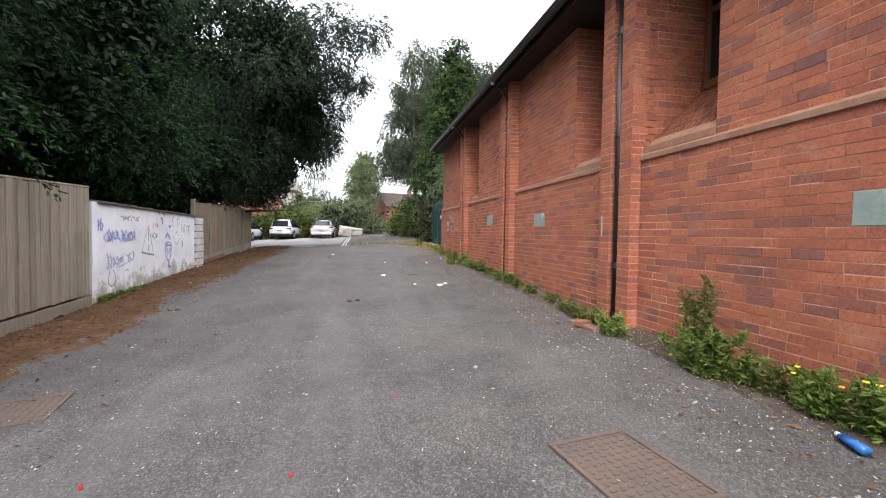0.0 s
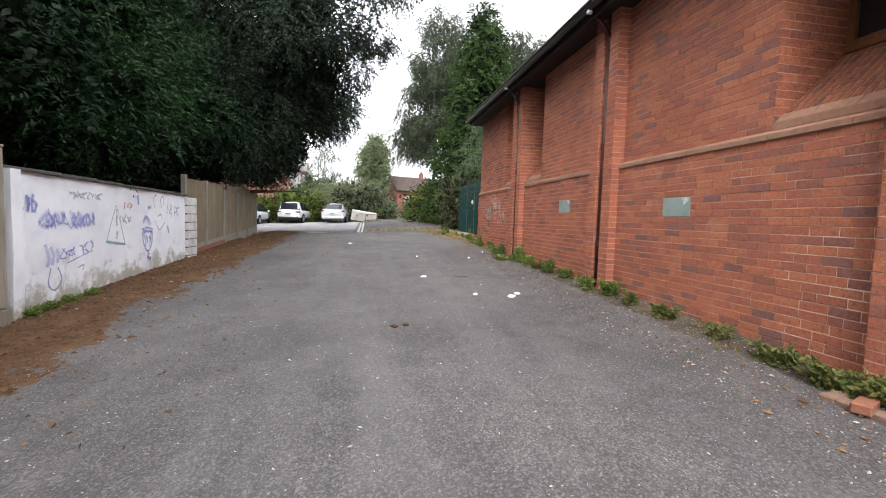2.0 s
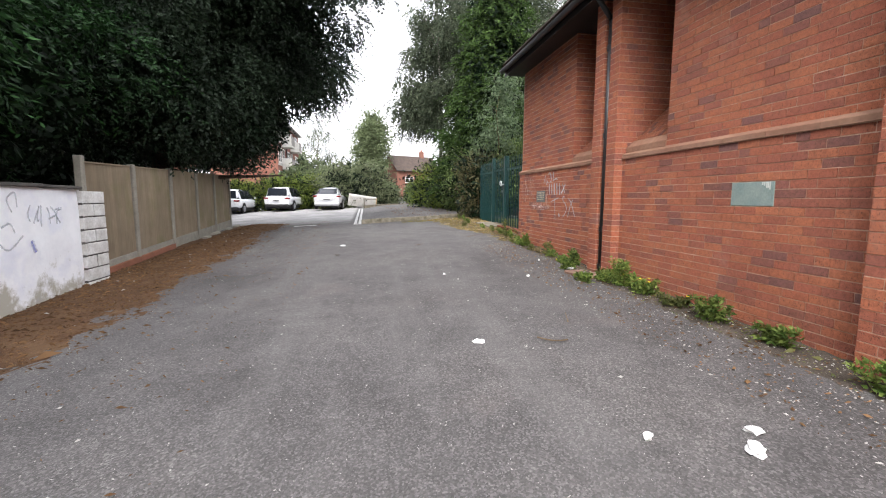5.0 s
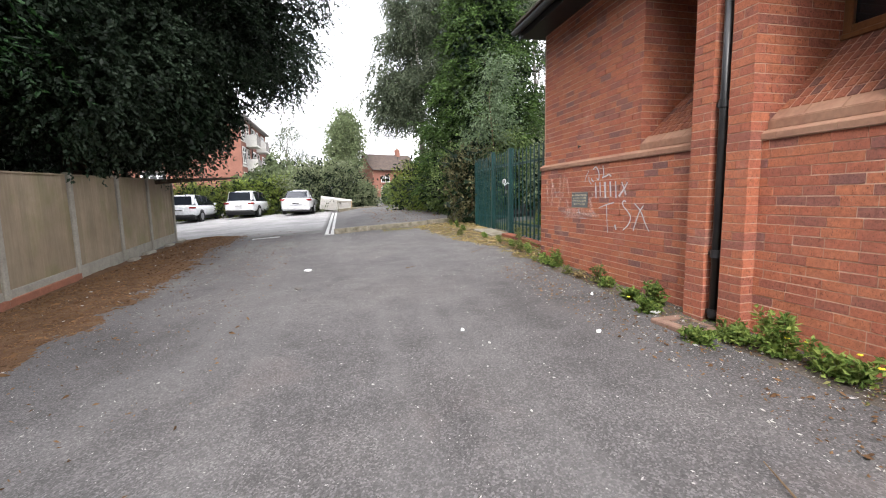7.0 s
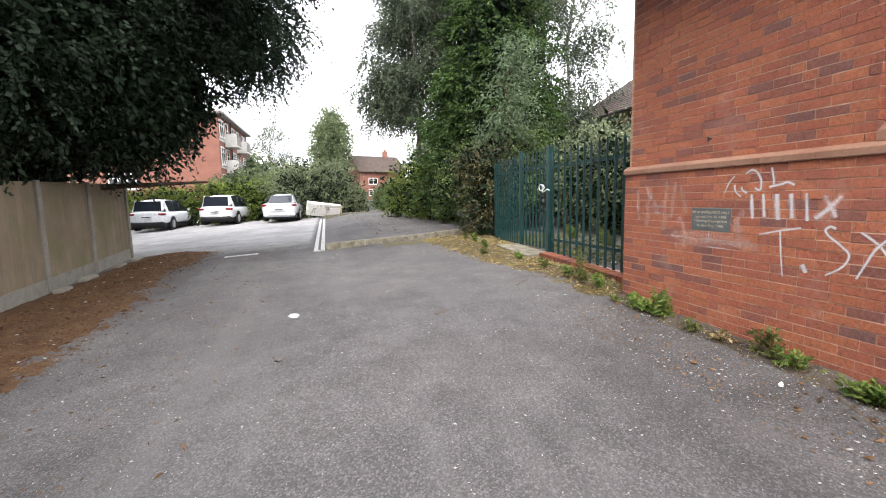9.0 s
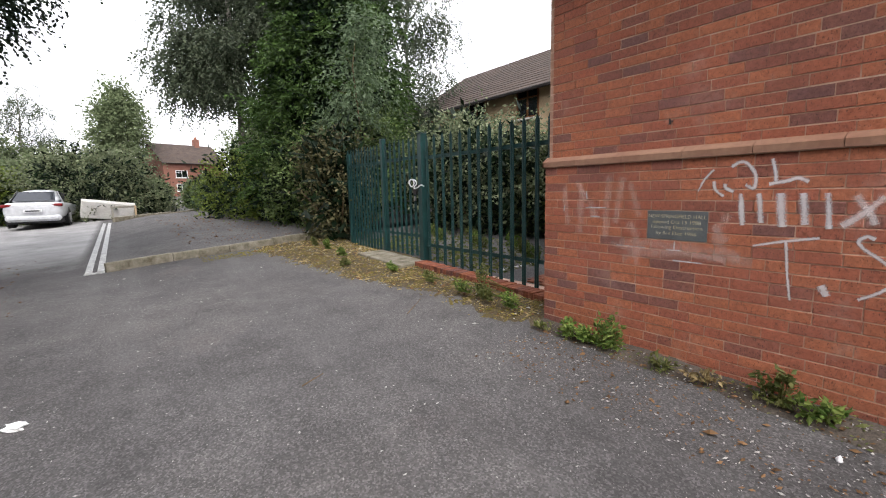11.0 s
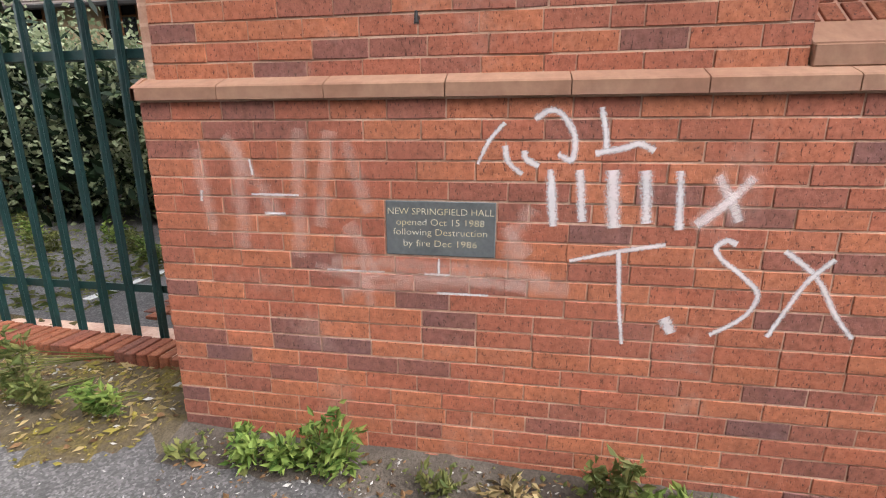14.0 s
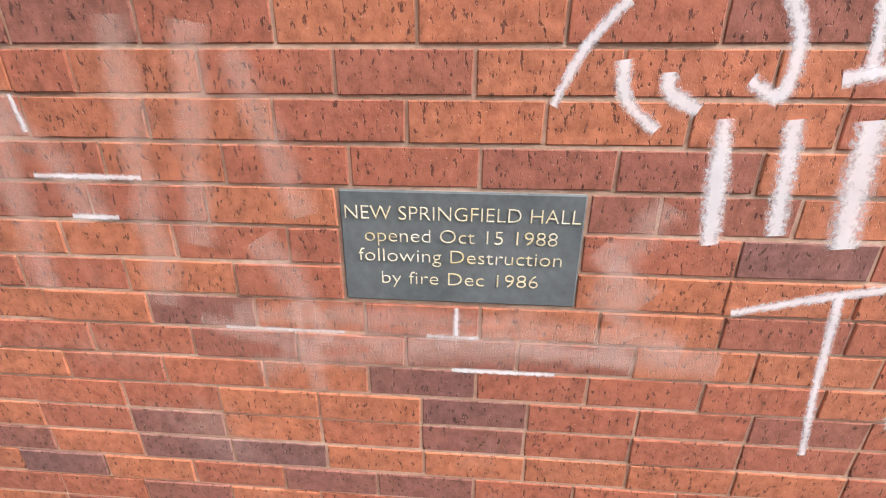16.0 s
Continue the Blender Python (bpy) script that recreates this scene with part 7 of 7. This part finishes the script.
scrap(1.16, 7.98, 0.075, 1, "paper", "crumpled white paper lying on the asphalt")
scrap(1.30, 8.12, 0.05, 2, "paper", "small white paper scrap on the asphalt")
scrap(0.71, 8.20, 0.035, 4, "paper", "white paper scrap on the asphalt")
scrap(-1.34, 16.73, 0.07, 5, "paper", "flat pale scrap on the asphalt")
scrap(-1.39, 15.36, 0.08, 6, "coping", "dark twist of rubber on the asphalt", name="rubber_scrap")
scrap(-0.52, 6.83, 0.055, 7, "needle_bed", "curled brown dead leaf on the asphalt", name="dead_leaf")
scrap(-0.40, 6.85, 0.035, 8, "needle_bed", "curled brown dead leaf on the asphalt", name="dead_leaf")
scrap(2.36, 12.45, 0.05, 9, "paper", "white paper scrap by the weeds", lift=0.03)
scrap(2.2, 13.35, 0.018, 10, "paper", "small white paper scrap on the asphalt")
scrap(-0.10, 2.9, 0.007, 11, "red_plastic", "tiny red wrapper on the asphalt", name="red_wrapper")
scrap(-0.72, 2.05, 0.008, 12, "red_plastic", "tiny red wrapper on the asphalt", name="red_wrapper")
scrap(-1.75, 2.2, 0.008, 13, "red_plastic", "tiny red wrapper on the asphalt", name="red_wrapper")
bottle = thing("plastic_bottle", "crushed blue plastic bottle beside the weeds", "bottle", (2.27, 1.62, gz(2.27, 1.62) + 0.035), rz=70)
bm = bmesh.new()
tube(bm, (-0.09, 0, 0), (0.06, 0, 0.005), 0.034, 0.030, 14)
tube(bm, (0.06, 0, 0.005), (0.10, 0, 0.0), 0.030, 0.012, 14)
for v in bm.verts:
    v.co.z *= 0.72
part("body", bm, M["blue_plastic"], bottle, "", True)
part("cap", tube(bmesh.new(), (0.10, 0, 0), (0.118, 0, 0), 0.014, seg=12), M["white_plastic"], bottle)
loose = part("loose_brick", boxed((-0.11, -0.05, 0), (0.11, 0.05, 0.065), 0.008), M["gravelboard_red"])
loose.matrix_basis = pose(2.22, 4.42, gz(2.22, 4.42) + 0.01, 0, 0, 25)
tagged(loose, "loose weathered red brick by the weeds", "brick")
for i, (x, y, an, l_) in enumerate(((1.9, 16.9, 40, 0.5), (2.5, 17.9, -30, 0.8), (1.2, 10.2, 70, 0.25), (2.2, 12.9, 60, 0.5), (0.4, 16.0, 20, 0.2), (-4.2, 15.5, 60, 0.4), (-4.4, 21.8, 30, 0.6), (-3.8, 20.6, 80, 0.35))):
    tw = part("dead_twig", tube(bmesh.new(), (-l_ / 2, 0, 0), (l_ / 2, 0, 0.01), 0.006, 0.003, 6), M["twig"])
    tw.matrix_basis = pose(x, y, gz(x, y) + 0.05 if x > 1.8 else gz(x, y) + 0.02, 0, -3, an)
    tagged(tw, "thin dead twig lying on the ground", "twig", "fallen twigs")

# grit, needles and dead leaves scattered where they gather
r = np.random.default_rng(17)
def flecks(name, n_, xr, yr, size, mat, label, zoff=0.008, seed=0, bias=None, aspect=0.5, rise=None, stray=False):
    q = np.random.default_rng(seed)
    x = xr[0] + (xr[1] - xr[0]) * (q.random(n_) if bias is None else q.random(n_) ** bias)
    y = q.uniform(*yr, n_)
    if rise is not None and not stray:
        keep = rise(x, y) > q.uniform(-0.012, 0.004, n_)
        x, y = x[keep], y[keep]
        n_ = len(x)
    c = np.stack([x, y, ground_z(x, y) + (zoff if rise is None else np.maximum(rise(x, y), 0.004) + 0.006)], -1)
    an = q.uniform(0, 6.28, n_)
    ax = np.stack([np.cos(an), np.sin(an), q.normal(size=n_) * 0.15], -1)
    s_ = size * q.lognormal(0, 0.45, n_)
    up = np.array([0, 0, 1.0])
    b = np.cross(ax, up)
    V_ = np.stack([c - ax * s_[:, None], c + b * s_[:, None] * aspect, c + ax * s_[:, None] + up * 0.004, c - b * s_[:, None] * aspect, c + up * s_[:, None] * 0.5], 1).reshape(-1, 3)
    base = 5 * np.arange(n_)[:, None, None]
    F_ = (np.array([[0, 1, 4], [1, 2, 4], [2, 3, 4], [3, 0, 4]])[None] + base).reshape(-1, 3)
    o = link(name, array_mesh(name, V_, F_), M[mat])
    return tagged(o, label, "grit", kind="stuff")


flecks("grit", 9000, (-3.6, 2.4), (0.5, 22.0), 0.0045, "stone_bit", "pale loose grit scattered over the asphalt", seed=1)
flecks("coarse_grit", 420, (-3.4, 2.4), (0.5, 22.0), 0.009, "stone_bit", "white chips and scraps scattered over the asphalt", 0.008, 2, aspect=0.6)
flecks("verge_grit", 3600, (2.6, 1.5), (0.5, 15.6), 0.007, "stone_bit", "stones and grit along the verge", seed=3, bias=1.6, rise=verge_rise, stray=True)
flecks("dead_leaves", 4200, (2.6, 1.6), (0.5, 15.6), 0.011, "needle_litter", "brown dead leaves along the verge", seed=4, bias=1.7, rise=verge_rise, stray=True)
flecks("verge_moss", 2600, (2.62, 2.2), (0.5, 15.6), 0.010, "weed_dull", "yellow-green moss crumbs along the wall's foot", seed=15, bias=1.5, rise=verge_rise)
flecks("fallen_needles", 30000, (-5.35, -3.0), (0.0, 25.0), 0.017, "needle_litter", "fallen brown yew needles along the fence", seed=5, bias=1.5, aspect=0.14, rise=needle_rise)
flecks("stray_needles", 2600, (-4.2, -1.8), (0.0, 25.0), 0.015, "needle_litter", "stray brown needles blown over the asphalt", seed=16, bias=1.8, aspect=0.16, rise=needle_rise, stray=True)
flecks("pale_scraps", 160, (-5.2, -3.4), (0.0, 24.0), 0.018, "stone_bit", "pale scraps among the fallen needles", seed=6, bias=1.3, rise=needle_rise)
flecks("gate_straw", 7000, (3.25, 1.3), (15.8, 22.8), 0.017, "dead_grass", "dry straw and dead moss before the gate", seed=7, bias=1.5, aspect=0.13, rise=gate_rise)
flecks("gate_moss", 9000, (3.3, 1.0), (15.8, 22.6), 0.011, "yellow_moss", "yellow-green moss tufts before the gate", seed=8, bias=1.5, rise=gate_rise)
flecks("gate_leaves", 1500, (3.3, 1.2), (15.8, 22.6), 0.016, "needle_litter", "brown dead leaves before the gate", seed=9, bias=1.3, aspect=0.6, rise=gate_rise)
flecks("gate_grit", 1600, (3.3, 0.9), (15.8, 22.6), 0.010, "stone_bit", "pale stones and mortar crumbs before the gate", seed=19, bias=1.2, rise=gate_rise)

# small iron hook in the upper wall, and a smear of white paint on a pier
hook = thing("wall_hook", "small rusty iron hook in the brickwork", "hook", (UPPER_X, 14.53, 2.385))
part("shank", tube(bmesh.new(), (0.02, 0, 0), (-0.035, 0, -0.005), 0.008, 0.008, 8), M["black_pipe"], hook)
part("tip", tube(bmesh.new(), (-0.033, 0, -0.03), (-0.035, 0, 0.012), 0.010, 0.006, 8), M["black_pipe"], hook)
on_pier = lambda a_, b_, k: (PIER_X - 0.004 - PLINTH_X, a_ - 5, b_)
sprayed("paint_smear", [[(4.60, 1.52), (4.59, 1.40), (4.60, 1.27)]], 0.05, on_pier, "white_spray", wall, "white paint smear on the pier")

flecks("kerb_moss", 900, (0.5, 3.4), (21.9, 22.5), 0.014, "yellow_moss", "yellow moss along the parking bay kerb", 0.012, 12, None, 0.5)
flecks("bay_leaves", 700, (0.4, 3.6), (23.2, 33.0), 0.02, "needle_litter", "brown dead leaves in the parking bay", 0.145, 13, None, 0.5)

flecks("yard_grass", 2600, (5.9, 3.6), (17.4, 21.8), 0.03, "weed_dull", "rough grass and moss in the yard behind the palisade", 0.015, 14, 0.6, 0.16)
for i in range(9):
    x, y = 5.0 + 0.25 * (i % 3), 17.9 + 0.45 * i
    w_ = weed(2.4, y, 0.28, 0.25, 160, 350 + i, "weed_dull" if i % 2 else "weed", leaf=(0.07, 0.022), label="rough weed growing in the yard", stems=7)
    w_.location = (x, y, gz(x, y))
    w_["group"] = "weeds in the yard"

scrap(0.19, 9.81, 0.055, 21, "paper", "round white paper scrap on the asphalt")
scrap(1.56, 12.21, 0.022, 22, "paper", "small white paper scrap on the asphalt")
scrap(0.39, 12.71, 0.022, 23, "paper", "small white paper scrap on the asphalt")
tw = strip([(-0.12, 0.02, 0.01), (0.0, -0.03, 0.012), (0.08, -0.02, 0.015), (0.14, 0.05, 0.01)], 0.006, "dead_twig", "twig")
tw.matrix_basis = pose(0.80, 9.68, gz(0.80, 9.68) + 0.008, 0, 0, -30)
tagged(tw, "curved dry twig lying on the asphalt", "twig", "fallen twigs")
